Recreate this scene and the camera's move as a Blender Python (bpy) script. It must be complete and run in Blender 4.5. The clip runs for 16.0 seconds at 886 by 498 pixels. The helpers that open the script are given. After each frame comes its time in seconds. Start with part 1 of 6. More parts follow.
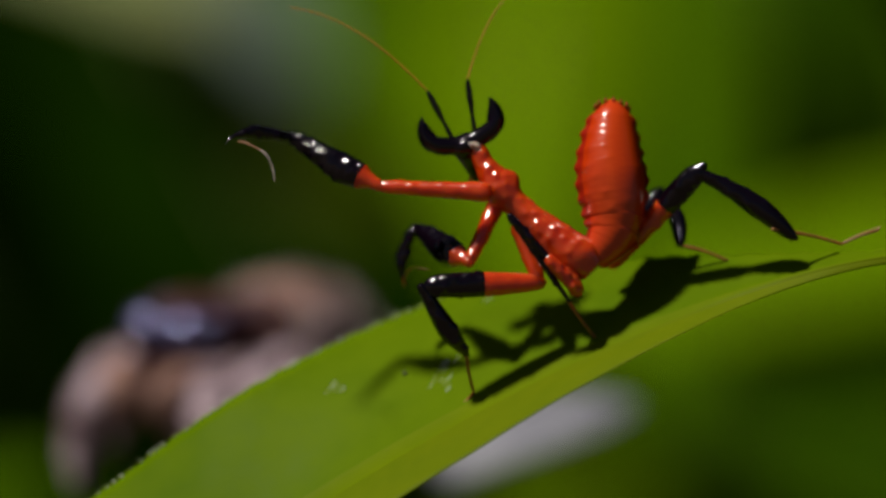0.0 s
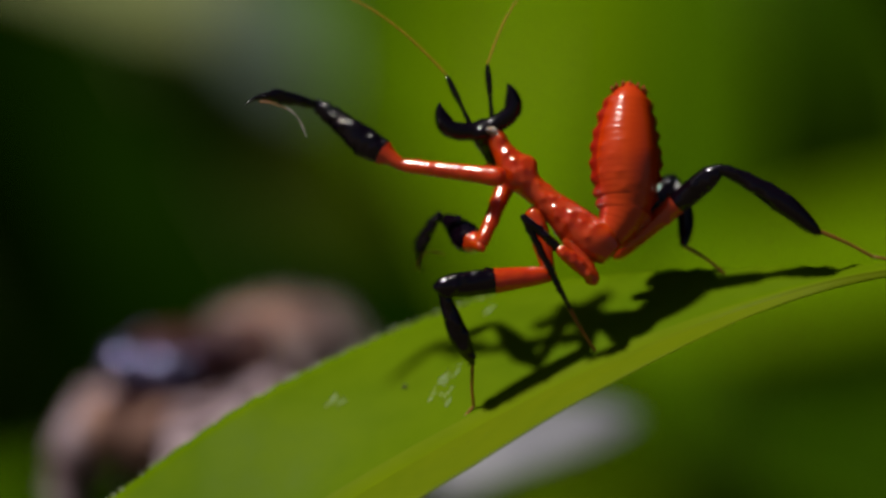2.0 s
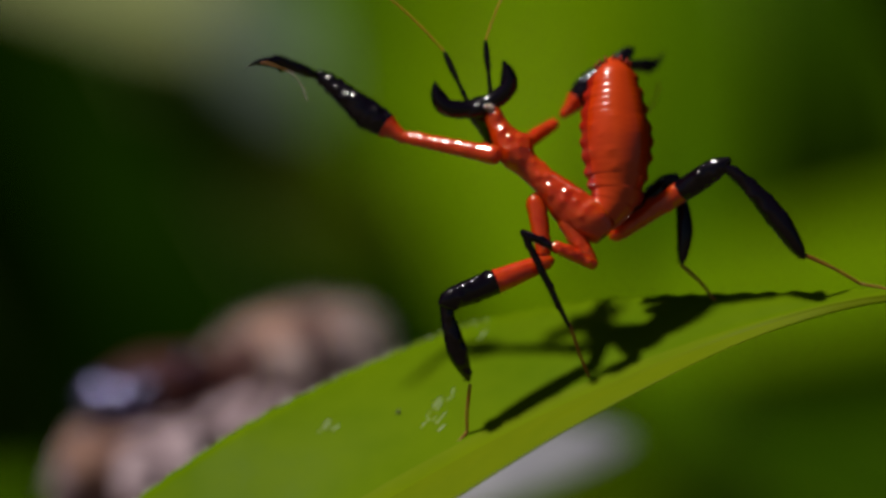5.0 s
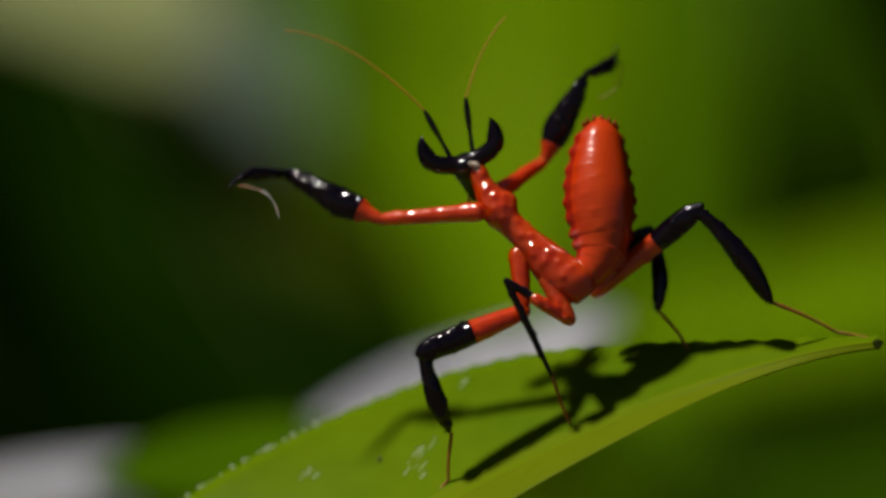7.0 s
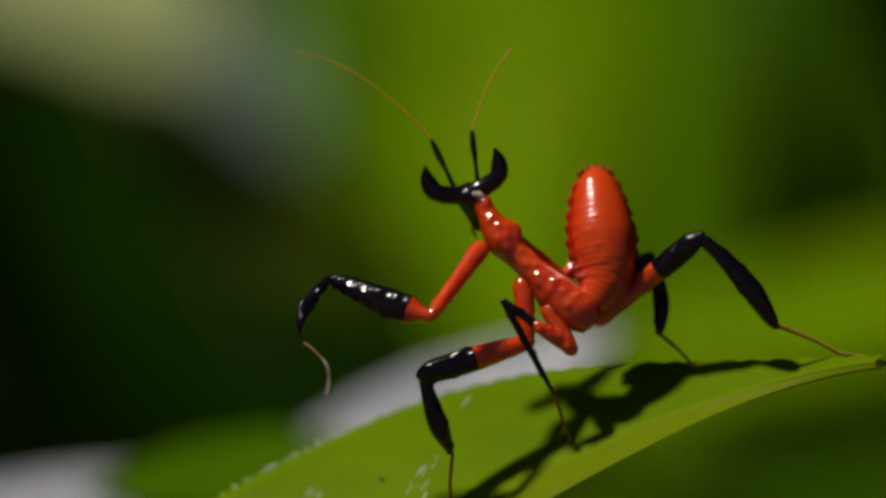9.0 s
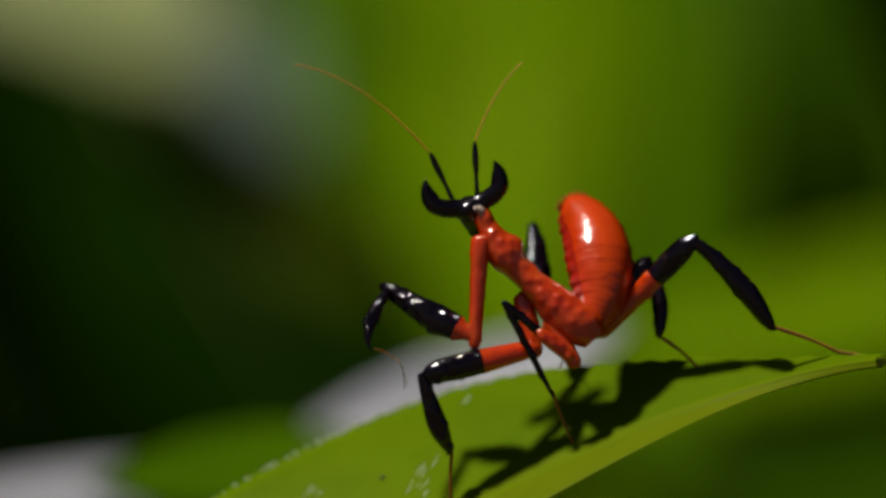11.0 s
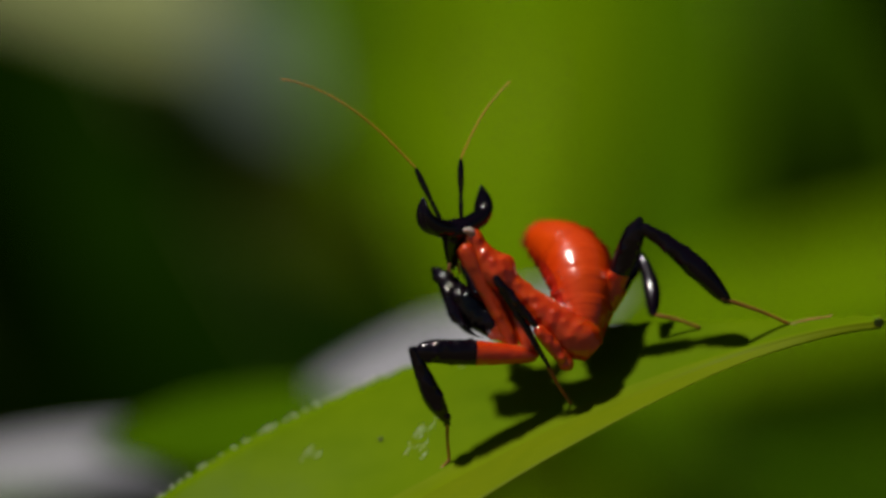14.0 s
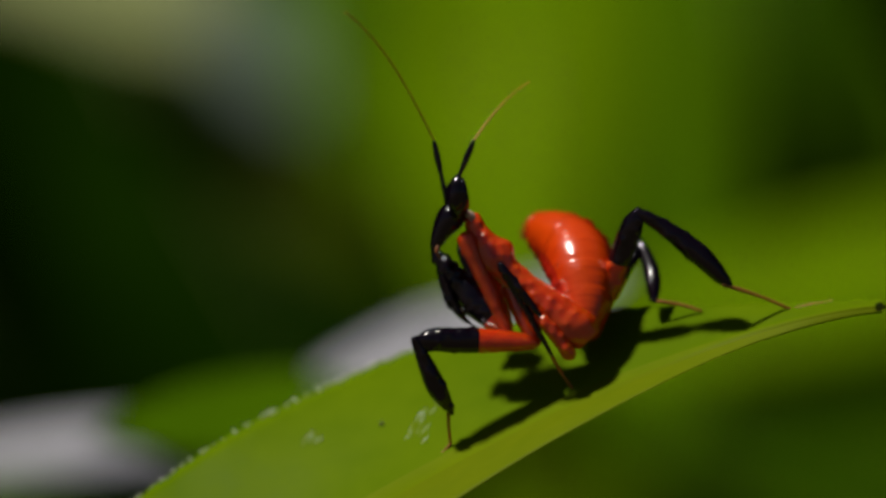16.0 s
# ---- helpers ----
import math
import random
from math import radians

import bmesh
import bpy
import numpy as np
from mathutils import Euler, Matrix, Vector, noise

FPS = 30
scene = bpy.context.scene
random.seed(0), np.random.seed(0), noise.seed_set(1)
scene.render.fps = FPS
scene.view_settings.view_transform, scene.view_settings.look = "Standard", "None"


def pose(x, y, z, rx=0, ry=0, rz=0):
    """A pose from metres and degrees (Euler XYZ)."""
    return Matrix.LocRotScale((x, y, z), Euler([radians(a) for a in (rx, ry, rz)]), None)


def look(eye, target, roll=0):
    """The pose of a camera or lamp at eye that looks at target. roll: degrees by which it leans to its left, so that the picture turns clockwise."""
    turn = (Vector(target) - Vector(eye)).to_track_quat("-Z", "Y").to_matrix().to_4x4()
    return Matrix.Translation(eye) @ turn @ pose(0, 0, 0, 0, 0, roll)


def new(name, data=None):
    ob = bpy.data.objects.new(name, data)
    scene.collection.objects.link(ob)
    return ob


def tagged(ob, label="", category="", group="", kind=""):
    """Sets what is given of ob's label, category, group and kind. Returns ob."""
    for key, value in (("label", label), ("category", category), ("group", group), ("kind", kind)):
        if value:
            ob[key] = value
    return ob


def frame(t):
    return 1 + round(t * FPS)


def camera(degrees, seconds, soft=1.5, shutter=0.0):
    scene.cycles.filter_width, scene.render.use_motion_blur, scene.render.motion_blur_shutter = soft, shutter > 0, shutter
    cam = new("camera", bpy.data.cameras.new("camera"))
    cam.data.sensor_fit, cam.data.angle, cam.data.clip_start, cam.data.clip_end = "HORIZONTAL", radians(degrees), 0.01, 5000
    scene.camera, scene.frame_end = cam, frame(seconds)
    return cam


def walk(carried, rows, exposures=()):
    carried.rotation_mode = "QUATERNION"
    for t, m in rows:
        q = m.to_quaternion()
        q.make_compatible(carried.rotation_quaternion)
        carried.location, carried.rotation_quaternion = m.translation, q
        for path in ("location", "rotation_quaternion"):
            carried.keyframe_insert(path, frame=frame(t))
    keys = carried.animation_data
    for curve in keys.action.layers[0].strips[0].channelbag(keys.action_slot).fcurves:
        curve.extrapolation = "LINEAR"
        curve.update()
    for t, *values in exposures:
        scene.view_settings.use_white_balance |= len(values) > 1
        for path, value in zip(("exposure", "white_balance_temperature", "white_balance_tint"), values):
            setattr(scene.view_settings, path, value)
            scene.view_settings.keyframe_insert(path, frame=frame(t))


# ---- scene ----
# Macro scene at true size: the mantis is about 6 mm long; lengths below are mostly in millimetres.
MM = 0.001
cam = camera(14.887, 16.0, soft=3.2, shutter=0.5)
cam.data.dof.use_dof, cam.data.dof.focus_distance, cam.data.dof.aperture_fstop = True, 0.0594, 44.0
cam.data.dof.aperture_blades = 7

# >> path
PATH = [
    (0, pose(-0.0000000, -0.06, 0.0000000, 90.0000, 0, 0.0000)),
    (0.5, pose(-0.0000200, -0.06, -0.0000050, 89.9952, 0, 0.0191)),
    (1, pose(-0.0000050, -0.06, 0.0000450, 90.0430, 0, 0.0048)),
    (1.5, pose(-0.0000000, -0.06, 0.0001100, 90.1050, 0, 0.0000)),
    (2, pose(-0.0000000, -0.06, 0.0001200, 90.1146, 0, 0.0000)),
    (2.5, pose(0.0000350, -0.06, 0.0001700, 90.1623, 0, -0.0334)),
    (3, pose(0.0000300, -0.06, 0.0001550, 90.1480, 0, -0.0286)),
    (3.5, pose(0.0000100, -0.06, 0.0001500, 90.1432, 0, -0.0095)),
    (5.8, pose(0.0001150, -0.06, 0.0005250, 90.5013, 0, -0.1098)),
    (6, pose(0.0001300, -0.06, 0.0005700, 90.5443, 0, -0.1241)),
    (6.5, pose(0.0001400, -0.06, 0.0007050, 90.6732, 0, -0.1337)),
    (6.7, pose(0.0001500, -0.06, 0.0007500, 90.7162, 0, -0.1432)),
    (7, pose(0.0002100, -0.06, 0.0007900, 90.7544, 0, -0.2005)),
    (7.5, pose(0.0001550, -0.06, 0.0009150, 90.8737, 0, -0.1480)),
    (8, pose(0.0001850, -0.06, 0.0009850, 90.9405, 0, -0.1767)),
    (8.5, pose(0.0001900, -0.06, 0.0009700, 90.9262, 0, -0.1814)),
    (9, pose(0.0002050, -0.06, 0.0009450, 90.9023, 0, -0.1958)),
    (9.2, pose(0.0002050, -0.06, 0.0009400, 90.8976, 0, -0.1958)),
    (11.5, pose(0.0002000, -0.06, 0.0009250, 90.8832, 0, -0.1910)),
    (12, pose(0.0002000, -0.06, 0.0009000, 90.8594, 0, -0.1910)),
    (12.5, pose(0.0002000, -0.06, 0.0008650, 90.8260, 0, -0.1910)),
    (13, pose(0.0002000, -0.06, 0.0007950, 90.7591, 0, -0.1910)),
    (13.5, pose(0.0001900, -0.06, 0.0006800, 90.6493, 0, -0.1814)),
    (14, pose(0.0002150, -0.06, 0.0005900, 90.5634, 0, -0.2053)),
    (14.5, pose(0.0002050, -0.06, 0.0005000, 90.4775, 0, -0.1958)),
    (15, pose(0.0002100, -0.06, 0.0004600, 90.4393, 0, -0.2005)),
    (15.5, pose(0.0002050, -0.06, 0.0004500, 90.4297, 0, -0.1958)),
    (16, pose(0.0002050, -0.06, 0.0004500, 90.4297, 0, -0.1958)),
]
# << path
walk(cam, PATH)

# ---- light ----
SUN_DIR = Vector((0.40, 0.20, -0.84)).normalized()
sun = new("sun", bpy.data.lights.new("sun", "SUN"))
sun.data.energy, sun.data.angle, sun.data.color = 4.2, radians(5.0), (1.0, 0.95, 0.84)
sun.matrix_world = look((0, 0, 0.5), Vector((0, 0, 0.5)) + SUN_DIR)
world = bpy.data.worlds.new("world")
scene.world = world
world.use_nodes = True
sky = world.node_tree.nodes.new("ShaderNodeTexSky")
sky.sky_type, sky.sun_disc = "NISHITA", False
sky.sun_elevation, sky.sun_rotation = math.asin(-SUN_DIR.z), math.atan2(-SUN_DIR.x, -SUN_DIR.y)
world.node_tree.links.new(sky.outputs[0], world.node_tree.nodes["Background"].inputs[0])
world.node_tree.nodes["Background"].inputs[1].default_value = 0.016


# ---- materials ----
def material(name, base, second, scale, rough=0.4, bump=0.0, bump_scale=0.0, metallic=0.0, coat=0.0, sss=0.0, trans=0.0, detail=6.0, contrast=0.5, rough_var=0.0, spec=0.5, per_object=0.0, coat_rough=0.2, coat_ior=1.5):
    """Two colours mixed by noise at two scales, in metres of object space; scale is in features per metre."""
    m = bpy.data.materials.new(name)
    m.use_nodes = True
    nt = m.node_tree
    bsdf = nt.nodes["Principled BSDF"]
    co = nt.nodes.new("ShaderNodeTexCoord")
    big = nt.nodes.new("ShaderNodeTexNoise")
    big.inputs["Scale"].default_value, big.inputs["Detail"].default_value = scale, detail
    fine = nt.nodes.new("ShaderNodeTexNoise")
    fine.inputs["Scale"].default_value, fine.inputs["Detail"].default_value = scale * 7, 3
    add = nt.nodes.new("ShaderNodeMath")
    add.operation = "MULTIPLY_ADD"
    add.inputs[1].default_value = 0.35
    ramp = nt.nodes.new("ShaderNodeValToRGB")
    lo = 0.5 - contrast * 0.5
    ramp.color_ramp.elements[0].position, ramp.color_ramp.elements[1].position = 0.17 + lo * 0.7, 0.17 + (1 - lo) * 0.9
    ramp.color_ramp.elements[0].color, ramp.color_ramp.elements[1].color = (*base, 1), (*second, 1)
    for n in (big, fine):
        nt.links.new(co.outputs["Object"], n.inputs["Vector"])
    nt.links.new(fine.outputs["Fac"], add.inputs[0])
    nt.links.new(big.outputs["Fac"], add.inputs[2])
    nt.links.new(add.outputs[0], ramp.inputs[0])
    colour = ramp.outputs[0]
    if per_object:
        info = nt.nodes.new("ShaderNodeObjectInfo")
        hsv = nt.nodes.new("ShaderNodeHueSaturation")
        rng = nt.nodes.new("ShaderNodeMapRange")
        rng.inputs["To Min"].default_value, rng.inputs["To Max"].default_value = 1 - per_object, 1 + per_object
        nt.links.new(info.outputs["Random"], rng.inputs["Value"])
        nt.links.new(rng.outputs[0], hsv.inputs["Value"])
        nt.links.new(colour, hsv.inputs["Color"])
        colour = hsv.outputs[0]
    nt.links.new(colour, bsdf.inputs["Base Color"])
    bsdf.inputs["Roughness"].default_value = rough
    bsdf.inputs["Metallic"].default_value = metallic
    bsdf.inputs["Coat Weight"].default_value = coat
    bsdf.inputs["Coat Roughness"].default_value = coat_rough
    bsdf.inputs["Coat IOR"].default_value = coat_ior
    bsdf.inputs["Specular IOR Level"].default_value = spec
    if rough_var:
        rr = nt.nodes.new("ShaderNodeMapRange")
        rr.inputs["To Min"].default_value, rr.inputs["To Max"].default_value = rough - rough_var, rough + rough_var
        nt.links.new(fine.outputs["Fac"], rr.inputs["Value"])
        nt.links.new(rr.outputs[0], bsdf.inputs["Roughness"])
    if sss:
        bsdf.inputs["Subsurface Weight"].default_value = sss
        bsdf.inputs["Subsurface Radius"].default_value = (1.0, 0.25, 0.08)
        bsdf.inputs["Subsurface Scale"].default_value = 0.00055
    if bump:
        bn = nt.nodes.new("ShaderNodeTexNoise")
        bn.inputs["Scale"].default_value, bn.inputs["Detail"].default_value = bump_scale or scale * 4, 4
        b = nt.nodes.new("ShaderNodeBump")
        b.inputs["Strength"].default_value, b.inputs["Distance"].default_value = 1.0, bump
        nt.links.new(co.outputs["Object"], bn.inputs["Vector"])
        nt.links.new(bn.outputs["Fac"], b.inputs["Height"])
        nt.links.new(b.outputs[0], bsdf.inputs["Normal"])
        if coat:
            nt.links.new(b.outputs[0], bsdf.inputs["Coat Normal"])
    if trans:
        tr = nt.nodes.new("ShaderNodeBsdfTranslucent")
        mix = nt.nodes.new("ShaderNodeMixShader")
        mix.inputs[0].default_value = trans
        nt.links.new(colour, tr.inputs["Color"])
        nt.links.new(bsdf.outputs[0], mix.inputs[1])
        nt.links.new(tr.outputs[0], mix.inputs[2])
        nt.links.new(mix.outputs[0], nt.nodes["Material Output"].inputs["Surface"])
    return m


RED = material("red_cuticle", (0.39, 0.014, 0.0008), (0.57, 0.052, 0.0015), 1100, rough=0.35, bump=0.000004, bump_scale=5500, coat=1.0, sss=0.55, rough_var=0.08, spec=0.05, coat_rough=0.16, coat_ior=1.8)
AMBER = material("amber_cuticle", (0.42, 0.009, 0.0008), (0.63, 0.058, 0.0016), 800, rough=0.35, bump=0.000004, bump_scale=3000, coat=0.7, rough_var=0.08, spec=0.05, contrast=0.7, coat_rough=0.21, coat_ior=1.8)
BLACK = material("black_cuticle", (0.0018, 0.0006, 0.0020), (0.0046, 0.0016, 0.0048), 2500, rough=0.45, bump=0.000004, bump_scale=6000, coat=0.55, rough_var=0.05, spec=0.0, coat_rough=0.13, coat_ior=1.8)
CRIMSON = material("crimson_rim", (0.24, 0.006, 0.003), (0.42, 0.016, 0.004), 900, rough=0.35, bump=0.000005, bump_scale=3000, coat=0.9, rough_var=0.08, spec=0.05, coat_rough=0.23, coat_ior=1.8)
SPINE = material("spine_cuticle", (0.16, 0.008, 0.003), (0.30, 0.018, 0.004), 900, rough=0.5, spec=0.2)
BROWN = material("brown_cuticle", (0.16, 0.05, 0.012), (0.30, 0.12, 0.03), 4000, rough=0.4, sss=0.2)
ORANGE = material("orange_filament", (0.40, 0.13, 0.012), (0.56, 0.22, 0.02), 6000, rough=0.45)
PALE = material("pale_membrane", (0.28, 0.17, 0.14), (0.52, 0.40, 0.36), 5000, rough=0.3, sss=0.3)
LEAF = material("leaf_green", (0.084, 0.160, 0.001), (0.128, 0.208, 0.0012), 260, rough=0.45, bump=0.000006, bump_scale=2600, trans=0.25, rough_var=0.08, spec=0.02)
RIB = material("leaf_rib", (0.098, 0.148, 0.001), (0.130, 0.172, 0.0012), 400, rough=0.5, bump=0.000008, bump_scale=3000, trans=0.15, spec=0.05)
RIB_CREST = material("leaf_rib_crest", (0.105, 0.165, 0.001), (0.145, 0.205, 0.0012), 300, rough=0.5, bump=0.000008, bump_scale=3000, trans=0.2, spec=0.04)
MARGIN = material("pale_leaf_margin", (0.45, 0.50, 0.32), (0.70, 0.72, 0.60), 4000, rough=0.25, coat=0.4)
SILK = material("white_silk", (0.55, 0.62, 0.5), (0.8, 0.85, 0.78), 5000, rough=0.25)
SPECK = material("dark_speck", (0.03, 0.035, 0.01), (0.06, 0.06, 0.02), 5000, rough=0.6)
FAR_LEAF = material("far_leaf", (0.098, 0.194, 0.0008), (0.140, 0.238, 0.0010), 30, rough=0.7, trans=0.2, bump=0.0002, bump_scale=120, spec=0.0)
# near-black copy of the far leaf: deep shade put into the colour
SHADE_LEAF = material("shaded_leaf", (0.0032, 0.0140, 0.0002), (0.0080, 0.0260, 0.0003), 30, rough=0.7, trans=0.15, bump=0.0002, bump_scale=120, spec=0.0)
# half-lit copy of the far leaf: the weaker light is put into the colour
HALF_LIT_LEAF = material("half_lit_leaf", (0.050, 0.118, 0.001), (0.078, 0.160, 0.0012), 30, rough=0.7, trans=0.2, bump=0.0002, bump_scale=120, spec=0.0)
# half-shaded copy of the far leaf, the dimness painted into its colour
HALF_SHADE_LEAF = material("half_shade_leaf", (0.018, 0.050, 0.0005), (0.031, 0.072, 0.0006), 30, rough=0.7, trans=0.15, bump=0.0002, bump_scale=120, spec=0.0)
SPRAY_LEAF = material("twig_leaf_green", (0.036, 0.088, 0.0008), (0.058, 0.122, 0.0010), 60, rough=0.65, trans=0.15, bump=0.0001, bump_scale=300, spec=0.0)
# olive leaf darkened in its colour to look thinly lit
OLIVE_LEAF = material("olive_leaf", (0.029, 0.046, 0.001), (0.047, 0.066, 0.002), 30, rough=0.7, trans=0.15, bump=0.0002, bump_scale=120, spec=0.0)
# pale tone painted in place of white sky reflected by glossy leaves
SKY_GLOSS_LEAF = material("sky_gloss_leaf", (0.150, 0.150, 0.190), (0.240, 0.238, 0.290), 60, rough=0.45, trans=0.1, bump=0.0001, bump_scale=300)
GREY_LEAF = material("grey_leaf", (0.26, 0.30, 0.10), (0.35, 0.39, 0.16), 40, rough=0.6, trans=0.2, spec=0.1)
BLUE_LEAF = material("bluish_leaf", (0.115, 0.165, 0.115), (0.155, 0.21, 0.16), 60, rough=0.6, trans=0.2, spec=0.1)
FUR = material("pale_brown_fur", (0.11, 0.055, 0.065), (0.60, 0.45, 0.52), 380, rough=0.75, bump=0.0001, bump_scale=6000, contrast=0.7)
HIDE = material("dusky_fur", (0.22, 0.11, 0.10), (0.70, 0.55, 0.55), 330, rough=0.8, bump=0.0001, bump_scale=6000, contrast=0.7)
TAN = material("tan_fur", (0.17, 0.075, 0.060), (0.33, 0.18, 0.14), 1200, rough=0.75, bump=0.0001, bump_scale=6000)
MAROON = material("dark_red_hide", (0.018, 0.004, 0.004), (0.055, 0.012, 0.010), 1500, rough=0.7, spec=0.2)
EYE = material("spider_eye", (0.12, 0.11, 0.23), (0.18, 0.17, 0.31), 1000, rough=0.2, metallic=0.8)
SOIL = material("dark_soil", (0.025, 0.017, 0.010), (0.06, 0.042, 0.025), 40, rough=0.9, bump=0.004, bump_scale=60)
BARK = material("green_stem", (0.06, 0.10, 0.02), (0.11, 0.13, 0.04), 300, rough=0.6, bump=0.0001, bump_scale=1500)
WATER = material("water_drop", (0.45, 0.55, 0.25), (0.6, 0.66, 0.35), 2000, rough=0.05, spec=0.2)
WATER.node_tree.nodes["Principled BSDF"].inputs["Transmission Weight"].default_value = 1.0


# ---- builders ----
def mesh_of(name, bm, materials, smooth=True):
    me = bpy.data.meshes.new(name)
    bmesh.ops.recalc_face_normals(bm, faces=bm.faces)
    bm.to_mesh(me)
    bm.free()
    for m in materials:
        me.materials.append(m)
    for p in me.polygons:
        p.use_smooth = smooth
    return me


def part(name, bm, materials, parent, label=""):
    ob = new(name, mesh_of(name, bm, materials if isinstance(materials, (list, tuple)) else [materials]))
    ob.parent = parent
    return tagged(ob, label)


def smooth_profile(points, steps):
    """Catmull-Rom through a short list of tuples; the first number is the place along the piece."""
    arr = np.array([tuple(p) for p in points], float)
    ext = np.vstack([2 * arr[0] - arr[1], arr, 2 * arr[-1] - arr[-2]])
    rows = []
    for i in range(1, len(arr)):
        a, b, c, d = ext[i - 1:i + 3]
        for k in range(steps):
            u = k / steps
            rows.append(0.5 * (2 * b + (c - a) * u + (2 * a - 5 * b + 4 * c - d) * u * u + (3 * b - a - 3 * c + d) * u ** 3))
    rows.append(arr[-1])
    return rows


def loft(bm, points, sides=14, steps=4, bands=(), lump=0.0, seed=0.0, scale=MM, bumps=()):
    """A closed tube along local x. points: (x, y, z, half width in y, half width in z). bands: (x from, material index). bumps: (x, angle, size, height)."""
    rows = smooth_profile(points, steps)
    rings = []
    for r in rows:
        x, y, z, a, b = r
        a, b = max(a, 0.002), max(b, 0.002)
        ring = []
        for k in range(sides):
            w = 2 * math.pi * k / sides
            n = 1 + lump * noise.noise(Vector((x * 6 + seed, math.cos(w) * 1.3, math.sin(w) * 1.3)))
            up = 0.0
            for bx, bw, size, height in bumps:
                if abs(bx - x) < 2.5 * size:
                    turn = math.remainder(w - bw, 2 * math.pi) * (a + b) / 2
                    up += height * math.exp(-((bx - x) ** 2 + turn ** 2) / (size * size))
            ring.append(bm.verts.new(Vector((x, y + (a * n + up) * math.cos(w), z + (b * n + up) * math.sin(w))) * scale))
        rings.append(ring)
    for r, (p, q) in enumerate(zip(rings, rings[1:])):
        mid = (rows[r][0] + rows[r + 1][0]) / 2
        idx = 0
        for start, i in bands:
            if mid >= start:
                idx = i
        for k in range(sides):
            f = bm.faces.new((p[k], p[(k + 1) % sides], q[(k + 1) % sides], q[k]))
            f.material_index = idx
    for ring, r in ((rings[0], 0), (rings[-1], -1)):
        f = bm.faces.new(ring)
        idx = 0
        for start, i in bands:
            if rows[r][0] >= start:
                idx = i
        f.material_index = idx
    return bm


def tube_path(bm, pts, radii, sides=8, mat=0, scale=MM):
    """A tube through points in any direction."""
    rings = []
    for i, p in enumerate(pts):
        p = Vector(p)
        d = (Vector(pts[min(i + 1, len(pts) - 1)]) - Vector(pts[max(i - 1, 0)])).normalized()
        side = d.cross(Vector((0.13, 0.97, 0.21))).normalized()
        up = side.cross(d)
        r = radii[i] if isinstance(radii, (list, tuple)) else radii
        rings.append([bm.verts.new((p + (side * math.cos(2 * math.pi * k / sides) + up * math.sin(2 * math.pi * k / sides)) * r) * scale) for k in range(sides)])
    for at, (p, q) in enumerate(zip(rings, rings[1:])):
        for k in range(sides):
            bm.faces.new((p[k], p[(k + 1) % sides], q[(k + 1) % sides], q[k])).material_index = mat(at) if callable(mat) else mat
    for ring in (rings[0], rings[-1]):
        bm.faces.new(ring).material_index = 0 if callable(mat) else mat
    return bm


def ball(bm, centre, radius, seg=12, mat=0, stretch=(1, 1, 1), scale=MM, turn=None):
    m = Matrix.Translation(Vector(centre) * scale) @ (turn or Matrix()) @ Matrix.Diagonal((*[s * radius * scale for s in stretch], 1))
    made = bmesh.ops.create_uvsphere(bm, u_segments=seg, v_segments=max(6, seg // 2), radius=1, matrix=m)
    for f in {f for v in made["verts"] for f in v.link_faces}:
        f.material_index = mat
    return bm


# ---- ground and far foliage ----
def ground():
    bm = bmesh.new()
    bmesh.ops.create_grid(bm, x_segments=80, y_segments=80, size=1.0)
    for v in bm.verts:
        r = v.co.length
        v.co *= 0.25 + 60 * max(0, r - 0.2) ** 3 + r * 0.6
        v.co.z = -0.30 + 0.012 * noise.noise(v.co * 9)
    ob = new("ground", mesh_of("ground", bm, [SOIL]))
    tagged(ob, "dark damp forest soil under the shrubs", "ground", kind="structure")


def leaf_blade(length, width, droop=0.2, cup=0.15, fold=0.0, wave=0.0, seed=0.0, thick=0.25):
    """A leaf along local x from its stalk, in mm: a blade with thickness, midrib groove, cupped and drooping."""
    bm = bmesh.new()
    nu, nv = 28, 12
    top, low = [], []
    for i in range(nu + 1):
        u = i / nu
        half = width / 2 * (math.sin(math.pi * u ** 0.8) ** 0.75 + 0.01)
        rt, rl = [], []
        for j in range(nv + 1):
            s = j / nv * 2 - 1
            y = half * s
            z = -droop * length * u * u + cup * half * s * s + fold * half * abs(s) + wave * width * noise.noise(Vector((u * 5 + seed, s * 1.5, seed)))
            z -= 0.012 * width * max(0, 1 - abs(s) * 7)
            rt.append(bm.verts.new(Vector((u * length, y, z)) * MM))
            rl.append(bm.verts.new(Vector((u * length, y * 0.995, z - thick)) * MM))
        top.append(rt)
        low.append(rl)
    for i in range(nu):
        for j in range(nv):
            bm.faces.new((top[i][j], top[i + 1][j], top[i + 1][j + 1], top[i][j + 1]))
            bm.faces.new((low[i][j], low[i][j + 1], low[i + 1][j + 1], low[i + 1][j]))
        for j in (0, nv):
            bm.faces.new((top[i][j], top[i + 1][j], low[i + 1][j], low[i][j]))
    for i in (0, nu):
        for j in range(nv):
            bm.faces.new((top[i][j], top[i][j + 1], low[i][j + 1], low[i][j]))
    return bm


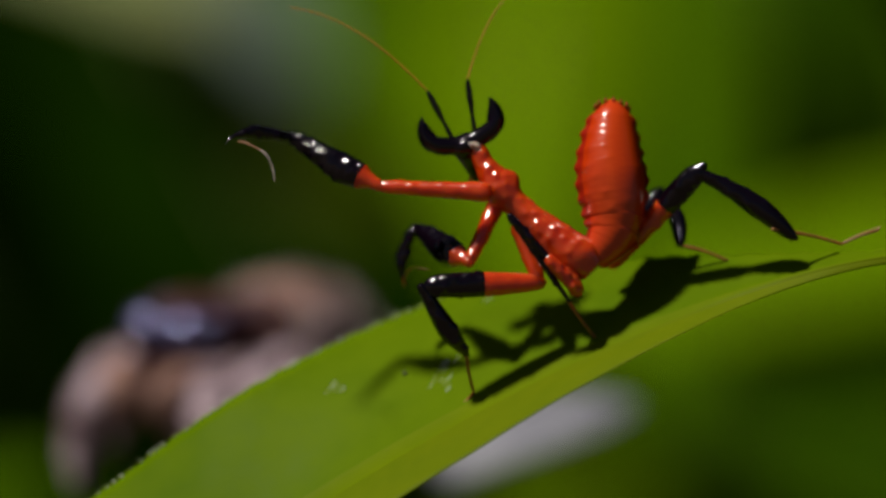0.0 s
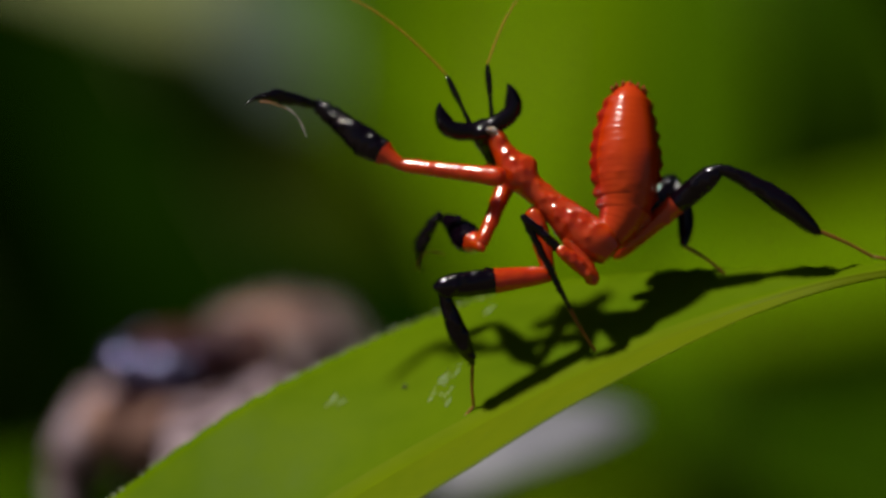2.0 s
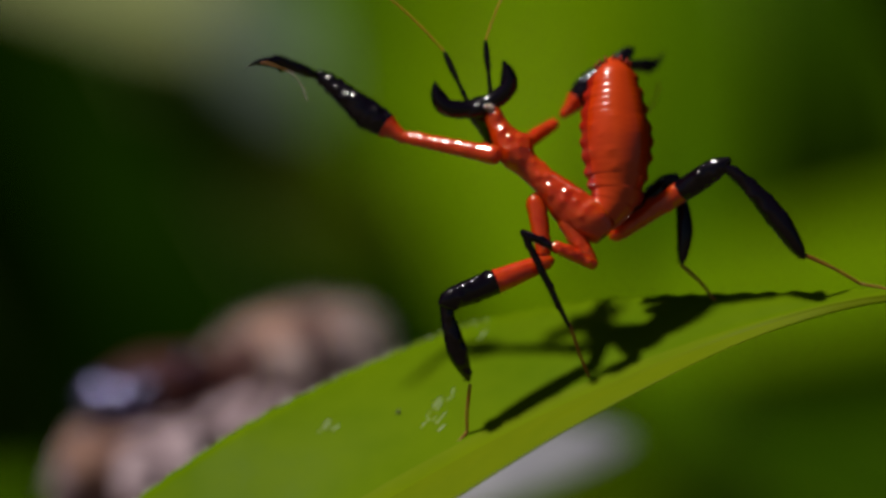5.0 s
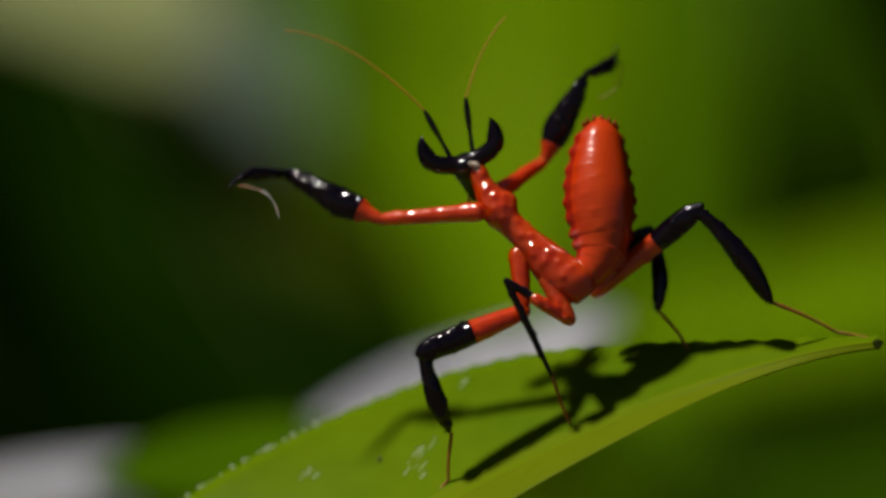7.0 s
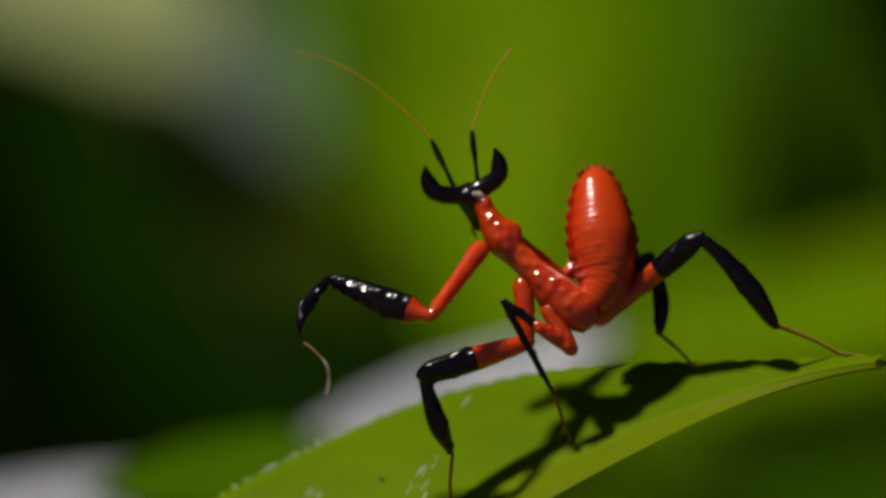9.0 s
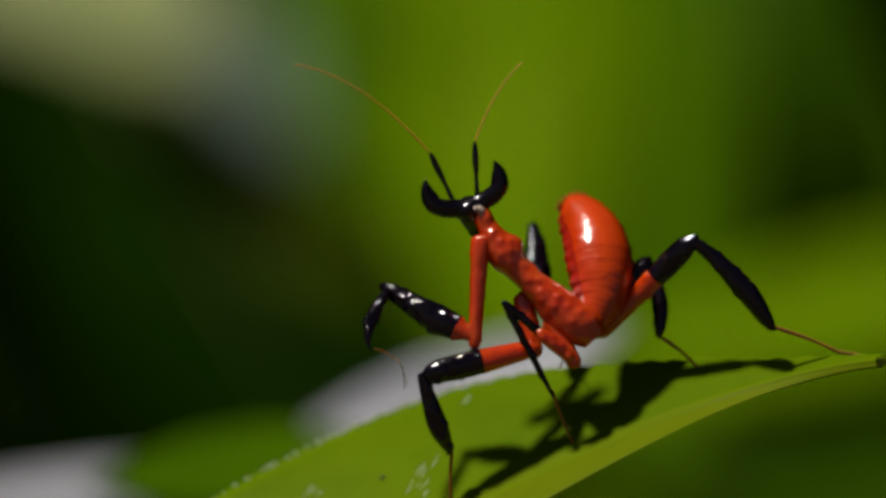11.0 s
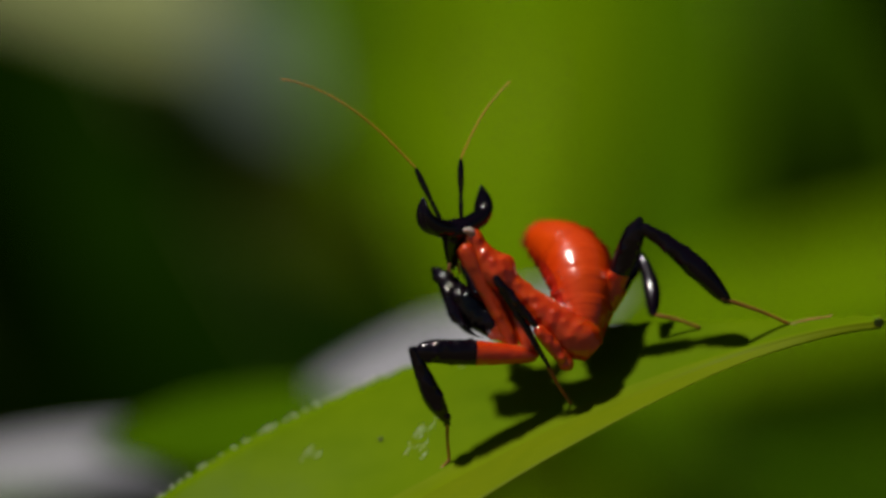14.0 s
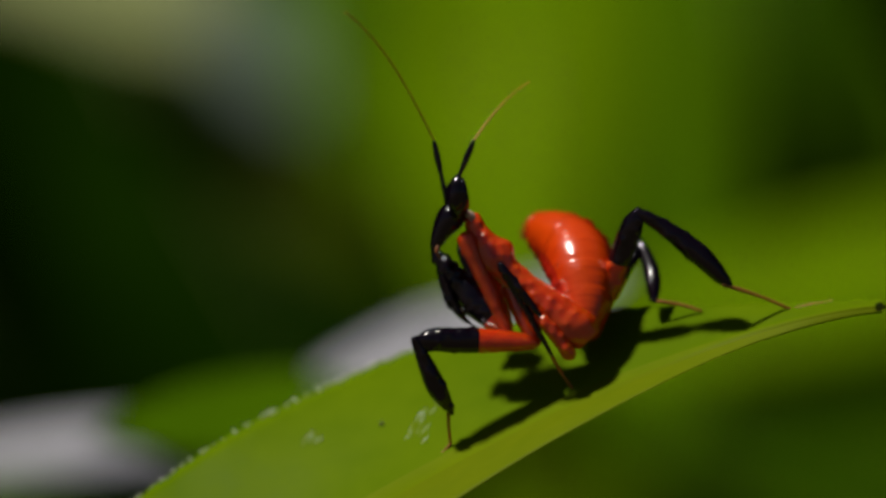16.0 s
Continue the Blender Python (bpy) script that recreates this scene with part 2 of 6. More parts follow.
def leaf_rib(length, width, droop, thick=0.25):
    bm = bmesh.new()
    tube_path(bm, [(-length * 0.18, 0, -length * 0.03), (-length * 0.08, 0, -length * 0.008), (0, 0, -thick / 2), (length * 0.25, 0, -droop * length * 0.0625 - thick), (length * 0.5, 0, -droop * length * 0.25 - thick), (length * 0.95, 0, -droop * length * 0.9 - thick)], [0.016 * width, 0.014 * width, 0.014 * width, 0.012 * width, 0.01 * width, 0.003 * width], sides=8)
    return bm


FAR = 2.4            # how many times further off the shrub stands than its plan below


def far_leaf(name, mat, base, tip, up, width, label, droop=0.12, cup=0.15, seed=0.0, parent=None):
    """A leaf from base to tip (mm) whose upper side looks towards up."""
    base, tip, up = Vector(base), Vector(tip), Vector(up)
    if not parent:
        eye = Vector((0, -60, 0))
        base, tip, width = eye + (base - eye) * FAR, eye + (tip - eye) * FAR, width * FAR
    x = (tip - base).normalized()
    z = (up - x * up.dot(x)).normalized()
    y = z.cross(x)
    m = Matrix.Translation(base * MM) @ Matrix((x, y, z)).transposed().to_4x4()
    L = (tip - base).length
    if parent:
        ob = part(name, leaf_blade(L, width, droop, cup, wave=0.04, seed=seed), mat, parent, label)
        ob.matrix_basis = m
        part("midrib", leaf_rib(L, width, droop), BARK, ob)
        return ob
    ob = new(name)
    ob.matrix_world = m
    part("blade", leaf_blade(L, width, droop, cup, wave=0.04, seed=seed), mat, ob)
    part("midrib", leaf_rib(L, width, droop), BARK, ob, "green midrib and stalk")
    return tagged(ob, label, "leaf", "far foliage")


def far_foliage():
    """Shrub leaves 25 to 50 cm behind, all far out of focus."""
    sunny, mid = (-0.45, -0.5, 0.75), (-0.25, -0.85, 0.45)
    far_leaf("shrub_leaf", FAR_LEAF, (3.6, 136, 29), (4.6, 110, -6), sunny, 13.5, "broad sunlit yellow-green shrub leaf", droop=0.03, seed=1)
    far_leaf("shrub_leaf", HALF_LIT_LEAF, (9.0, 131, 28), (11, 108, -10), sunny, 14, "broad green shrub leaf coloured as half-lit", droop=0.03, seed=2)
    far_leaf("shrub_leaf", HALF_SHADE_LEAF, (17, 136, 28), (19, 118, 0), sunny, 12, "green shrub leaf coloured as half-shaded", droop=0.03, seed=14)
    far_leaf("shrub_leaf", FAR_LEAF, (32, 101, 2), (6, 98, -3), sunny, 9.5, "sunlit green shrub leaf", droop=0.03, seed=3)
    far_leaf("shrub_leaf", HALF_LIT_LEAF, (21, 136, 15), (25, 122, -2), sunny, 13, "mid-green shrub leaf with thin light in its colour", droop=0.03, seed=11)
    far_leaf("shrub_leaf", FAR_LEAF, (9, 86, -18), (2, 86, -7), sunny, 8, "sunlit green shrub leaf", droop=0.05, seed=4)
    far_leaf("shrub_leaf", HALF_LIT_LEAF, (38, 104, -14), (9, 100, -8), sunny, 14, "deep green shrub leaf", droop=0.05, seed=12)
    far_leaf("shrub_leaf", HALF_LIT_LEAF, (-36, 108, -20), (-19, 106, -10), sunny, 9, "sunlit green shrub leaf low down", seed=5)
    far_leaf("shrub_leaf", SHADE_LEAF, (-24, 160, 22), (1, 140, -18), sunny, 20, "deep green shrub leaf with deep shade in its colour", droop=0.03, seed=13)
    far_leaf("shrub_leaf", HALF_LIT_LEAF, (-7, 136, 28), (-3, 122, 5), sunny, 8, "mid-green shrub leaf in the sun", droop=0.03, seed=15)
    # faces the sun; its dimness is in the colour
    far_leaf("shrub_leaf", HALF_SHADE_LEAF, (30, 82, -12.8), (9.5, 78, -5.6), sunny, 10, "green shrub leaf low in the shrub, dimness in its colour", droop=0.05, seed=16)
    far_leaf("shrub_leaf", OLIVE_LEAF, (-15, 134, 13), (-1.0, 122, 1.0), sunny, 9, "dull olive shrub leaf with thin light in its colour", droop=0.04, seed=17)
    # pale and bluish leaves
    far_leaf("shrub_leaf", GREY_LEAF, (-32, 134, 26), (-9, 124, 13.5), sunny, 12, "pale grey-green shrub leaf", droop=0.04, seed=6)
    far_leaf("shrub_leaf", BLUE_LEAF, (-11.0, 112, 15.5), (-6.2, 108, 8.0), sunny, 4.6, "bluish grey-green shrub leaf", droop=0.04, seed=7)
    # leaves tilted from the sun, most of their shade put into the colour
    far_leaf("shrub_leaf", SHADE_LEAF, (-50, 170, 30), (-16, 165, -30), (0.7, -0.7, -0.3), 44, "dark green shrub leaf with shade in its colour", seed=8)
    far_leaf("shrub_leaf", SHADE_LEAF, (65, 135, 41), (29, 133, 11), (0.7, -0.7, 0.1), 24, "dark green shrub leaf with shade in its colour", seed=9)


def hedge():
    """The inside of the shrub that closes the view behind, its shade put into the colour."""
    bm = bmesh.new()
    nu, nv = 60, 24
    grid = []
    for i in range(nu + 1):
        a = math.pi * (i / nu) * 1.0
        row = []
        for j in range(nv + 1):
            h = -0.31 + 1.15 * j / nv
            r = 0.95 + 0.05 * noise.noise(Vector((i * 0.5, j * 0.6, 3.1)))
            row.append(bm.verts.new((r * math.cos(a), r * math.sin(a) - 0.05, h)))
        grid.append(row)
    for i in range(nu):
        for j in range(nv):
            bm.faces.new((grid[i][j], grid[i + 1][j], grid[i + 1][j + 1], grid[i][j + 1]))
    rng = random.Random(5)
    for k in range(900):
        a, h = rng.uniform(0.1, math.pi - 0.1), rng.uniform(-0.25, 0.80)
        c = Vector((0.89 * math.cos(a), 0.89 * math.sin(a) - 0.05, h)) * rng.uniform(0.93, 1.0)
        d = Vector((rng.uniform(-1, 1), rng.uniform(-0.5, 0.2), rng.uniform(-1, 0.3))).normalized()
        n = Vector((rng.uniform(-0.5, 0.5), -1, rng.uniform(-0.6, 0.4)))
        y = n.cross(d).normalized()
        L, w = rng.uniform(0.06, 0.11), rng.uniform(0.020, 0.036)
        z = d.cross(y) * 0.004
        v = [bm.verts.new(c + d * L * u + y * w * q + z * (abs(q) * 2)) for u, q in ((0, 0), (0.35, -1), (0.35, 1), (0.4, 0), (0.75, -0.7), (0.75, 0.7), (1, 0))]
        for f in ((0, 1, 3), (0, 3, 2), (1, 4, 3), (3, 5, 2), (3, 4, 6), (3, 6, 5)):
            bm.faces.new([v[q] for q in f])
    ob = new("backdrop", mesh_of("backdrop", bm, [SHADE_LEAF]))
    tagged(ob, "mass of shrub leaves behind with shade in its colour", "foliage", kind="structure")


def leaf_spray():
    """The twig on which the spider sits, two leaves painted pale as sky gloss; it springs up when the spider leaps."""
    top = new("leaf_spray")
    top.location = Vector((-4, 26, -11)) * MM
    tagged(top, "low twig with green leaves, some pale with painted sky gloss", "twig")
    o = Vector((-4, 26, -11))
    leaves = []
    for mat, a, b, up, w, lab, sd in (
            (SKY_GLOSS_LEAF, (-4.5, 26, -4.3), (5.0, 26, 0.6), (-0.35, -0.8, 0.5), 3.0, "leaf with pale grey-white sky gloss put into its colour", 1),
            (SPRAY_LEAF, (-1.0, 25, -3.2), (-8.4, 25, -3.5), (-0.3, -0.6, 0.75), 3.0, "green leaf", 2),
            (SKY_GLOSS_LEAF, (-4.0, 40, -4.5), (-17.3, 40, -5.2), (-0.2, -0.7, 0.7), 2.0, "leaf with pale grey-white sky gloss put into its colour", 3)):
        leaves.append(far_leaf("leaf", mat, Vector(a) - o, Vector(b) - o, up, w, lab, droop=0.05, cup=0.1, seed=sd, parent=top))
    bm = bmesh.new()
    tube_path(bm, [(-8, 0, -10), (-4, -0.3, 1), (-1.5, -0.6, 6.2), (2.5, -1, 7.6)], [0.5, 0.42, 0.36, 0.2])
    tube_path(bm, [(-8, 0, -10), (-14, 4, -60), (-16, 8, -289)], [0.5, 1.2, 2.0])
    part("stem", bm, BARK, top, "green twig")
    return top, leaves


ground()
hedge()
far_foliage()
spray, spray_leaves = leaf_spray()


def spray_motions():
    rows = [(0, 0.9, -2.7, 0), (6.5, 0.9, -2.7, 0), (6.6, 0.95, -2.8, 0), (6.7, 0.9, -2.9, 0), (6.8, 0.5, -1.2, 0), (6.9, -0.1, 0.15, 0), (7.1, 0.1, -0.2, 0), (7.4, 0, 0, 0), (9.0, 0, 0, 0), (12.5, 0.15, 0.25, 0), (16, 0.15, 0.3, 0)]
    walk(spray, [(t, pose((-4 + x) * MM, 0.026, (-11 + z) * MM, 0, -r, 0)) for t, x, z, r in rows])
    # two of its leaves lie otherwise while the spider weighs on the twig
    for leaf, x, z, r in ((spray_leaves[0], -1.9, 1.1, 15), (spray_leaves[2], 0.0, -2.2, 0)):
        rest = leaf.matrix_basis.copy()
        foot = Matrix.Translation(rest.translation)
        swing = [(0, 1), (6.5, 1), (6.7, 0.95), (6.9, -0.1), (7.2, 0.05), (7.5, 0), (16, 0)]
        walk(leaf, [(t, Matrix.Translation((x * w * MM, 0, z * w * MM)) @ foot @ pose(0, 0, 0, 0, r * w, 0) @ foot.inverted() @ rest) for t, w in swing])

# ---- the leaf that the mantis stands on ----
def base_at(x, y, z):
    return Vector((x, y, z)) * MM


BASE = base_at(2.16, 0.0, -1.59)
JOLT = [(0, 0, 0), (6.6, 0, 0), (6.7, 0, 0), (6.8, -0.45, 0.42), (6.9, 0.02, -0.06), (7.0, -0.03, 0.04), (7.2, 0.02, -0.03), (7.5, 0, 0), (16, 0, 0)]
TIP_X = 8.16


def rib_z(x):
    """Height of the midrib crest at x, mm: it rises towards the leaf's tip and flattens there."""
    d = max(TIP_X - x, 0)
    if d < 10:
        return -0.14 - 4.17 * (d / 10) ** 1.48
    return -4.31 - 0.617 * (d - 10)


def blade_rise(x):
    """How far the far margin stands above the midrib in height, mm."""
    d = max(TIP_X - x, 0)
    return 2.85 * (1 - math.exp(-(d / 6.6) ** 1.8)) - 0.10 * max(0, d - 11) * min(1, (d - 11) / 3 if d > 11 else 0) * (d < 16) - 0.5 * (d >= 16) + 0.14


def blade_depth(x):
    """How far the far half lies back for each mm that it rises; the blade twists upright towards the stalk."""
    u = min(1, max(0, (x + 4.5) / 4.5))
    return 0.65 + 0.65 * u * u * (3 - 2 * u)


def leaf_point(x, s):
    """A point of the upper side. s from 0 at the rib to 1 at the far margin; -1 is the near margin."""
    z0 = rib_z(x)
    h = blade_rise(x)
    wav = 0.05 * noise.noise(Vector((x * 0.45, s * 2, 1.7))) * min(1, abs(s) * 3)
    if s >= 0:
        z = z0 + h * s + wav + 0.10 * h * math.sin(math.pi * s) * 0.5
        y = -0.22 + blade_depth(x) * h * s + 0.05 * s * s * h
    else:
        # the near half folds down over a rounded ridge
        q = -s
        k = min(1, 0.08 + h / 2.4)
        z = z0 - (0.50 + 0.05 * max(0, TIP_X - x - 6)) * k * q * q * 1.25 / (q + 0.25) + wav * 0.4
        y = -0.22 - 1.3 * q * k * min(1, h / 1.2 + 0.1)
    return Vector((x, y, z))


def build_leaf():
    top = new("leaf")
    top.location = BASE
    tagged(top, "long glossy green leaf with pale toothed margin", "leaf")
    off = BASE / MM
    bm = bmesh.new()
    nu, nv = 260, 22
    up, low = [], []
    for i in range(nu + 1):
        x = TIP_X - 34.0 * (i / nu) ** 1.35
        a, b = [], []
        for j in range(nv + 1):
            s = -1 + 2 * j / nv
            p = leaf_point(x, s)
            if j == nv:
                p.z += 0.02 * math.sin(x * 14) + 0.015 * noise.noise(Vector((x * 5, 0, 0)))
            p.z += 0.05 * math.exp(-(s * 9) ** 2)
            a.append(bm.verts.new((p - off) * MM))
            thin = 0.006 if j == 0 else 0.03
            b.append(bm.verts.new((p - off + Vector((0, thin, -thin))) * MM))
        up.append(a)
        low.append(b)
    for i in range(nu):
        for j in range(nv):
            bm.faces.new((up[i][j], up[i + 1][j], up[i + 1][j + 1], up[i][j + 1])).material_index = 1 if j < nv // 2 - 1 else 2 if j < nv // 2 + 1 else 0
            bm.faces.new((low[i][j], low[i][j + 1], low[i + 1][j + 1], low[i + 1][j]))
        for j in (0, nv):
            bm.faces.new((up[i][j], up[i + 1][j], low[i + 1][j], low[i][j]))
    for i in (0, nu):
        for j in range(nv):
            bm.faces.new((up[i][j], up[i][j + 1], low[i][j + 1], low[i][j]))
    part("blade", bm, [LEAF, RIB, RIB_CREST], top, "glossy bright green blade")
    bm = bmesh.new()
    pts, rad = [], []
    for i in range(80):
        x = TIP_X - 0.0 - 34.0 * i / 79
        p = leaf_point(x, 0) - off
        u = min(1, i / 30)
        pts.append(p + Vector((0, 0.12, -0.03 - 0.10 * u)))
        rad.append(0.015 + 0.12 * u)
    tube_path(bm, pts, rad, sides=10)
    part("midrib", bm, RIB, top, "paler yellow-green midrib")
    # teeth along the far margin
    rng = random.Random(3)
    bm = bmesh.new()
    x = 0.9
    while x > -10:
        p = leaf_point(x, 1.0) - off
        r = rng.uniform(0.014, 0.034)
        ball(bm, p + Vector((0, 0.0, 0.008)), r, seg=7, stretch=(rng.uniform(1.2, 2.6), 1, 0.7), turn=Matrix.Rotation(0.5, 4, "Y"))
        x -= rng.uniform(0.07, 0.22) * (1.6 if x > 0.5 else 1)
    part("margin_teeth", bm, MARGIN, top, "pale shiny teeth on the margin")["kind"] = "stuff"
    # pale scratches and dried silk
    bm = bmesh.new()
    for cx, s, n, spread in ((-1.95, 0.62, 5, 0.20), (0.05, 0.44, 9, 0.24), (0.75, 0.83, 3, 0.08), (-0.1, 0.30, 7, 0.22)):
        for k in range(n):
            x = cx + rng.uniform(-spread, spread)
            q = min(0.97, s + rng.uniform(-0.06, 0.06))
            L = rng.uniform(0.05, 0.15)
            up_ = Vector((0, -0.006, 0.008))
            pts = [leaf_point(x + L * u, min(0.98, q + L * u * 0.30)) - off + up_ for u in (0, 0.33, 0.67, 1)]
            tube_path(bm, pts, [0.003, rng.uniform(0.003, 0.006), rng.uniform(0.003, 0.006), 0.002], sides=6)
    part("silk_flecks", bm, SILK, top, "whitish shiny flecks")["kind"] = "stuff"
    bm = bmesh.new()
    ball(bm, leaf_point(-0.69, 0.50) - off + Vector((0, -0.01, 0.015)), 0.045, seg=10, stretch=(1, 0.7, 1.2))
    part("speck", bm, SPECK, top, "dark speck")
    bm = bmesh.new()
    tip = leaf_point(TIP_X, 0) - off
    ball(bm, tip + Vector((-0.05, -0.05, 0.02)), 0.09, seg=14, stretch=(1.1, 1, 0.9))
    part("water_drop", bm, WATER, top, "clear water drop at the tip")
    # the stalk that carries the leaf
    bm = bmesh.new()
    end = leaf_point(TIP_X - 34.0, 0) - off
    tube_path(bm, [end + Vector((1, 0, 0.4)), end, end + Vector((-4, 1, -4)), end + Vector((-6, 2, -40)), end + Vector((-7, 3, -275))], [0.25, 0.4, 0.7, 1.4, 2.2], sides=10)
    part("stalk", bm, BARK, top, "green leaf stalk")
    return top


near_leaf = build_leaf()

# ---- the mantis ----
mantis = new("mantis")
mantis.location = BASE
tagged(mantis, "glossy red and black mantis nymph standing on the leaf", "mantis")
PARTS = {}


def limb(key, name, points, mats, bands=(), label="", lump=0.04, spikes=None, sides=14, knobs=(0, 0, 0), high=1.0):
    bm = bmesh.new()
    n, k0, k1 = knobs
    rng = random.Random(len(PARTS) + 40)
    # low shiny tubercles, most of them on the outer side
    bumps = [(k0 + (k1 - k0) * (k + rng.uniform(0.1, 0.9)) / n, math.pi + rng.uniform(-1.5, 1.5), rng.uniform(0.045, 0.068), high * rng.uniform(0.026, 0.046)) for k in range(n)]
    loft(bm, points, sides=32 if n else sides, steps=12 if n else 5, bands=bands, lump=lump, seed=len(PARTS) * 3.7, bumps=bumps)
    if spikes:
        rng = random.Random(len(PARTS))
        x0, x1, n, size, r = spikes
        for k in range(n):
            x = x0 + (x1 - x0) * k / max(1, n - 1)
            for side in (-1, 1):
                p = Vector((x, side * r * 0.5, -r * 0.85))
                tube_path(bm, [p, p + Vector((size * 0.3, side * size * 0.3, -size))], [size * 0.22, size * 0.03], sides=5, mat=len(mats) - 1)
    PARTS[key] = part(name, bm, mats, mantis, label)
    return PARTS[key]


def straight(L, r0, r1, r2, r3, flat=1.0, bow=0.0, over=0.0):
    """Profile of a leg piece of length L: radii at its start, two inner places and its end."""
    return [(-r0 * 0.7 - over, 0, 0, r0 * 0.3, r0 * 0.3), (-over, 0, 0, r0 * flat, r0), (L * 0.3, 0, bow, r1 * flat, r1), (L * 0.65, 0, bow, r2 * flat, r2), (L * 0.96, 0, 0, r3 * flat, r3), (L + r3 * 0.5, 0, 0, r3 * 0.4, r3 * 0.4)]


def build_thorax():
    bm = bmesh.new()
    spine = [(-0.06, 0, 0.0, 0.05, 0.05), (0.06, 0, -0.01, 0.18, 0.17), (0.30, 0, -0.09, 0.22, 0.20), (0.62, 0, -0.17, 0.30, 0.27), (0.90, 0, -0.20, 0.32, 0.29),
             (1.15, 0, -0.19, 0.25, 0.24), (1.50, 0, -0.16, 0.25, 0.24), (1.90, 0, -0.14, 0.31, 0.31), (2.30, 0, -0.12, 0.35, 0.38), (2.70, 0, -0.06, 0.36, 0.40), (3.02, 0, -0.02, 0.20, 0.24)]
    rng = random.Random(11)
    bumps = [(x + rng.uniform(-0.05, 0.05), math.pi - rng.uniform(-0.9, 1.3), rng.uniform(0.06, 0.08), rng.uniform(0.02, 0.035)) for x in np.linspace(0.12, 2.8, 10)]
    # the row of tubercles along the flank
    bumps += [(x + rng.uniform(-0.06, 0.06), math.pi - 0.25 + (0.38 if i % 2 else -0.22) + rng.uniform(-0.12, 0.12), rng.uniform(0.062, 0.085), rng.uniform(0.030, 0.044)) for i, x in enumerate(np.linspace(0.22, 2.5, 14))]
    bumps.append((0.82, 1.6, 0.18, 0.12))
    loft(bm, spine, sides=60, steps=16, lump=0.045, bumps=bumps)
    PARTS["thorax"] = part("thorax", bm, [RED], mantis, "glossy bright red thorax with small knobs")
    bm = bmesh.new()
    rng = random.Random(2)
    for q in range(7):
        ball(bm, (rng.uniform(-0.08, 0.08), -0.16 + rng.uniform(-0.06, 0.05), rng.uniform(-0.09, 0.09)), rng.uniform(0.035, 0.065), seg=9, stretch=(1.6, 1, 1))
    ob = part("neck", bm, PALE, PARTS["thorax"], "pale pinkish neck membrane")


def build_head():
    bm = bmesh.new()
    # crown: a crescent that runs from horn to horn
    pts = [(-0.63, -0.10, 0.46), (-0.665, -0.09, 0.36), (-0.65, -0.06, 0.18), (-0.50, -0.02, 0.0), (-0.24, 0.02, -0.09), (0, 0.03, -0.12), (0.24, 0.02, -0.09), (0.50, -0.02, 0.0), (0.65, -0.06, 0.18), (0.665, -0.09, 0.36), (0.63, -0.10, 0.46)]
    rad = [0.01, 0.050, 0.110, 0.160, 0.165, 0.175, 0.165, 0.160, 0.110, 0.050, 0.01]
    fine = smooth_profile([(*p, r, r) for p, r in zip(pts, rad)], 4)
    tube_path(bm, [f[:3] for f in fine], [max(0.004, f[3]) for f in fine], sides=18)
    ball(bm, (0, 0.03, -0.16), 0.22, seg=20, stretch=(1.5, 0.95, 0.80))
    # face, tapering to the mouth parts
    fine = smooth_profile([(0, -0.02, -0.08, 0.20, 0), (0, 0.16, -0.22, 0.25, 0), (0, 0.34, -0.45, 0.17, 0), (0, 0.46, -0.68, 0.10, 0), (0, 0.50, -0.80, 0.04, 0)], 4)
    tube_path(bm, [f[:3] for f in fine], [max(0.01, f[3]) for f in fine], sides=14)
    PARTS["head"] = part("head", bm, [BLACK], mantis, "shiny black crescent-shaped head")
    for side in (-1, 1):
        bm = bmesh.new()
        fine = smooth_profile([(side * 0.52, 0.06, -0.10, 0.06, 0), (side * 0.58, 0.06, 0.02, 0.140, 0), (side * 0.63, 0.05, 0.17, 0.160, 0), (side * 0.655, 0.02, 0.34, 0.120, 0), (side * 0.645, -0.02, 0.47, 0.060, 0), (side * 0.625, -0.05, 0.55, 0.012, 0)], 4)
        tube_path(bm, [f[:3] for f in fine], [max(0.008, f[3]) for f in fine], sides=16)
        part("eye", bm, BLACK, PARTS["head"], "glossy black pointed eye")
    for side in (-1, 1):
        bm = bmesh.new()
        tube_path(bm, [(side * 0.05, 0.42, -0.62), (side * 0.12, 0.46, -0.78), (side * 0.06, 0.40, -0.92)], [0.03, 0.03, 0.012], sides=7)
        part("palp", bm, BROWN, PARTS["head"], "small dark palp")


def build_antenna(key, L, ends):
    """ends: the thread's way beyond the dark stem, in the antenna's own plane (mm along, mm across)."""
    bm = bmesh.new()
    loft(bm, [(-0.24, 0, 0, 0.03, 0.03), (0.0, 0, 0, 0.045, 0.045), (L * 0.25, 0, 0, 0.036, 0.036), (L * 0.6, 0, 0, 0.06, 0.06), (L * 0.9, 0, 0, 0.045, 0.045), (L, 0, 0, 0.015, 0.015)], sides=9, lump=0.1)
    PARTS[key] = part("antenna", bm, [BLACK], mantis, "black antenna stem")
    bm = bmesh.new()
    n = 70
    (ax, az), (bx, bz), (cx, cz) = ends
    pts = []
    for i in range(n + 1):
        u = i / n
        w = (1 - u) ** 3, 3 * u * (1 - u) ** 2, 3 * u * u * (1 - u), u ** 3
        pts.append((L * w[0] + ax * w[1] + bx * w[2] + cx * w[3], 0.25 * u, az * w[1] + bz * w[2] + cz * w[3]))
    rad = [(0.0155 - 0.005 * i / n) * (1.35 if i % 2 else 0.6) for i in range(n + 1)]
    tube_path(bm, pts, rad, sides=6)
    part("flagellum", bm, ORANGE, PARTS[key], "thin beaded orange thread")


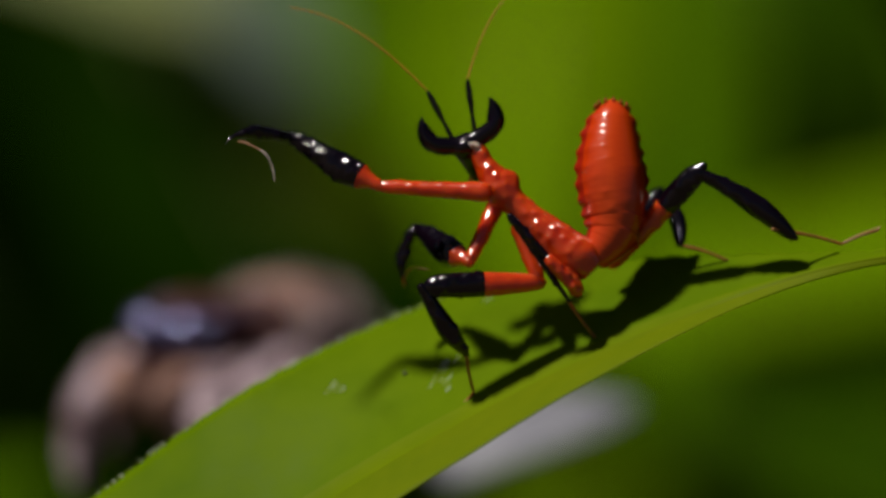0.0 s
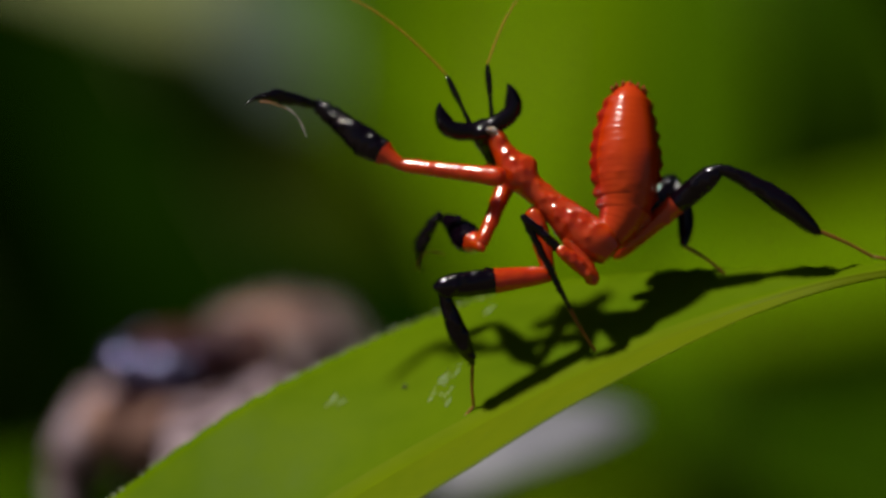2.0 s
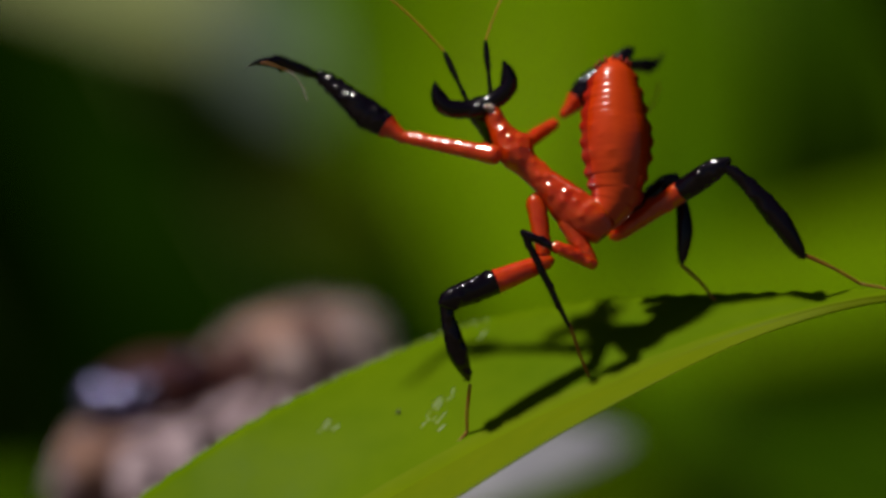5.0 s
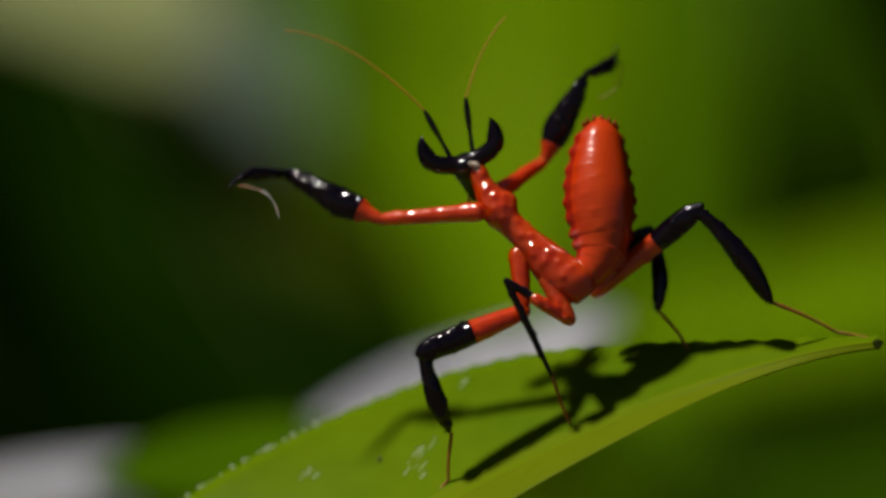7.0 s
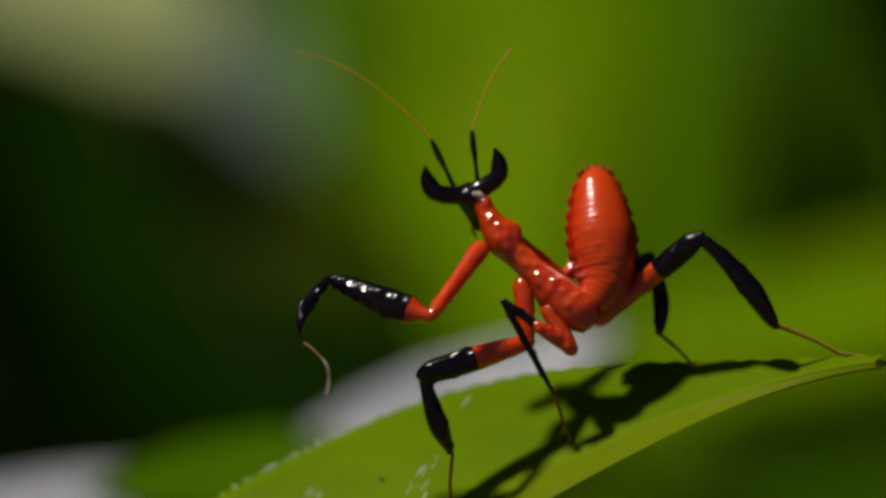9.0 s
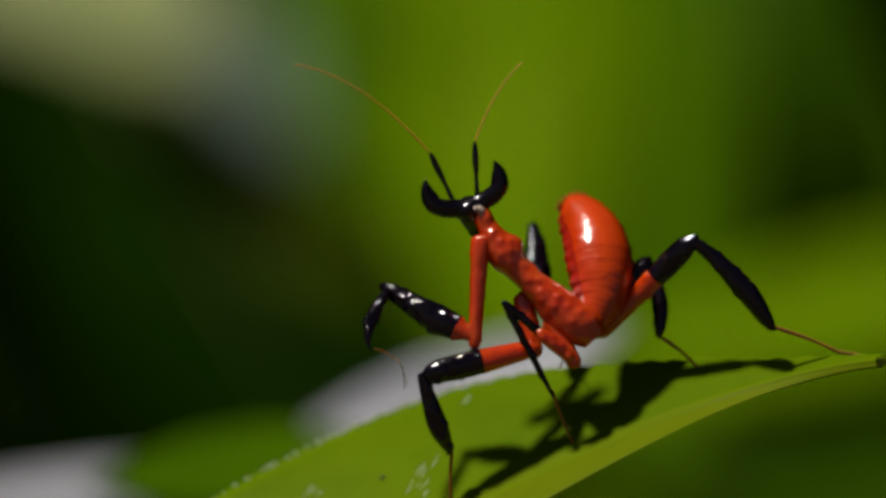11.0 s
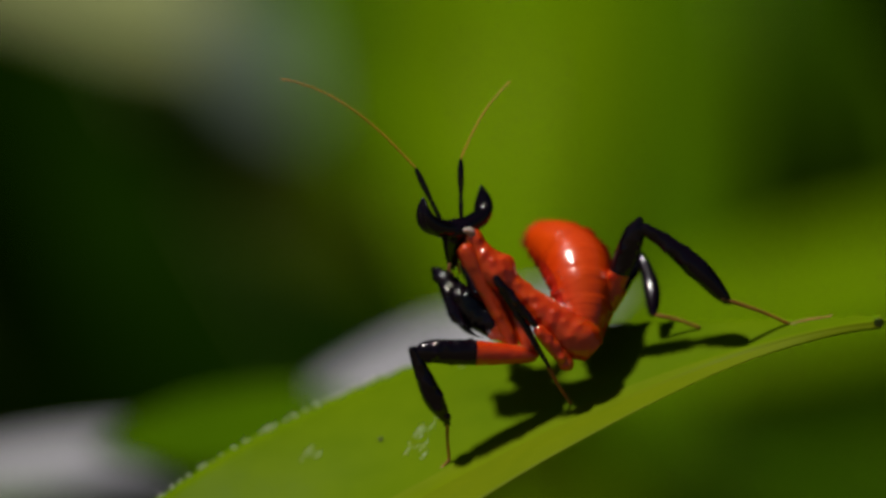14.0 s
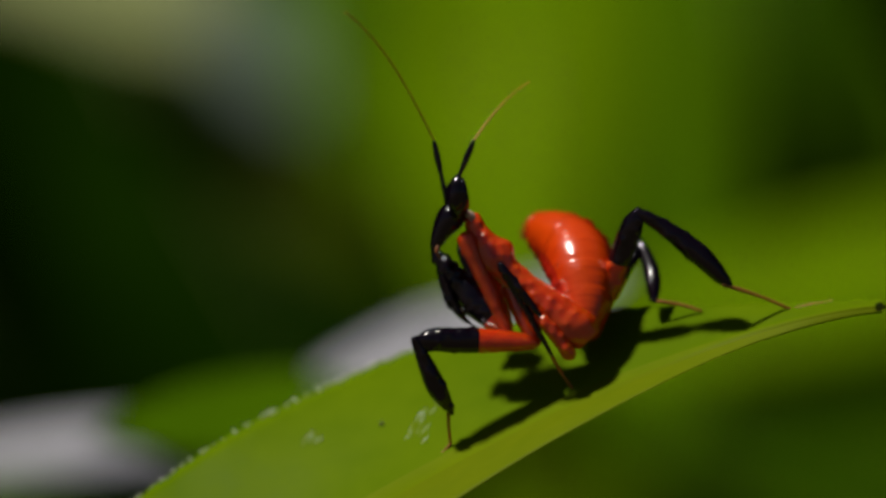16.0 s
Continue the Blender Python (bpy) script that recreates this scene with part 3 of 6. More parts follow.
GIRTH = smooth_profile([(-0.06, 0.24), (0.0, 0.30), (0.12, 0.40), (0.25, 0.49), (0.37, 0.575), (0.53, 0.62), (0.68, 0.565), (0.81, 0.475), (0.916, 0.37), (0.965, 0.27), (1.0, 0.15), (1.03, 0.03)], 6)


def girth(s):
    """Half width of the abdomen, mm; s runs from 0 at its root to 1 at its end."""
    return float(np.interp(s, [g[0] for g in GIRTH], [g[1] for g in GIRTH]))


def build_abdomen():
    """Twenty-four overlapping plates with a row of rounded lobes along either rim."""
    L, sides = 0.13, 64
    rng = random.Random(70)
    lobes = []
    for j in range(8):
        at = 0.62 + 0.31 * j
        for w in (math.pi / 2, -math.pi / 2):
            lobes.append((at + rng.uniform(-0.03, 0.03), w, rng.uniform(0.105, 0.125), rng.uniform(0.070, 0.095)))
        # blisters beside the lobes that face the light
        lobes.append((at + rng.uniform(-0.05, 0.10), math.pi - rng.uniform(0.95, 1.20), rng.uniform(0.075, 0.10), rng.uniform(0.008, 0.024)))
        lobes.append((at + rng.uniform(-0.10, 0.10), math.pi - rng.uniform(0.2, 0.8), 0.07, rng.uniform(0.0, 0.016)))
    for k in range(24):
        bm = bmesh.new()
        pts = []
        for i in range(21):
            q = -0.6 + 2.2 * i / 20
            r = girth((k + q) / 24) * (1 - 0.15 * max(0, abs(q - 0.5) - 0.5) ** 1.5) * (0.8 if i in (0, 20) else 1)
            pts.append((q * L, 0, 0, r * 0.92, r * 0.97))
        bumps = [(at - k * L, w, size, high) for at, w, size, high in lobes if -0.4 < at - k * L < 0.53]
        loft(bm, pts, sides=sides, steps=1, bumps=bumps)
        for i, f in enumerate(bm.faces):
            if min(abs((i % sides) - 15.5), abs((i % sides) - 47.5)) < 3.6 and len(f.verts) == 4:
                f.material_index = 1
        PARTS["abdomen_%d" % k] = part("abdomen_segment", bm, [AMBER, CRIMSON], mantis, "glossy orange-red abdomen plate with crimson rim")
    # the crown of short spines at the tip
    for n in range(7):
        w = math.pi * (n + 0.5) / 7 - math.pi / 2
        y, z = -0.10 * math.cos(w), 0.30 * math.sin(w)
        bm = bmesh.new()
        tube_path(bm, [(-0.02 + 0.10 * math.cos(w), y, z), (0.07 + 0.15 * math.cos(w), y * 1.3, z * 1.10)], [0.05, 0.012], sides=7)
        part("spine", bm, SPINE, PARTS["abdomen_23"], "short dark red spine")


def build_legs():
    A, B = LENGTHS["A"], LENGTHS["B"]
    for key, L in (("A", A), ("B", B)):
        limb(key + "_coxa", "foreleg_coxa", straight(L[0], 0.17, 0.15, 0.13, 0.11), [RED], label="red foreleg coxa", lump=0.05, knobs=(9, 0.1, L[0] * 0.95), high=0.5)
        limb(key + "_femur", "foreleg_femur", [(-0.10, 0, 0, 0.03, 0.03), (-0.02, 0, 0, 0.10, 0.09), (L[1] * 0.10, 0, 0, 0.13, 0.14), (L[1] * 0.22, 0, 0.02, 0.18, 0.22), (L[1] * 0.38, 0, 0.03, 0.21, 0.26), (L[1] * 0.62, 0, 0.02, 0.18, 0.21), (L[1] * 0.82, 0, 0.0, 0.13, 0.15), (L[1] * 0.95, 0, 0, 0.09, 0.10), (L[1] + 0.04, 0, 0, 0.03, 0.03)],
             [RED, BLACK], bands=((L[1] * 0.20, 1),), label="foreleg femur, red at its root, glossy black beyond", lump=0.10, knobs=(26 if key == "A" else 9, L[1] * 0.15, L[1] * 0.97))
        limb(key + "_tibia", "foreleg_tibia", [(-0.05, 0, 0, 0.03, 0.03), (0.0, 0, 0, 0.065, 0.065), (L[2] * 0.25, 0, -0.06, 0.10, 0.10), (L[2] * 0.55, 0, -0.09, 0.10, 0.115), (L[2] * 0.8, 0, -0.05, 0.06, 0.07), (L[2] * 0.95, 0, 0.03, 0.03, 0.03), (L[2] * 1.05, 0, 0.16, 0.006, 0.006)],
             [BLACK], label="curved black foreleg tibia with a claw", knobs=(9, 0.05, L[2] * 0.8))
        T = L[3] * 1.02
        limb(key + "_tarsus", "foreleg_tarsus", [(T * 0.17, 0, 0.03, 0.02, 0.02), (T * 0.27, 0, 0.09, 0.017, 0.017), (T * 0.45, 0, 0.13, 0.010, 0.010), (T * 0.6, 0, 0.15, 0.017, 0.017), (T * 0.75, 0, 0.10, 0.009, 0.009), (T * 0.9, 0, -0.02, 0.018, 0.018), (T, 0, -0.14, 0.010, 0.010)], [BROWN, PALE if key == "A" else BROWN], bands=((T * 0.55, 1),), label="thin pale jointed foreleg tarsus" if key == "A" else "thin brown jointed foreleg tarsus", sides=8)
    for key in ("C", "D"):
        L = LENGTHS[key]
        near = key == "D"
        limb(key + "_coxa", "midleg_coxa", straight(L[0], 0.17, 0.17, 0.15, 0.12), [RED], label="red midleg coxa", knobs=(8, 0.05, L[0]), high=0.5)
        if near:
            # the red root and the dark outer part slide into one another a little
            limb(key + "_femur", "midleg_femur", straight(0.80, 0.10, 0.115, 0.12, 0.10), [RED], label="red root of the midleg femur", knobs=(5, 0.1, 0.8))
            limb(key + "_femur_end", "midleg_femur_end", straight(1.15, 0.065, 0.078, 0.075, 0.05), [BLACK], label="slender black outer part of the midleg femur", knobs=(8, 0.02, 1.0))
            limb(key + "_tibia", "midleg_tibia", straight(L[2], 0.055, 0.068, 0.058, 0.035), [BLACK], label="slender black midleg tibia", knobs=(6, 0.05, L[2] * 0.9))
        else:
            prof = [(-0.12, 0, 0, 0.04, 0.04), (0.0, 0, 0, 0.13, 0.13), (L[1] * 0.2, 0, 0, 0.16, 0.18), (L[1] * 0.5, 0, 0, 0.19, 0.22), (L[1] * 0.8, 0, 0, 0.19, 0.22), (L[1] * 0.97, 0, 0, 0.15, 0.17), (L[1] + 0.10, 0, 0, 0.04, 0.04)]
            limb(key + "_femur", "midleg_femur", prof, [RED, BLACK], bands=((L[1] * 0.5, 1),), label="stout midleg femur, red then glossy black", knobs=(12, L[1] * 0.4, L[1]))
            limb(key + "_tibia", "midleg_tibia", [(-0.05, 0, 0, 0.03, 0.03), (0.0, 0, 0, 0.08, 0.08), (L[2] * 0.25, 0, -0.02, 0.12, 0.13), (L[2] * 0.6, 0, -0.04, 0.17, 0.18), (L[2] * 0.85, 0, -0.02, 0.12, 0.12), (L[2] + 0.02, 0, 0, 0.03, 0.03)], [BLACK], label="glossy black leaf-shaped midleg tibia", knobs=(9, 0.1, 1.4), spikes=(L[2] * 0.8, L[2] * 0.98, 2, 0.06, 0.06))
        limb(key + "_tarsus", "midleg_tarsus", [(-0.03, 0, 0, 0.015, 0.015), (0.05, 0, 0, 0.028, 0.028), (L[3] * 0.4, 0, 0.02, 0.028, 0.028), (L[3] * 0.75, 0, 0.01, 0.034, 0.034), (L[3], 0, 0, 0.03, 0.03)], [BROWN], label="thin brown midleg tarsus", sides=8)
        if not near:
            limb(key + "_claw", "midleg_claw", [(-0.02, 0, 0, 0.025, 0.025), (L[4] * 0.4, 0, 0.02, 0.03, 0.03), (L[4] * 0.8, 0, 0, 0.035, 0.035), (L[4], 0, -0.02, 0.012, 0.012)], [BROWN], label="brown claw segment gripping the leaf", sides=8)
    for key in ("E", "F"):
        L = LENGTHS[key]
        n = "hindleg_"
        g = 1.0 if key == "E" else 0.78
        limb(key + "_femur", n + "femur", [(-0.16, 0, 0, 0.05, 0.05), (0.0, 0, 0, 0.13, 0.14), (L[0] * 0.25, 0, 0.0, 0.15, 0.165), (L[0] * 0.5, 0, 0.0, 0.165, 0.185), (L[0] * 0.75, 0, 0.0, 0.185, 0.21), (L[0] * 0.92, 0, 0.0, 0.16, 0.18), (L[0] + 0.09, 0, 0, 0.05, 0.05)], [RED, BLACK], bands=((L[0] * (0.58 if key == "E" else 0.3), 1),), label="stout hindleg femur, red then glossy black", knobs=(14, L[0] * 0.3, L[0]))
        limb(key + "_tibia", n + "tibia", [(-0.06, 0, 0, 0.04, 0.04), (0.0, 0, 0, 0.09, 0.09), (L[1] * 0.25, 0, 0.09, 0.14 * g, 0.14 * g), (L[1] * 0.62, 0, 0.10, 0.19 * g, 0.19 * g), (L[1] * 0.9, 0, 0.03, 0.13 * g, 0.13 * g), (L[1] + 0.03, 0, 0, 0.03, 0.03)], [BLACK], label="glossy black leaf-shaped hindleg tibia", knobs=(9 if key == "E" else 0, 0.1, 1.4), spikes=(L[1] * 0.82, L[1] * 0.97, 2, 0.06, 0.06))
        limb(key + "_tarsus", n + "tarsus", [(-0.03, 0, 0, 0.015, 0.015), (0.05, 0, 0, 0.028, 0.028), (L[2] * 0.4, 0, -0.03, 0.028, 0.028), (L[2] * 0.75, 0, -0.02, 0.036, 0.036), (L[2], 0, 0, 0.03, 0.03)], [BROWN], label="thin reddish-brown hindleg tarsus", sides=8)
        if key == "E":
            limb(key + "_claw", n + "claw", [(-0.02, 0, 0, 0.024, 0.024), (L[3] * 0.5, 0, 0.02, 0.028, 0.028), (L[3] * 0.9, 0, 0, 0.032, 0.032), (L[3], 0, 0.05, 0.012, 0.012)], [BROWN], label="brown claw segment", sides=8)


# lengths of the leg pieces from the body outwards, mm
# >> lengths
LENGTHS = {
    "A": (1.86, 2.02, 1.37, 1.26),
    "B": (1.39, 1.72, 1.08, 0.99),
    "C": (1.05, 1.98, 1.51, 0.89, 0.47),
    "D": (0.90, 1.96, 1.86, 1.10),
    "E": (2.40, 2.11, 1.39, 0.75),
    "F": (1.42, 1.50, 0.87),
    "antenna": (0.85, 0.87),
}
# << lengths
build_thorax()
build_head()
build_antenna("antenna_L", LENGTHS["antenna"][0], ((1.7, 0.25), (2.7, 0.60), (3.32, 1.47)))
build_antenna("antenna_R", LENGTHS["antenna"][1], ((1.3, -0.20), (1.8, -0.40), (2.25, -0.90)))
build_abdomen()
build_legs()


def keyed(key, rows):
    walk(PARTS[key], [(t, pose(x * MM, y * MM, z * MM, a, b, c)) for t, x, y, z, a, b, c in rows])

# ---- the jumping spider behind ----
def fur_tufts(bm, n, place, length, seed):
    """Short stiff hairs: place(rng) gives a root and a direction, mm."""
    rng = random.Random(seed)
    for _ in range(n):
        p, d = place(rng)
        d = (d + Vector((rng.uniform(-0.4, 0.4), rng.uniform(-0.4, 0.4), rng.uniform(-0.4, 0.4)))).normalized()
        side = d.cross(Vector((0.3, 0.5, 0.8))).normalized() * 0.025
        up = d.cross(side)
        tip = bm.verts.new((p + d * length * rng.uniform(0.6, 1.2)) * MM)
        ring = [bm.verts.new((p + q) * MM) for q in (side, -side * 0.5 + up * 0.9, -side * 0.5 - up * 0.9)]
        for i in range(3):
            bm.faces.new((ring[i], ring[(i + 1) % 3], tip))


def build_spider():
    """About 8 mm long; local x points from its tail to its face, z up."""
    top = new("jumping_spider")
    tagged(top, "furry pale brown jumping spider with large dark eyes", "spider")
    bm = bmesh.new()
    loft(bm, [(-1.5, 0, 1.0, 0.3, 0.3), (-1.1, 0, 1.05, 1.0, 0.8), (-0.3, 0, 1.1, 1.35, 1.0), (0.6, 0, 1.15, 1.40, 1.0), (1.2, 0, 1.1, 1.2, 0.8), (1.45, 0, 1.0, 0.6, 0.45)], sides=24, steps=4, lump=0.06)
    part("cephalothorax", bm, MAROON, top, "dark red-brown cephalothorax")
    # abdomen: pale sides, rusty back with a dark streak, thick with hair
    bm = bmesh.new()
    loft(bm, [(-6.0, 0, 0.6, 0.2, 0.2), (-5.7, 0, 0.6, 0.8, 0.65), (-4.7, 0, 0.75, 1.55, 1.25), (-3.4, 0, 0.80, 1.75, 1.42), (-2.1, 0, 0.8, 1.35, 1.15), (-1.4, 0, 0.8, 0.7, 0.6), (-1.1, 0, 0.9, 0.3, 0.3)], sides=28, steps=5, lump=0.08, seed=4)
    for f in bm.faces:
        c = f.calc_center_median() / MM
        if c.z > 1.65 and -5.4 < c.x < -2.0:
            f.material_index = 1
        if c.x > -2.3 or abs(c.x + 3.9 - 0.25 * c.y) < 0.35 and c.z > 0.6:
            f.material_index = 2

    def skin(rng):
        w, x = rng.uniform(0, 2 * math.pi), rng.uniform(-5.7, -1.7)
        r = math.sqrt(max(0.05, 1 - ((x + 3.6) / 2.6) ** 2))
        d = Vector(((x + 3.6) * 0.2 - 0.5, math.cos(w), math.sin(w)))
        return Vector((x, 1.65 * r * math.cos(w), 0.75 + 1.35 * r * math.sin(w))), d
    abdomen = part("abdomen", bm, [HIDE, TAN, MAROON], top, "pale tan furry abdomen with a rusty back")
    bm = bmesh.new()
    fur_tufts(bm, 900, skin, 0.45, 8)
    part("hair", bm, HIDE, abdomen, "short pale stiff hairs")["kind"] = "stuff"
    for y, x, z, r in ((-0.56, 1.30, 1.25, 0.60), (0.56, 1.30, 1.25, 0.60), (-1.10, 0.95, 1.5, 0.27), (1.10, 0.95, 1.5, 0.27), (-1.15, -0.1, 1.8, 0.20), (1.15, -0.1, 1.8, 0.20)):
        bm = bmesh.new()
        ball(bm, (x, y, z), r, seg=18)
        part("eye", bm, EYE, top, "round glossy blue-black eye")
    for side in (-1, 1):
        bm = bmesh.new()
        tube_path(bm, [(1.3, side * 0.42, 0.7), (1.55, side * 0.45, 0.1), (1.5, side * 0.40, -0.6)], [0.38, 0.40, 0.18], sides=12)
        part("chelicera", bm, MAROON, top, "dark red chelicera")
        bm = bmesh.new()
        fine = smooth_profile([(1.1, side * 0.95, 0.4, 0.22, 0), (1.9, side * 0.95, 0.35, 0.36, 0), (2.2, side * 0.65, -0.1, 0.46, 0), (2.1, side * 0.55, -0.8, 0.26, 0)], 4)
        tube_path(bm, [f[:3] for f in fine], [max(0.05, f[3]) for f in fine], sides=12)
        part("palp", bm, TAN, top, "tan furry palp")
        # four legs a side: hip, knee, shin and foot, mm
        legs = [((0.9, 1.0, 0.2), (1.8, 1.6, -0.25), (2.3, 1.8, -1.3), (2.7, 1.6, -2.4), 0.60),
                ((0.4, 1.1, 0.2), (0.9, 2.1, 0.0), (1.2, 2.5, -1.1), (1.4, 2.5, -2.4), 0.55),
                ((-0.3, 1.2, 0.4), (-0.6, 2.3, 0.0), (-0.9, 3.0, -0.8), (-1.0, 3.3, -2.1), 0.45),
                ((-0.9, 1.0, 0.4), (-1.9, 2.0, 0.0), (-2.8, 2.6, -0.8), (-3.6, 2.9, -2.1), 0.48)]
        for hip, knee, shin, foot, r in legs:
            bm = bmesh.new()
            way = [Vector((p[0], side * p[1], p[2])) for p in (hip, knee, shin, foot)]
            fine = smooth_profile([(*way[0], r * 0.55, 0), (*((way[0] + way[1]) / 2 + Vector((0, 0, 0.15))), r, 0), (*way[1], r * 0.95, 0), (*way[2], r * 0.72, 0), (*way[3], r * 0.25, 0)], 5)
            tube_path(bm, [f[:3] for f in fine], [max(0.05, f[3]) for f in fine], sides=12, mat=lambda q: 1 if q % 7 in (0, 6) else 0)

            def shaft(rng):
                f = fine[rng.randrange(2, len(fine) - 2)]
                d = Vector((rng.uniform(-1, 1), rng.uniform(-1, 1), rng.uniform(-1, 1))).normalized()
                return Vector(f[:3]) + d * f[3] * 0.9, d
            leg = part("leg", bm, [FUR, MAROON], top, "banded pale brown furry leg")
            bm = bmesh.new()
            fur_tufts(bm, 120, shaft, 0.4, 9)
            part("hair", bm, FUR, leg, "short pale stiff hairs")["kind"] = "stuff"
    return top


spider = build_spider()


def spider_motions():
    rows = [(0, -5.75, 20.5, -3.15, -4, 4, -122), (1.0, -5.7, 20.5, -3.25, -4, 4, -122), (2.0, -6.15, 20.5, -3.65, -4, 8, -126), (3.0, -6.1, 20.5, -3.1, -4, 8, -134), (3.7, -6.65, 20.5, -3.5, -3, 9, -139), (5.8, -6.05, 20.2, -3.7, 0, 16, -150), (6.3, -6.05, 20.2, -3.75, 0, 16, -152), (6.5, -5.75, 20.2, -3.85, 0, 18, -168), (6.6, -5.6, 20.0, -3.8, 0, 14, -170),
            (6.7, -15.5, 12, -8.0, 0, -10, -162), (6.8, -19.0, 2, -14.2, 0, 30, -165), (16, -19.0, 2, -14.2, 0, 30, -165)]
    walk(spider, [(t, pose(x * MM, y * MM, z * MM, a, b, c)) for t, x, y, z, a, b, c in rows])

# >> mantis rows
def mantis_motions():
    keyed('thorax', [
        (0, -1.5665, 0.3500, 3.3603, -9.47, 44.91, -13.33), (1.5, -1.3553, 0.3500, 3.7511, -9.16, 43.97, -13.11),
        (2.5, -1.2049, 0.3500, 3.9715, -9.54, 45.15, -13.38), (3, -1.2652, 0.3500, 4.0924, -9.21, 44.15, -13.14),
        (3.5, -1.2448, 0.3500, 4.2937, -9.65, 45.48, -13.45), (6, -1.0754, 0.3500, 4.8312, -10.05, 46.67, -13.74),
        (6.5, -0.9951, 0.3500, 4.8394, -10.59, 48.12, -14.14), (7, -1.1268, 0.3500, 4.5567, -10.46, 47.76, -14.04),
        (7.5, -1.0959, 0.3500, 4.5047, -10.52, 47.90, -14.09), (8, -1.1064, 0.3500, 4.4233, -10.35, 47.41, -13.96),
        (9, -1.0966, 0.3500, 4.3736, -10.19, 46.99, -13.85), (11.5, -1.1122, -0.0500, 3.9418, -2.04, 47.10, -2.79),
        (12.5, -1.1721, -0.0500, 3.5925, -2.08, 47.53, -2.81), (13, -1.1721, -0.0500, 3.4631, -2.08, 47.60, -2.82),
        (13.5, -1.2321, -0.0500, 3.2340, -1.92, 45.31, -2.70), (14, -1.2522, -0.0500, 3.0348, -1.77, 42.96, -2.60),
        (14.5, -1.2721, -0.0500, 3.0554, -1.84, 44.01, -2.64), (15, -1.2622, -0.0500, 3.0357, -1.89, 44.86, -2.68),
        (16, -1.2721, -0.0500, 3.0458, -1.92, 45.31, -2.70),
    ])
    keyed('head', [
        (0, -1.7778, 0.3500, 3.5816, 0.00, -16.66, 0.00), (1.5, -1.5665, 0.3500, 3.9723, 0.00, -15.83, 0.00),
        (2.5, -1.4162, 0.3500, 4.1928, 0.00, -15.83, 0.00), (3.5, -1.4561, 0.3500, 4.5150, 0.00, -15.71, 0.00),
        (6, -1.2866, 0.3500, 5.0524, 0.00, -18.02, 0.00), (6.5, -1.2063, 0.3500, 5.0608, 0.00, -16.36, 0.00),
        (7, -1.3381, 0.3500, 4.7780, 0.00, -15.33, 0.00), (7.5, -1.3071, 0.3500, 4.7259, 0.00, -15.22, 0.00),
        (8, -1.3176, 0.3500, 4.6445, 0.00, -15.33, 0.00), (9, -1.3078, 0.3500, 4.5948, 0.00, -14.90, 0.00),
        (11.5, -1.3220, -0.0500, 4.1616, 0.00, -15.76, 0.00), (12.5, -1.3820, -0.0500, 3.8124, 0.00, -16.19, 0.00),
        (13, -1.3820, -0.0500, 3.6829, 0.00, -15.64, 0.00), (13.5, -1.4419, -0.0500, 3.4539, -5.72, -13.94, 22.57),
        (14, -1.4621, -0.0500, 3.2547, -7.36, -10.82, 34.52), (15.5, -1.4769, -0.0500, 3.2605, -3.96, -5.89, 34.02),
        (15.7, -1.4789, -0.0500, 3.2626, -4.38, -4.54, 43.98), (15.9, -1.4809, -0.0500, 3.2646, -5.46, -0.77, 81.99),
        (16, -1.4819, -0.0500, 3.2656, -5.11, 0.19, 92.01),
    ])
    keyed('abdomen_0', [
        (0, 0.5200, 0.0000, 1.4500, -5.15, -50.01, 15.76), (1.5, 0.7200, 0.0000, 1.9194, -10.54, -59.38, 20.78),
        (2.5, 0.8198, 0.0000, 2.1390, -5.86, -52.79, 17.07), (3.5, 0.6799, 0.0000, 2.4491, -5.30, -52.59, 16.82),
        (6, 0.8392, 0.0000, 2.8866, -4.77, -54.17, 16.85), (6.5, 0.8592, 0.0000, 2.8858, -4.52, -53.12, 16.98),
        (7, 0.7987, 0.0000, 2.6053, -4.93, -51.47, 18.04), (8, 0.7889, 0.0000, 2.4843, -6.31, -47.24, 21.31),
        (9, 0.8288, 0.0000, 2.4344, -11.98, -51.47, 27.30), (10.2, 0.8144, 0.0000, 2.1993, -15.02, -55.03, 39.44),
        (11.5, 0.7988, 0.0000, 1.9446, -18.68, -60.00, 47.05), (12.5, 0.7488, 0.0000, 1.6450, -34.31, -63.20, 57.34),
        (13.5, 0.7589, 0.0000, 1.3760, -56.05, -65.94, 74.42), (15, 0.7487, 0.0000, 1.1673, -58.77, -66.22, 76.89),
        (16, 0.7388, 0.0000, 1.1474, -58.77, -66.21, 76.89),
    ])
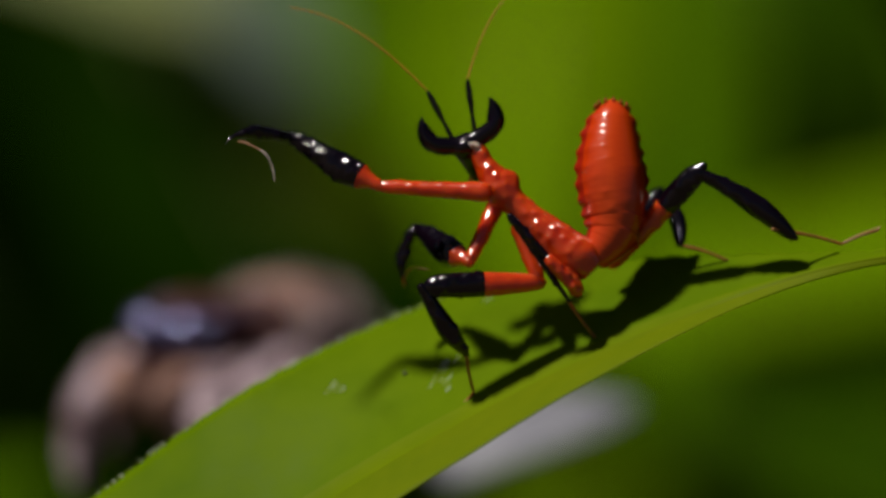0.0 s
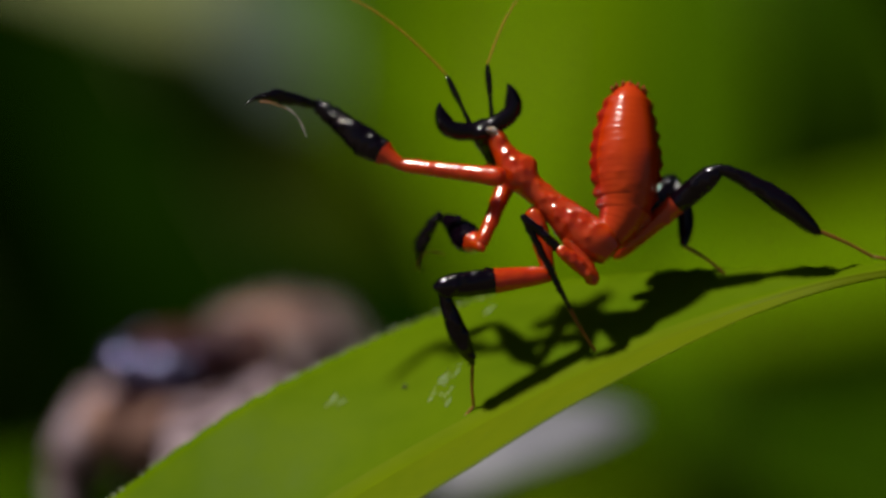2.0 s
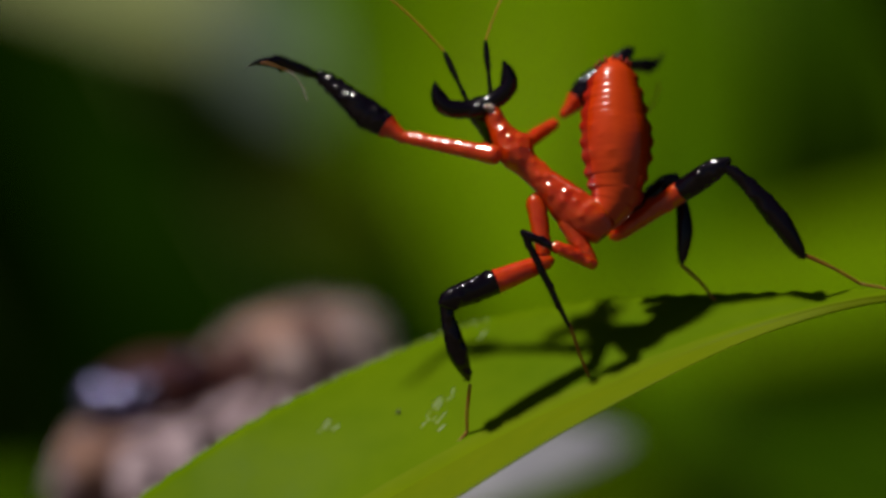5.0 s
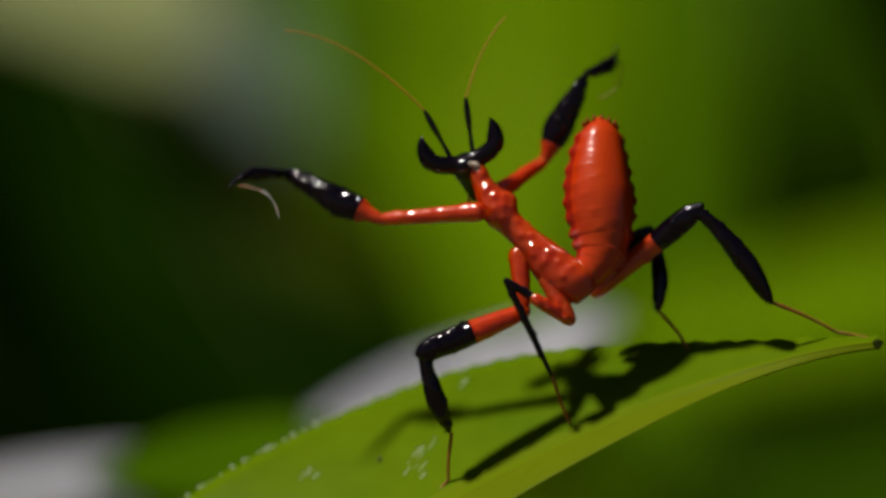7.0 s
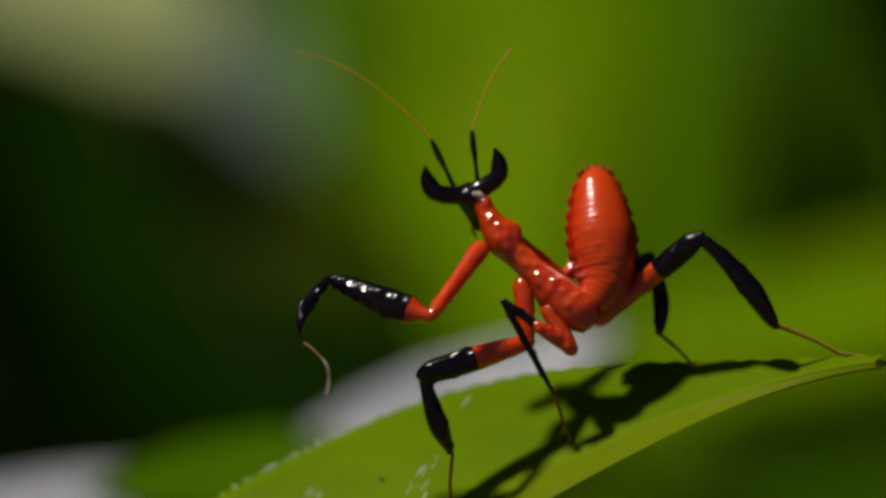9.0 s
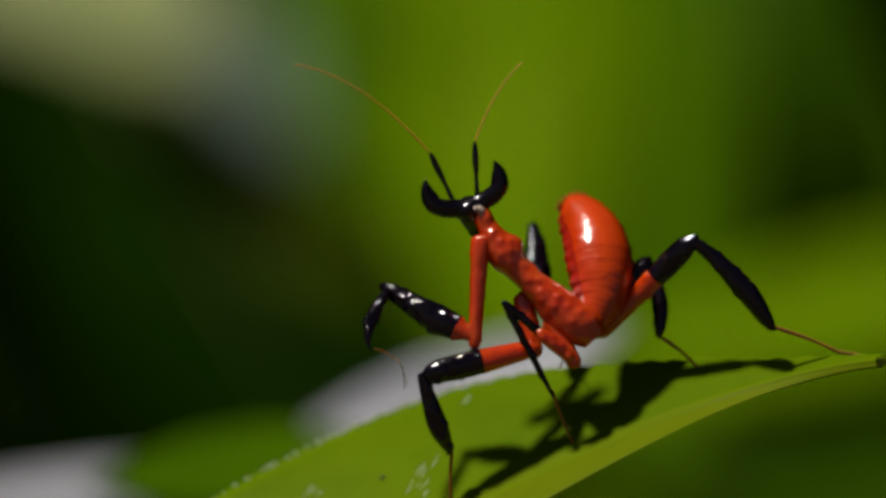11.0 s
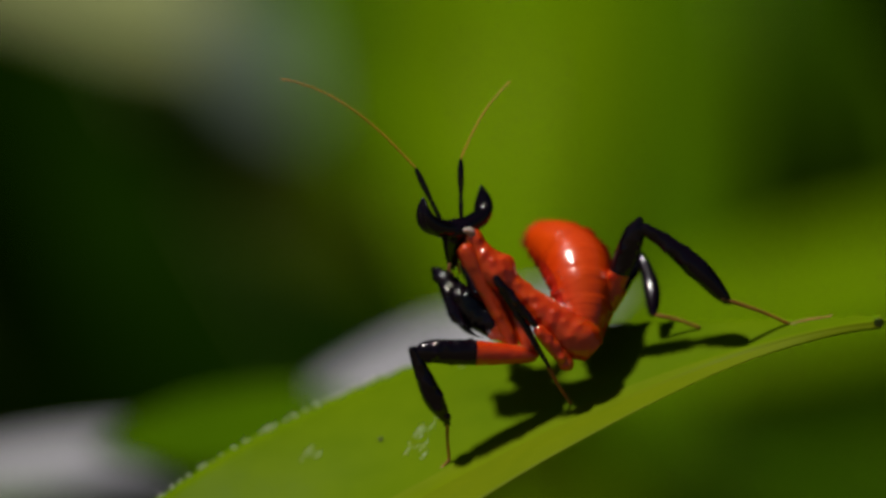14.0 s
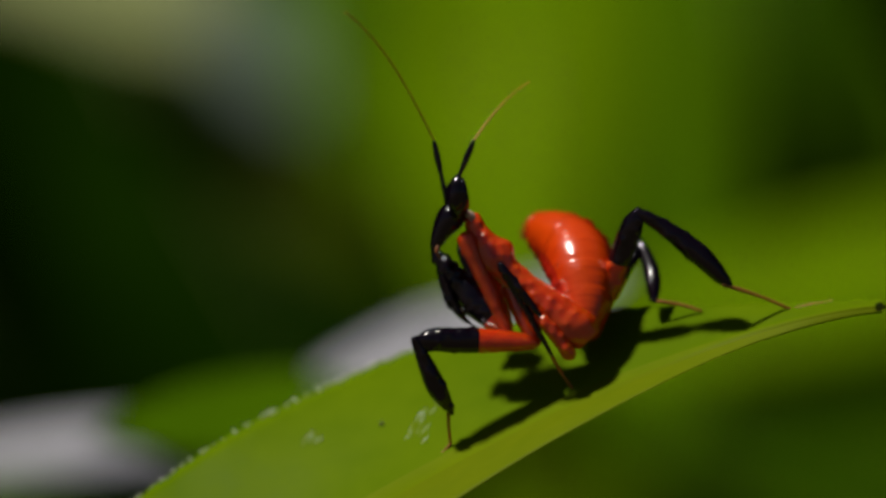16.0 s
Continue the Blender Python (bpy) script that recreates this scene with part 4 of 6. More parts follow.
    keyed('abdomen_1', [
        (0, 0.5939, 0.0208, 1.5415, -5.65, -50.89, 16.06), (1.5, 0.7749, 0.0208, 2.0186, -11.45, -60.39, 21.46),
        (2.5, 0.8876, 0.0208, 2.2325, -6.84, -54.28, 17.72), (3.5, 0.7489, 0.0208, 2.5433, -6.58, -54.55, 17.68),
        (6, 0.9080, 0.0208, 2.9862, -6.54, -56.77, 18.10), (6.5, 0.9274, 0.0208, 2.9809, -5.50, -54.61, 17.64),
        (7, 0.8712, 0.0236, 2.7011, -6.40, -53.61, 19.02), (8, 0.8637, 0.0292, 2.5711, -6.80, -47.93, 21.60),
        (9, 0.8894, 0.0312, 2.5200, -12.80, -52.27, 27.85), (10.2, 0.8625, 0.0396, 2.2884, -15.33, -55.25, 39.66),
        (11.5, 0.8356, 0.0396, 2.0382, -18.53, -59.95, 46.93), (12.5, 0.7742, 0.0396, 1.7380, -34.23, -63.19, 57.27),
        (13.5, 0.7700, 0.0396, 1.4680, -56.75, -66.03, 75.01), (15, 0.7580, 0.0396, 1.2595, -59.05, -66.26, 77.12),
        (16, 0.7480, 0.0396, 1.2396, -59.07, -66.25, 77.14),
    ])
    keyed('abdomen_2', [
        (0, 0.6677, 0.0417, 1.6329, -6.16, -51.76, 16.39), (1.5, 0.8298, 0.0417, 2.1178, -12.40, -61.40, 22.19),
        (2.5, 0.9555, 0.0417, 2.3260, -7.87, -55.77, 18.43), (3.5, 0.8178, 0.0417, 2.6374, -7.95, -56.51, 18.63),
        (6, 0.9768, 0.0417, 3.0857, -8.52, -59.36, 19.54), (6.5, 0.9956, 0.0417, 3.0760, -6.53, -56.10, 18.35),
        (7, 0.9437, 0.0472, 2.7968, -7.99, -55.75, 20.12), (8, 0.9385, 0.0583, 2.6579, -7.30, -48.61, 21.91),
        (9, 0.9499, 0.0625, 2.6055, -13.65, -53.08, 28.41), (10.2, 0.9106, 0.0792, 2.3775, -15.65, -55.46, 39.89),
        (11.5, 0.8725, 0.0792, 2.1319, -18.37, -59.91, 46.81), (12.5, 0.7995, 0.0792, 1.8311, -34.14, -63.19, 57.20),
        (13.5, 0.7810, 0.0792, 1.5601, -57.46, -66.12, 75.60), (15, 0.7672, 0.0792, 1.3518, -59.32, -66.31, 77.35),
        (16, 0.7573, 0.0792, 1.3318, -59.36, -66.30, 77.39),
    ])
    keyed('abdomen_3', [
        (0, 0.7371, 0.0625, 1.7278, -10.98, -58.81, 19.99), (1.5, 0.8790, 0.0625, 2.2200, -18.08, -66.46, 27.09),
        (2.5, 1.0154, 0.0625, 2.4246, -13.54, -62.74, 23.10), (3.5, 0.8760, 0.0625, 2.7382, -14.30, -64.06, 24.03),
        (6, 1.0304, 0.0625, 3.1936, -15.89, -67.07, 26.16), (6.5, 1.0558, 0.0625, 3.1762, -12.17, -63.02, 23.01),
        (7, 1.0042, 0.0708, 2.9002, -15.64, -64.02, 26.60), (8, 1.0099, 0.0875, 2.7475, -13.09, -55.28, 26.05),
        (9, 1.0063, 0.0938, 2.6938, -21.05, -58.98, 34.14), (10.2, 0.9576, 0.1187, 2.4674, -22.88, -58.62, 45.60),
        (11.5, 0.9098, 0.1187, 2.2256, -24.97, -61.26, 52.33), (12.5, 0.8251, 0.1187, 1.9244, -42.20, -63.23, 64.23),
        (13.5, 0.7907, 0.1187, 1.6525, -67.09, -64.64, 83.98), (15, 0.7759, 0.1187, 1.4443, -68.27, -64.69, 85.06),
        (16, 0.7659, 0.1187, 1.4243, -68.31, -64.69, 85.10),
    ])
    keyed('abdomen_4', [
        (0, 0.8064, 0.0833, 1.8226, -17.08, -64.97, 24.77), (1.5, 0.9281, 0.0833, 2.3221, -24.76, -70.40, 32.84),
        (2.5, 1.0752, 0.0833, 2.5231, -20.49, -68.13, 28.84), (3.5, 0.9342, 0.0833, 2.8389, -22.10, -69.53, 30.60),
        (6, 1.0841, 0.0833, 3.3016, -24.58, -72.01, 33.75), (6.5, 1.1159, 0.0833, 3.2764, -19.09, -68.36, 28.76),
        (7, 1.0646, 0.0944, 3.0035, -25.38, -69.95, 34.89), (8, 1.0813, 0.1167, 2.8372, -20.11, -61.18, 31.32),
        (9, 1.0627, 0.1250, 2.7821, -29.84, -63.88, 41.11), (10.2, 1.0046, 0.1583, 2.5574, -30.99, -61.28, 52.09),
        (11.5, 0.9471, 0.1583, 2.3193, -32.25, -62.33, 58.48), (12.5, 0.8507, 0.1583, 2.0176, -50.33, -62.81, 71.21),
        (13.5, 0.8005, 0.1583, 1.7450, -75.22, -62.60, 90.62), (15, 0.7846, 0.1583, 1.5369, -76.05, -62.59, 91.40),
        (16, 0.7746, 0.1583, 1.5168, -76.07, -62.60, 91.42),
    ])
    keyed('abdomen_5', [
        (0, 0.8395, 0.1042, 1.9349, -34.84, -74.83, 42.35), (1.5, 0.9520, 0.1042, 2.4329, -40.81, -76.09, 48.90),
        (2.5, 1.1020, 0.1042, 2.6352, -37.78, -75.69, 46.19), (3.5, 0.9580, 0.1042, 2.9530, -40.84, -76.59, 49.53),
        (6, 1.1040, 0.1042, 3.4208, -43.87, -77.77, 53.33), (6.5, 1.1428, 0.1042, 3.3901, -36.07, -75.79, 45.82),
        (7, 1.0852, 0.1181, 3.1215, -50.69, -77.10, 60.31), (8, 1.1175, 0.1458, 2.9453, -38.39, -70.68, 49.01),
        (9, 1.0882, 0.1563, 2.8834, -49.79, -70.69, 60.60), (10.2, 1.0292, 0.2003, 2.6555, -46.93, -65.26, 67.19),
        (11.5, 0.9683, 0.2033, 2.4178, -45.98, -64.30, 71.38), (12.5, 0.8615, 0.2075, 2.1136, -63.06, -62.50, 83.17),
        (13.5, 0.7948, 0.2099, 1.8374, -84.32, -60.12, 99.27), (15, 0.7785, 0.2099, 1.6292, -86.11, -59.95, 100.71),
        (16, 0.7685, 0.2099, 1.6092, -86.11, -59.96, 100.71),
    ])
    keyed('abdomen_6', [
        (0, 0.8725, 0.1250, 2.0472, -52.19, -78.10, 58.70), (1.5, 0.9758, 0.1250, 2.5436, -51.48, -77.80, 58.98),
        (2.5, 1.1289, 0.1250, 2.7473, -50.02, -77.83, 57.75), (3.5, 0.9817, 0.1250, 3.0670, -52.32, -78.31, 60.42),
        (6, 1.1240, 0.1250, 3.5400, -52.96, -78.91, 62.02), (6.5, 1.1697, 0.1250, 3.5037, -47.75, -77.87, 56.85),
        (7, 1.1058, 0.1417, 3.2394, -66.02, -78.43, 74.93), (8, 1.1536, 0.1750, 3.0535, -54.38, -73.82, 63.57),
        (9, 1.1137, 0.1875, 2.9846, -63.26, -72.46, 72.79), (10.2, 1.0539, 0.2425, 2.7536, -56.00, -66.35, 74.70),
        (11.5, 0.9895, 0.2488, 2.5164, -52.36, -64.81, 76.24), (12.5, 0.8723, 0.2575, 2.2096, -67.01, -62.28, 85.58),
        (13.5, 0.7892, 0.2625, 1.9298, -85.39, -59.61, 99.18), (15, 0.7724, 0.2625, 1.7216, -88.36, -59.31, 101.52),
        (16, 0.7624, 0.2625, 1.7016, -88.37, -59.30, 101.52),
    ])
    keyed('abdomen_7', [
        (0, 0.8750, 0.1458, 2.1646, -86.50, -79.92, 93.30), (1.5, 0.9827, 0.1458, 2.6570, -69.21, -79.32, 76.88),
        (2.5, 1.1352, 0.1458, 2.8627, -71.19, -79.59, 79.14), (3.5, 0.9876, 0.1458, 3.1837, -71.52, -79.72, 79.79),
        (6, 1.1306, 0.1458, 3.6609, -68.18, -79.99, 77.32), (6.5, 1.1766, 0.1458, 3.6206, -68.36, -79.67, 77.65),
        (7, 1.1050, 0.1653, 3.3596, -88.18, -78.79, 97.30), (8, 1.1573, 0.2042, 3.1678, -81.39, -75.68, 90.79),
        (9, 1.1155, 0.2188, 3.0892, -82.73, -73.35, 92.38), (10.2, 1.0577, 0.2847, 2.8548, -67.85, -66.52, 86.40),
        (11.5, 0.9929, 0.2942, 2.6172, -60.22, -63.83, 83.83), (12.5, 0.8686, 0.3075, 2.3062, -70.98, -59.50, 89.04),
        (13.5, 0.7749, 0.3151, 2.0215, -85.54, -55.95, 98.47), (15, 0.7550, 0.3151, 1.8127, -89.21, -55.50, 101.46),
        (16, 0.7449, 0.3151, 1.7926, -89.23, -55.49, 101.46),
    ])
    keyed('abdomen_8', [
        (0, 0.8775, 0.1667, 2.2821, -96.74, -79.67, 103.19), (1.5, 0.9896, 0.1667, 2.7702, -74.81, -79.51, 82.27),
        (2.5, 1.1415, 0.1667, 2.9780, -77.65, -79.75, 85.37), (3.5, 0.9934, 0.1667, 3.3002, -77.47, -79.86, 85.54),
        (6, 1.1372, 0.1667, 3.7818, -73.53, -80.16, 82.50), (6.5, 1.1836, 0.1667, 3.7375, -75.05, -79.86, 84.11),
        (7, 1.1043, 0.1889, 3.4797, -93.76, -78.61, 102.65), (8, 1.1610, 0.2333, 3.2821, -89.81, -75.53, 98.69),
        (9, 1.1172, 0.2500, 3.1938, -88.76, -73.21, 97.93), (10.2, 1.0640, 0.3273, 2.9560, -71.03, -65.82, 88.83),
        (11.5, 1.0019, 0.3405, 2.7181, -61.36, -62.25, 84.16), (12.5, 0.8732, 0.3590, 2.4028, -70.34, -56.76, 87.40),
        (13.5, 0.7690, 0.3696, 2.1132, -83.82, -52.78, 95.56), (15, 0.7459, 0.3696, 1.9038, -87.46, -52.36, 98.38),
        (16, 0.7359, 0.3696, 1.8837, -87.48, -52.36, 98.39),
    ])
    keyed('abdomen_9', [
        (0, 0.8689, 0.1875, 2.3994, -107.96, -78.95, 114.55), (1.5, 0.9904, 0.1875, 2.8839, -81.53, -79.61, 89.08),
        (2.5, 1.1409, 0.1875, 3.0937, -85.51, -79.78, 93.32), (3.5, 0.9929, 0.1875, 3.4171, -84.93, -79.89, 93.08),
        (6, 1.1380, 0.1875, 3.9031, -81.75, -80.25, 90.74), (6.5, 1.1833, 0.1875, 3.8547, -83.55, -79.92, 92.69),
        (7, 1.0967, 0.2125, 3.5997, -99.72, -78.27, 108.71), (8, 1.1524, 0.2625, 3.3964, -99.43, -74.94, 108.43),
        (9, 1.1098, 0.2812, 3.2983, -95.94, -72.78, 105.17), (10.2, 1.0622, 0.3742, 3.0574, -76.77, -65.07, 94.34),
        (11.5, 1.0055, 0.3966, 2.8191, -66.22, -60.91, 88.56), (12.5, 0.8752, 0.4280, 2.4992, -74.09, -54.34, 90.32),
        (13.5, 0.7619, 0.4460, 2.2043, -86.92, -49.62, 97.31), (15, 0.7352, 0.4460, 1.9939, -90.44, -49.10, 99.95),
        (16, 0.7252, 0.4460, 1.9739, -90.45, -49.11, 99.96),
    ])
    keyed('abdomen_10', [
        (0, 0.8603, 0.2083, 2.5168, -110.16, -78.75, 116.68), (1.5, 0.9912, 0.2083, 2.9975, -82.86, -79.62, 90.37),
        (2.5, 1.1402, 0.2083, 3.2094, -87.17, -79.76, 94.92), (3.5, 0.9924, 0.2083, 3.5340, -86.69, -79.87, 94.77),
        (6, 1.1388, 0.2083, 4.0243, -84.79, -80.23, 93.68), (6.5, 1.1831, 0.2083, 3.9719, -85.58, -79.90, 94.66),
        (7, 1.0891, 0.2361, 3.7198, -100.66, -78.21, 109.61), (8, 1.1439, 0.2917, 3.5107, -101.69, -74.74, 110.53),
        (9, 1.1024, 0.3125, 3.4028, -97.93, -72.63, 106.99), (10.2, 1.0605, 0.4211, 3.1588, -79.38, -64.98, 96.54),
        (11.5, 1.0091, 0.4527, 2.9201, -69.04, -60.90, 90.80), (12.5, 0.8772, 0.4970, 2.5957, -76.84, -54.27, 92.29),
        (13.5, 0.7547, 0.5223, 2.2955, -89.96, -49.29, 99.28), (15, 0.7244, 0.5223, 2.0842, -93.44, -48.71, 101.88),
        (16, 0.7144, 0.5223, 2.0642, -93.45, -48.70, 101.88),
    ])
    keyed('abdomen_11', [
        (0, 0.8489, 0.2292, 2.6340, -110.46, -78.72, 117.11), (1.5, 0.9906, 0.2292, 3.1113, -82.16, -79.63, 89.77),
        (2.5, 1.1379, 0.2292, 3.3252, -86.88, -79.77, 94.73), (3.5, 0.9901, 0.2292, 3.6511, -87.29, -79.87, 95.45),
        (6, 1.1364, 0.2292, 4.1457, -89.60, -80.15, 98.50), (6.5, 1.1807, 0.2292, 4.0893, -86.37, -79.89, 95.53),
        (7, 1.0803, 0.2597, 3.8399, -99.53, -78.30, 108.59), (8, 1.1318, 0.3208, 3.6248, -102.72, -74.64, 111.71),
        (9, 1.0918, 0.3438, 3.5072, -99.59, -72.47, 108.74), (10.2, 1.0533, 0.4681, 3.2599, -82.95, -63.74, 99.84),
        (11.5, 1.0061, 0.5089, 3.0209, -74.06, -58.69, 95.10), (12.5, 0.8721, 0.5660, 2.6913, -81.92, -50.74, 95.97),
        (13.5, 0.7396, 0.5987, 2.3847, -95.26, -44.65, 102.15), (15, 0.7057, 0.5987, 2.1723, -98.26, -44.00, 104.23),
        (16, 0.6957, 0.5987, 2.1522, -98.27, -43.98, 104.23),
    ])
    keyed('abdomen_12', [
        (0, 0.8375, 0.2500, 2.7512, -108.71, -78.89, 115.43), (1.5, 0.9900, 0.2500, 3.2250, -80.20, -79.63, 87.88),
        (2.5, 1.1355, 0.2500, 3.4410, -85.02, -79.80, 92.94), (3.5, 0.9877, 0.2500, 3.7681, -86.25, -79.88, 94.44),
        (6, 1.1340, 0.2500, 4.2670, -91.53, -80.10, 100.38), (6.5, 1.1782, 0.2500, 4.2066, -85.23, -79.91, 94.43),
        (7, 1.0714, 0.2833, 3.9601, -97.49, -78.43, 106.63), (8, 1.1197, 0.3500, 3.7390, -101.76, -74.74, 110.82),
        (9, 1.0812, 0.3750, 3.6116, -99.55, -72.49, 108.72), (10.2, 1.0461, 0.5150, 3.3610, -84.39, -62.67, 100.86),
        (11.5, 1.0032, 0.5650, 3.1217, -76.76, -56.65, 96.84), (12.5, 0.8669, 0.6350, 2.7871, -85.00, -47.71, 97.33),
        (13.5, 0.7244, 0.6750, 2.4741, -98.84, -40.99, 102.89), (15, 0.6870, 0.6750, 2.2604, -101.50, -40.34, 104.60),
        (16, 0.6770, 0.6750, 2.2403, -101.50, -40.33, 104.61),
    ])
    keyed('abdomen_13', [
        (0, 0.8283, 0.2708, 2.8689, -100.83, -79.48, 107.73), (1.5, 0.9914, 0.2708, 3.3390, -74.08, -79.54, 81.86),
        (2.5, 1.1351, 0.2708, 3.5570, -78.80, -79.81, 86.83), (3.5, 0.9865, 0.2708, 3.8853, -84.07, -79.92, 92.29),
        (6, 1.1295, 0.2708, 4.3884, -96.27, -79.93, 105.05), (6.5, 1.1770, 0.2708, 4.3242, -82.26, -79.95, 91.49),
        (7, 1.0653, 0.3069, 4.0806, -90.48, -78.77, 99.78), (8, 1.1091, 0.3792, 3.8535, -96.98, -75.17, 106.27),
        (9, 1.0706, 0.4063, 3.7163, -98.15, -72.64, 107.44), (10.2, 1.0348, 0.5693, 3.4636, -87.22, -61.42, 103.34),
        (11.5, 0.9926, 0.6377, 3.2254, -82.56, -54.21, 101.35), (12.5, 0.8524, 0.7334, 2.8865, -91.78, -44.09, 101.46),
        (13.5, 0.6974, 0.7881, 2.5642, -106.49, -36.20, 106.35), (15, 0.6570, 0.7881, 2.3490, -108.70, -35.51, 107.61),
        (16, 0.6470, 0.7881, 2.3289, -108.70, -35.50, 107.61),
    ])
    keyed('abdomen_14', [
        (0, 0.8192, 0.2917, 2.9865, -94.18, -79.79, 101.31), (1.5, 0.9929, 0.2917, 3.4529, -69.88, -79.41, 77.81),
        (2.5, 1.1346, 0.2917, 3.6730, -74.38, -79.74, 82.55), (3.5, 0.9852, 0.2917, 4.0025, -82.88, -79.93, 91.14),
        (6, 1.1250, 0.2917, 4.5099, -99.11, -79.78, 107.79), (6.5, 1.1758, 0.2917, 4.4418, -80.35, -79.96, 89.65),
        (7, 1.0591, 0.3306, 4.2010, -85.28, -78.90, 94.79), (8, 1.0985, 0.4083, 3.9680, -92.93, -75.44, 102.47),
        (9, 1.0601, 0.4375, 3.8209, -96.76, -72.77, 106.17), (10.2, 1.0235, 0.6236, 3.5662, -89.16, -61.22, 104.89),
        (11.5, 0.9820, 0.7103, 3.3292, -86.86, -53.64, 104.35), (12.5, 0.8379, 0.8318, 2.9860, -97.27, -43.13, 104.48),
        (13.5, 0.6704, 0.9012, 2.6545, -113.09, -34.54, 109.20), (15, 0.6269, 0.9012, 2.4378, -115.04, -33.82, 110.29),
        (16, 0.6168, 0.9012, 2.4177, -115.04, -33.80, 110.29),
    ])
    keyed('abdomen_15', [
        (0, 0.8175, 0.3125, 3.1047, -83.25, -80.01, 90.37), (1.5, 0.9989, 0.3125, 3.5669, -64.26, -79.13, 72.16),
        (2.5, 1.1389, 0.3125, 3.7891, -68.63, -79.56, 76.77), (3.5, 0.9852, 0.3125, 4.1199, -82.52, -79.94, 90.72),
        (6, 1.1172, 0.3125, 4.6313, -104.79, -79.40, 113.42), (6.5, 1.1766, 0.3125, 4.5595, -79.07, -79.96, 88.31),
        (7, 1.0592, 0.3542, 4.3220, -77.43, -78.94, 86.92), (8, 1.0941, 0.4375, 4.0833, -87.11, -75.72, 96.65),
        (9, 1.0518, 0.4688, 3.9260, -95.91, -72.88, 105.23), (10.2, 1.0075, 0.6779, 3.6683, -94.32, -60.13, 109.50),
        (11.5, 0.9594, 0.7830, 3.4301, -96.70, -50.66, 112.34), (12.5, 0.8071, 0.9302, 3.0790, -107.27, -39.03, 111.50),
        (13.5, 0.6249, 1.0143, 2.7329, -121.75, -29.61, 114.59), (15, 0.5793, 1.0143, 2.5145, -123.54, -28.79, 115.43),
        (16, 0.5692, 1.0143, 2.4943, -123.55, -28.77, 115.43),
    ])
    keyed('abdomen_16', [
        (0, 0.8158, 0.3333, 3.2229, -78.87, -79.99, 86.15), (1.5, 1.0049, 0.3333, 3.6809, -62.50, -79.03, 70.47),
        (2.5, 1.1432, 0.3333, 3.9052, -67.01, -79.49, 75.22), (3.5, 0.9852, 0.3333, 4.2373, -83.28, -79.94, 91.45),
        (6, 1.1094, 0.3333, 4.7527, -107.73, -79.16, 116.25), (6.5, 1.1774, 0.3333, 4.6772, -79.59, -79.97, 88.82),
        (7, 1.0594, 0.3778, 4.4429, -74.54, -78.91, 84.14), (8, 1.0898, 0.4667, 4.1985, -85.07, -75.78, 94.72),
        (9, 1.0434, 0.5000, 4.0311, -96.29, -72.86, 105.57), (10.2, 0.9915, 0.7322, 3.7704, -97.98, -59.16, 112.49),
        (11.5, 0.9368, 0.8557, 3.5310, -103.61, -48.03, 117.08), (12.5, 0.7762, 1.0286, 3.1721, -114.56, -35.74, 115.39),
        (13.5, 0.5793, 1.1275, 2.8115, -128.01, -26.33, 117.17), (15, 0.5316, 1.1275, 2.5914, -129.77, -25.43, 117.93),
        (16, 0.5215, 1.1275, 2.5711, -129.78, -25.42, 117.93),
    ])
    keyed('abdomen_17', [
        (0, 0.8188, 0.3542, 3.3412, -72.65, -79.87, 79.90), (1.5, 1.0130, 0.3542, 3.7950, -59.99, -78.85, 67.95),
        (2.5, 1.1493, 0.3542, 4.0214, -64.78, -79.38, 72.97), (3.5, 0.9844, 0.3542, 4.3548, -84.47, -79.94, 92.65),
        (6, 1.0979, 0.3542, 4.8739, -111.73, -78.75, 120.27), (6.5, 1.1777, 0.3542, 4.7951, -80.42, -79.98, 89.65),
        (7, 1.0629, 0.4014, 4.5640, -70.37, -78.81, 79.96), (8, 1.0883, 0.4958, 4.3141, -82.36, -75.84, 92.00),
        (9, 1.0345, 0.5313, 4.1363, -97.05, -72.82, 106.31), (10.2, 0.9655, 0.7873, 3.8687, -102.92, -57.57, 117.10),
        (11.5, 0.8916, 0.9303, 3.6193, -111.44, -43.56, 123.66), (12.5, 0.7203, 1.1304, 3.2462, -121.26, -30.87, 120.35),
        (13.5, 0.5131, 1.2448, 2.8692, -132.73, -21.96, 120.26), (15, 0.4636, 1.2448, 2.6468, -134.51, -20.93, 120.93),
        (16, 0.4535, 1.2448, 2.6266, -134.52, -20.93, 120.94),
    ])
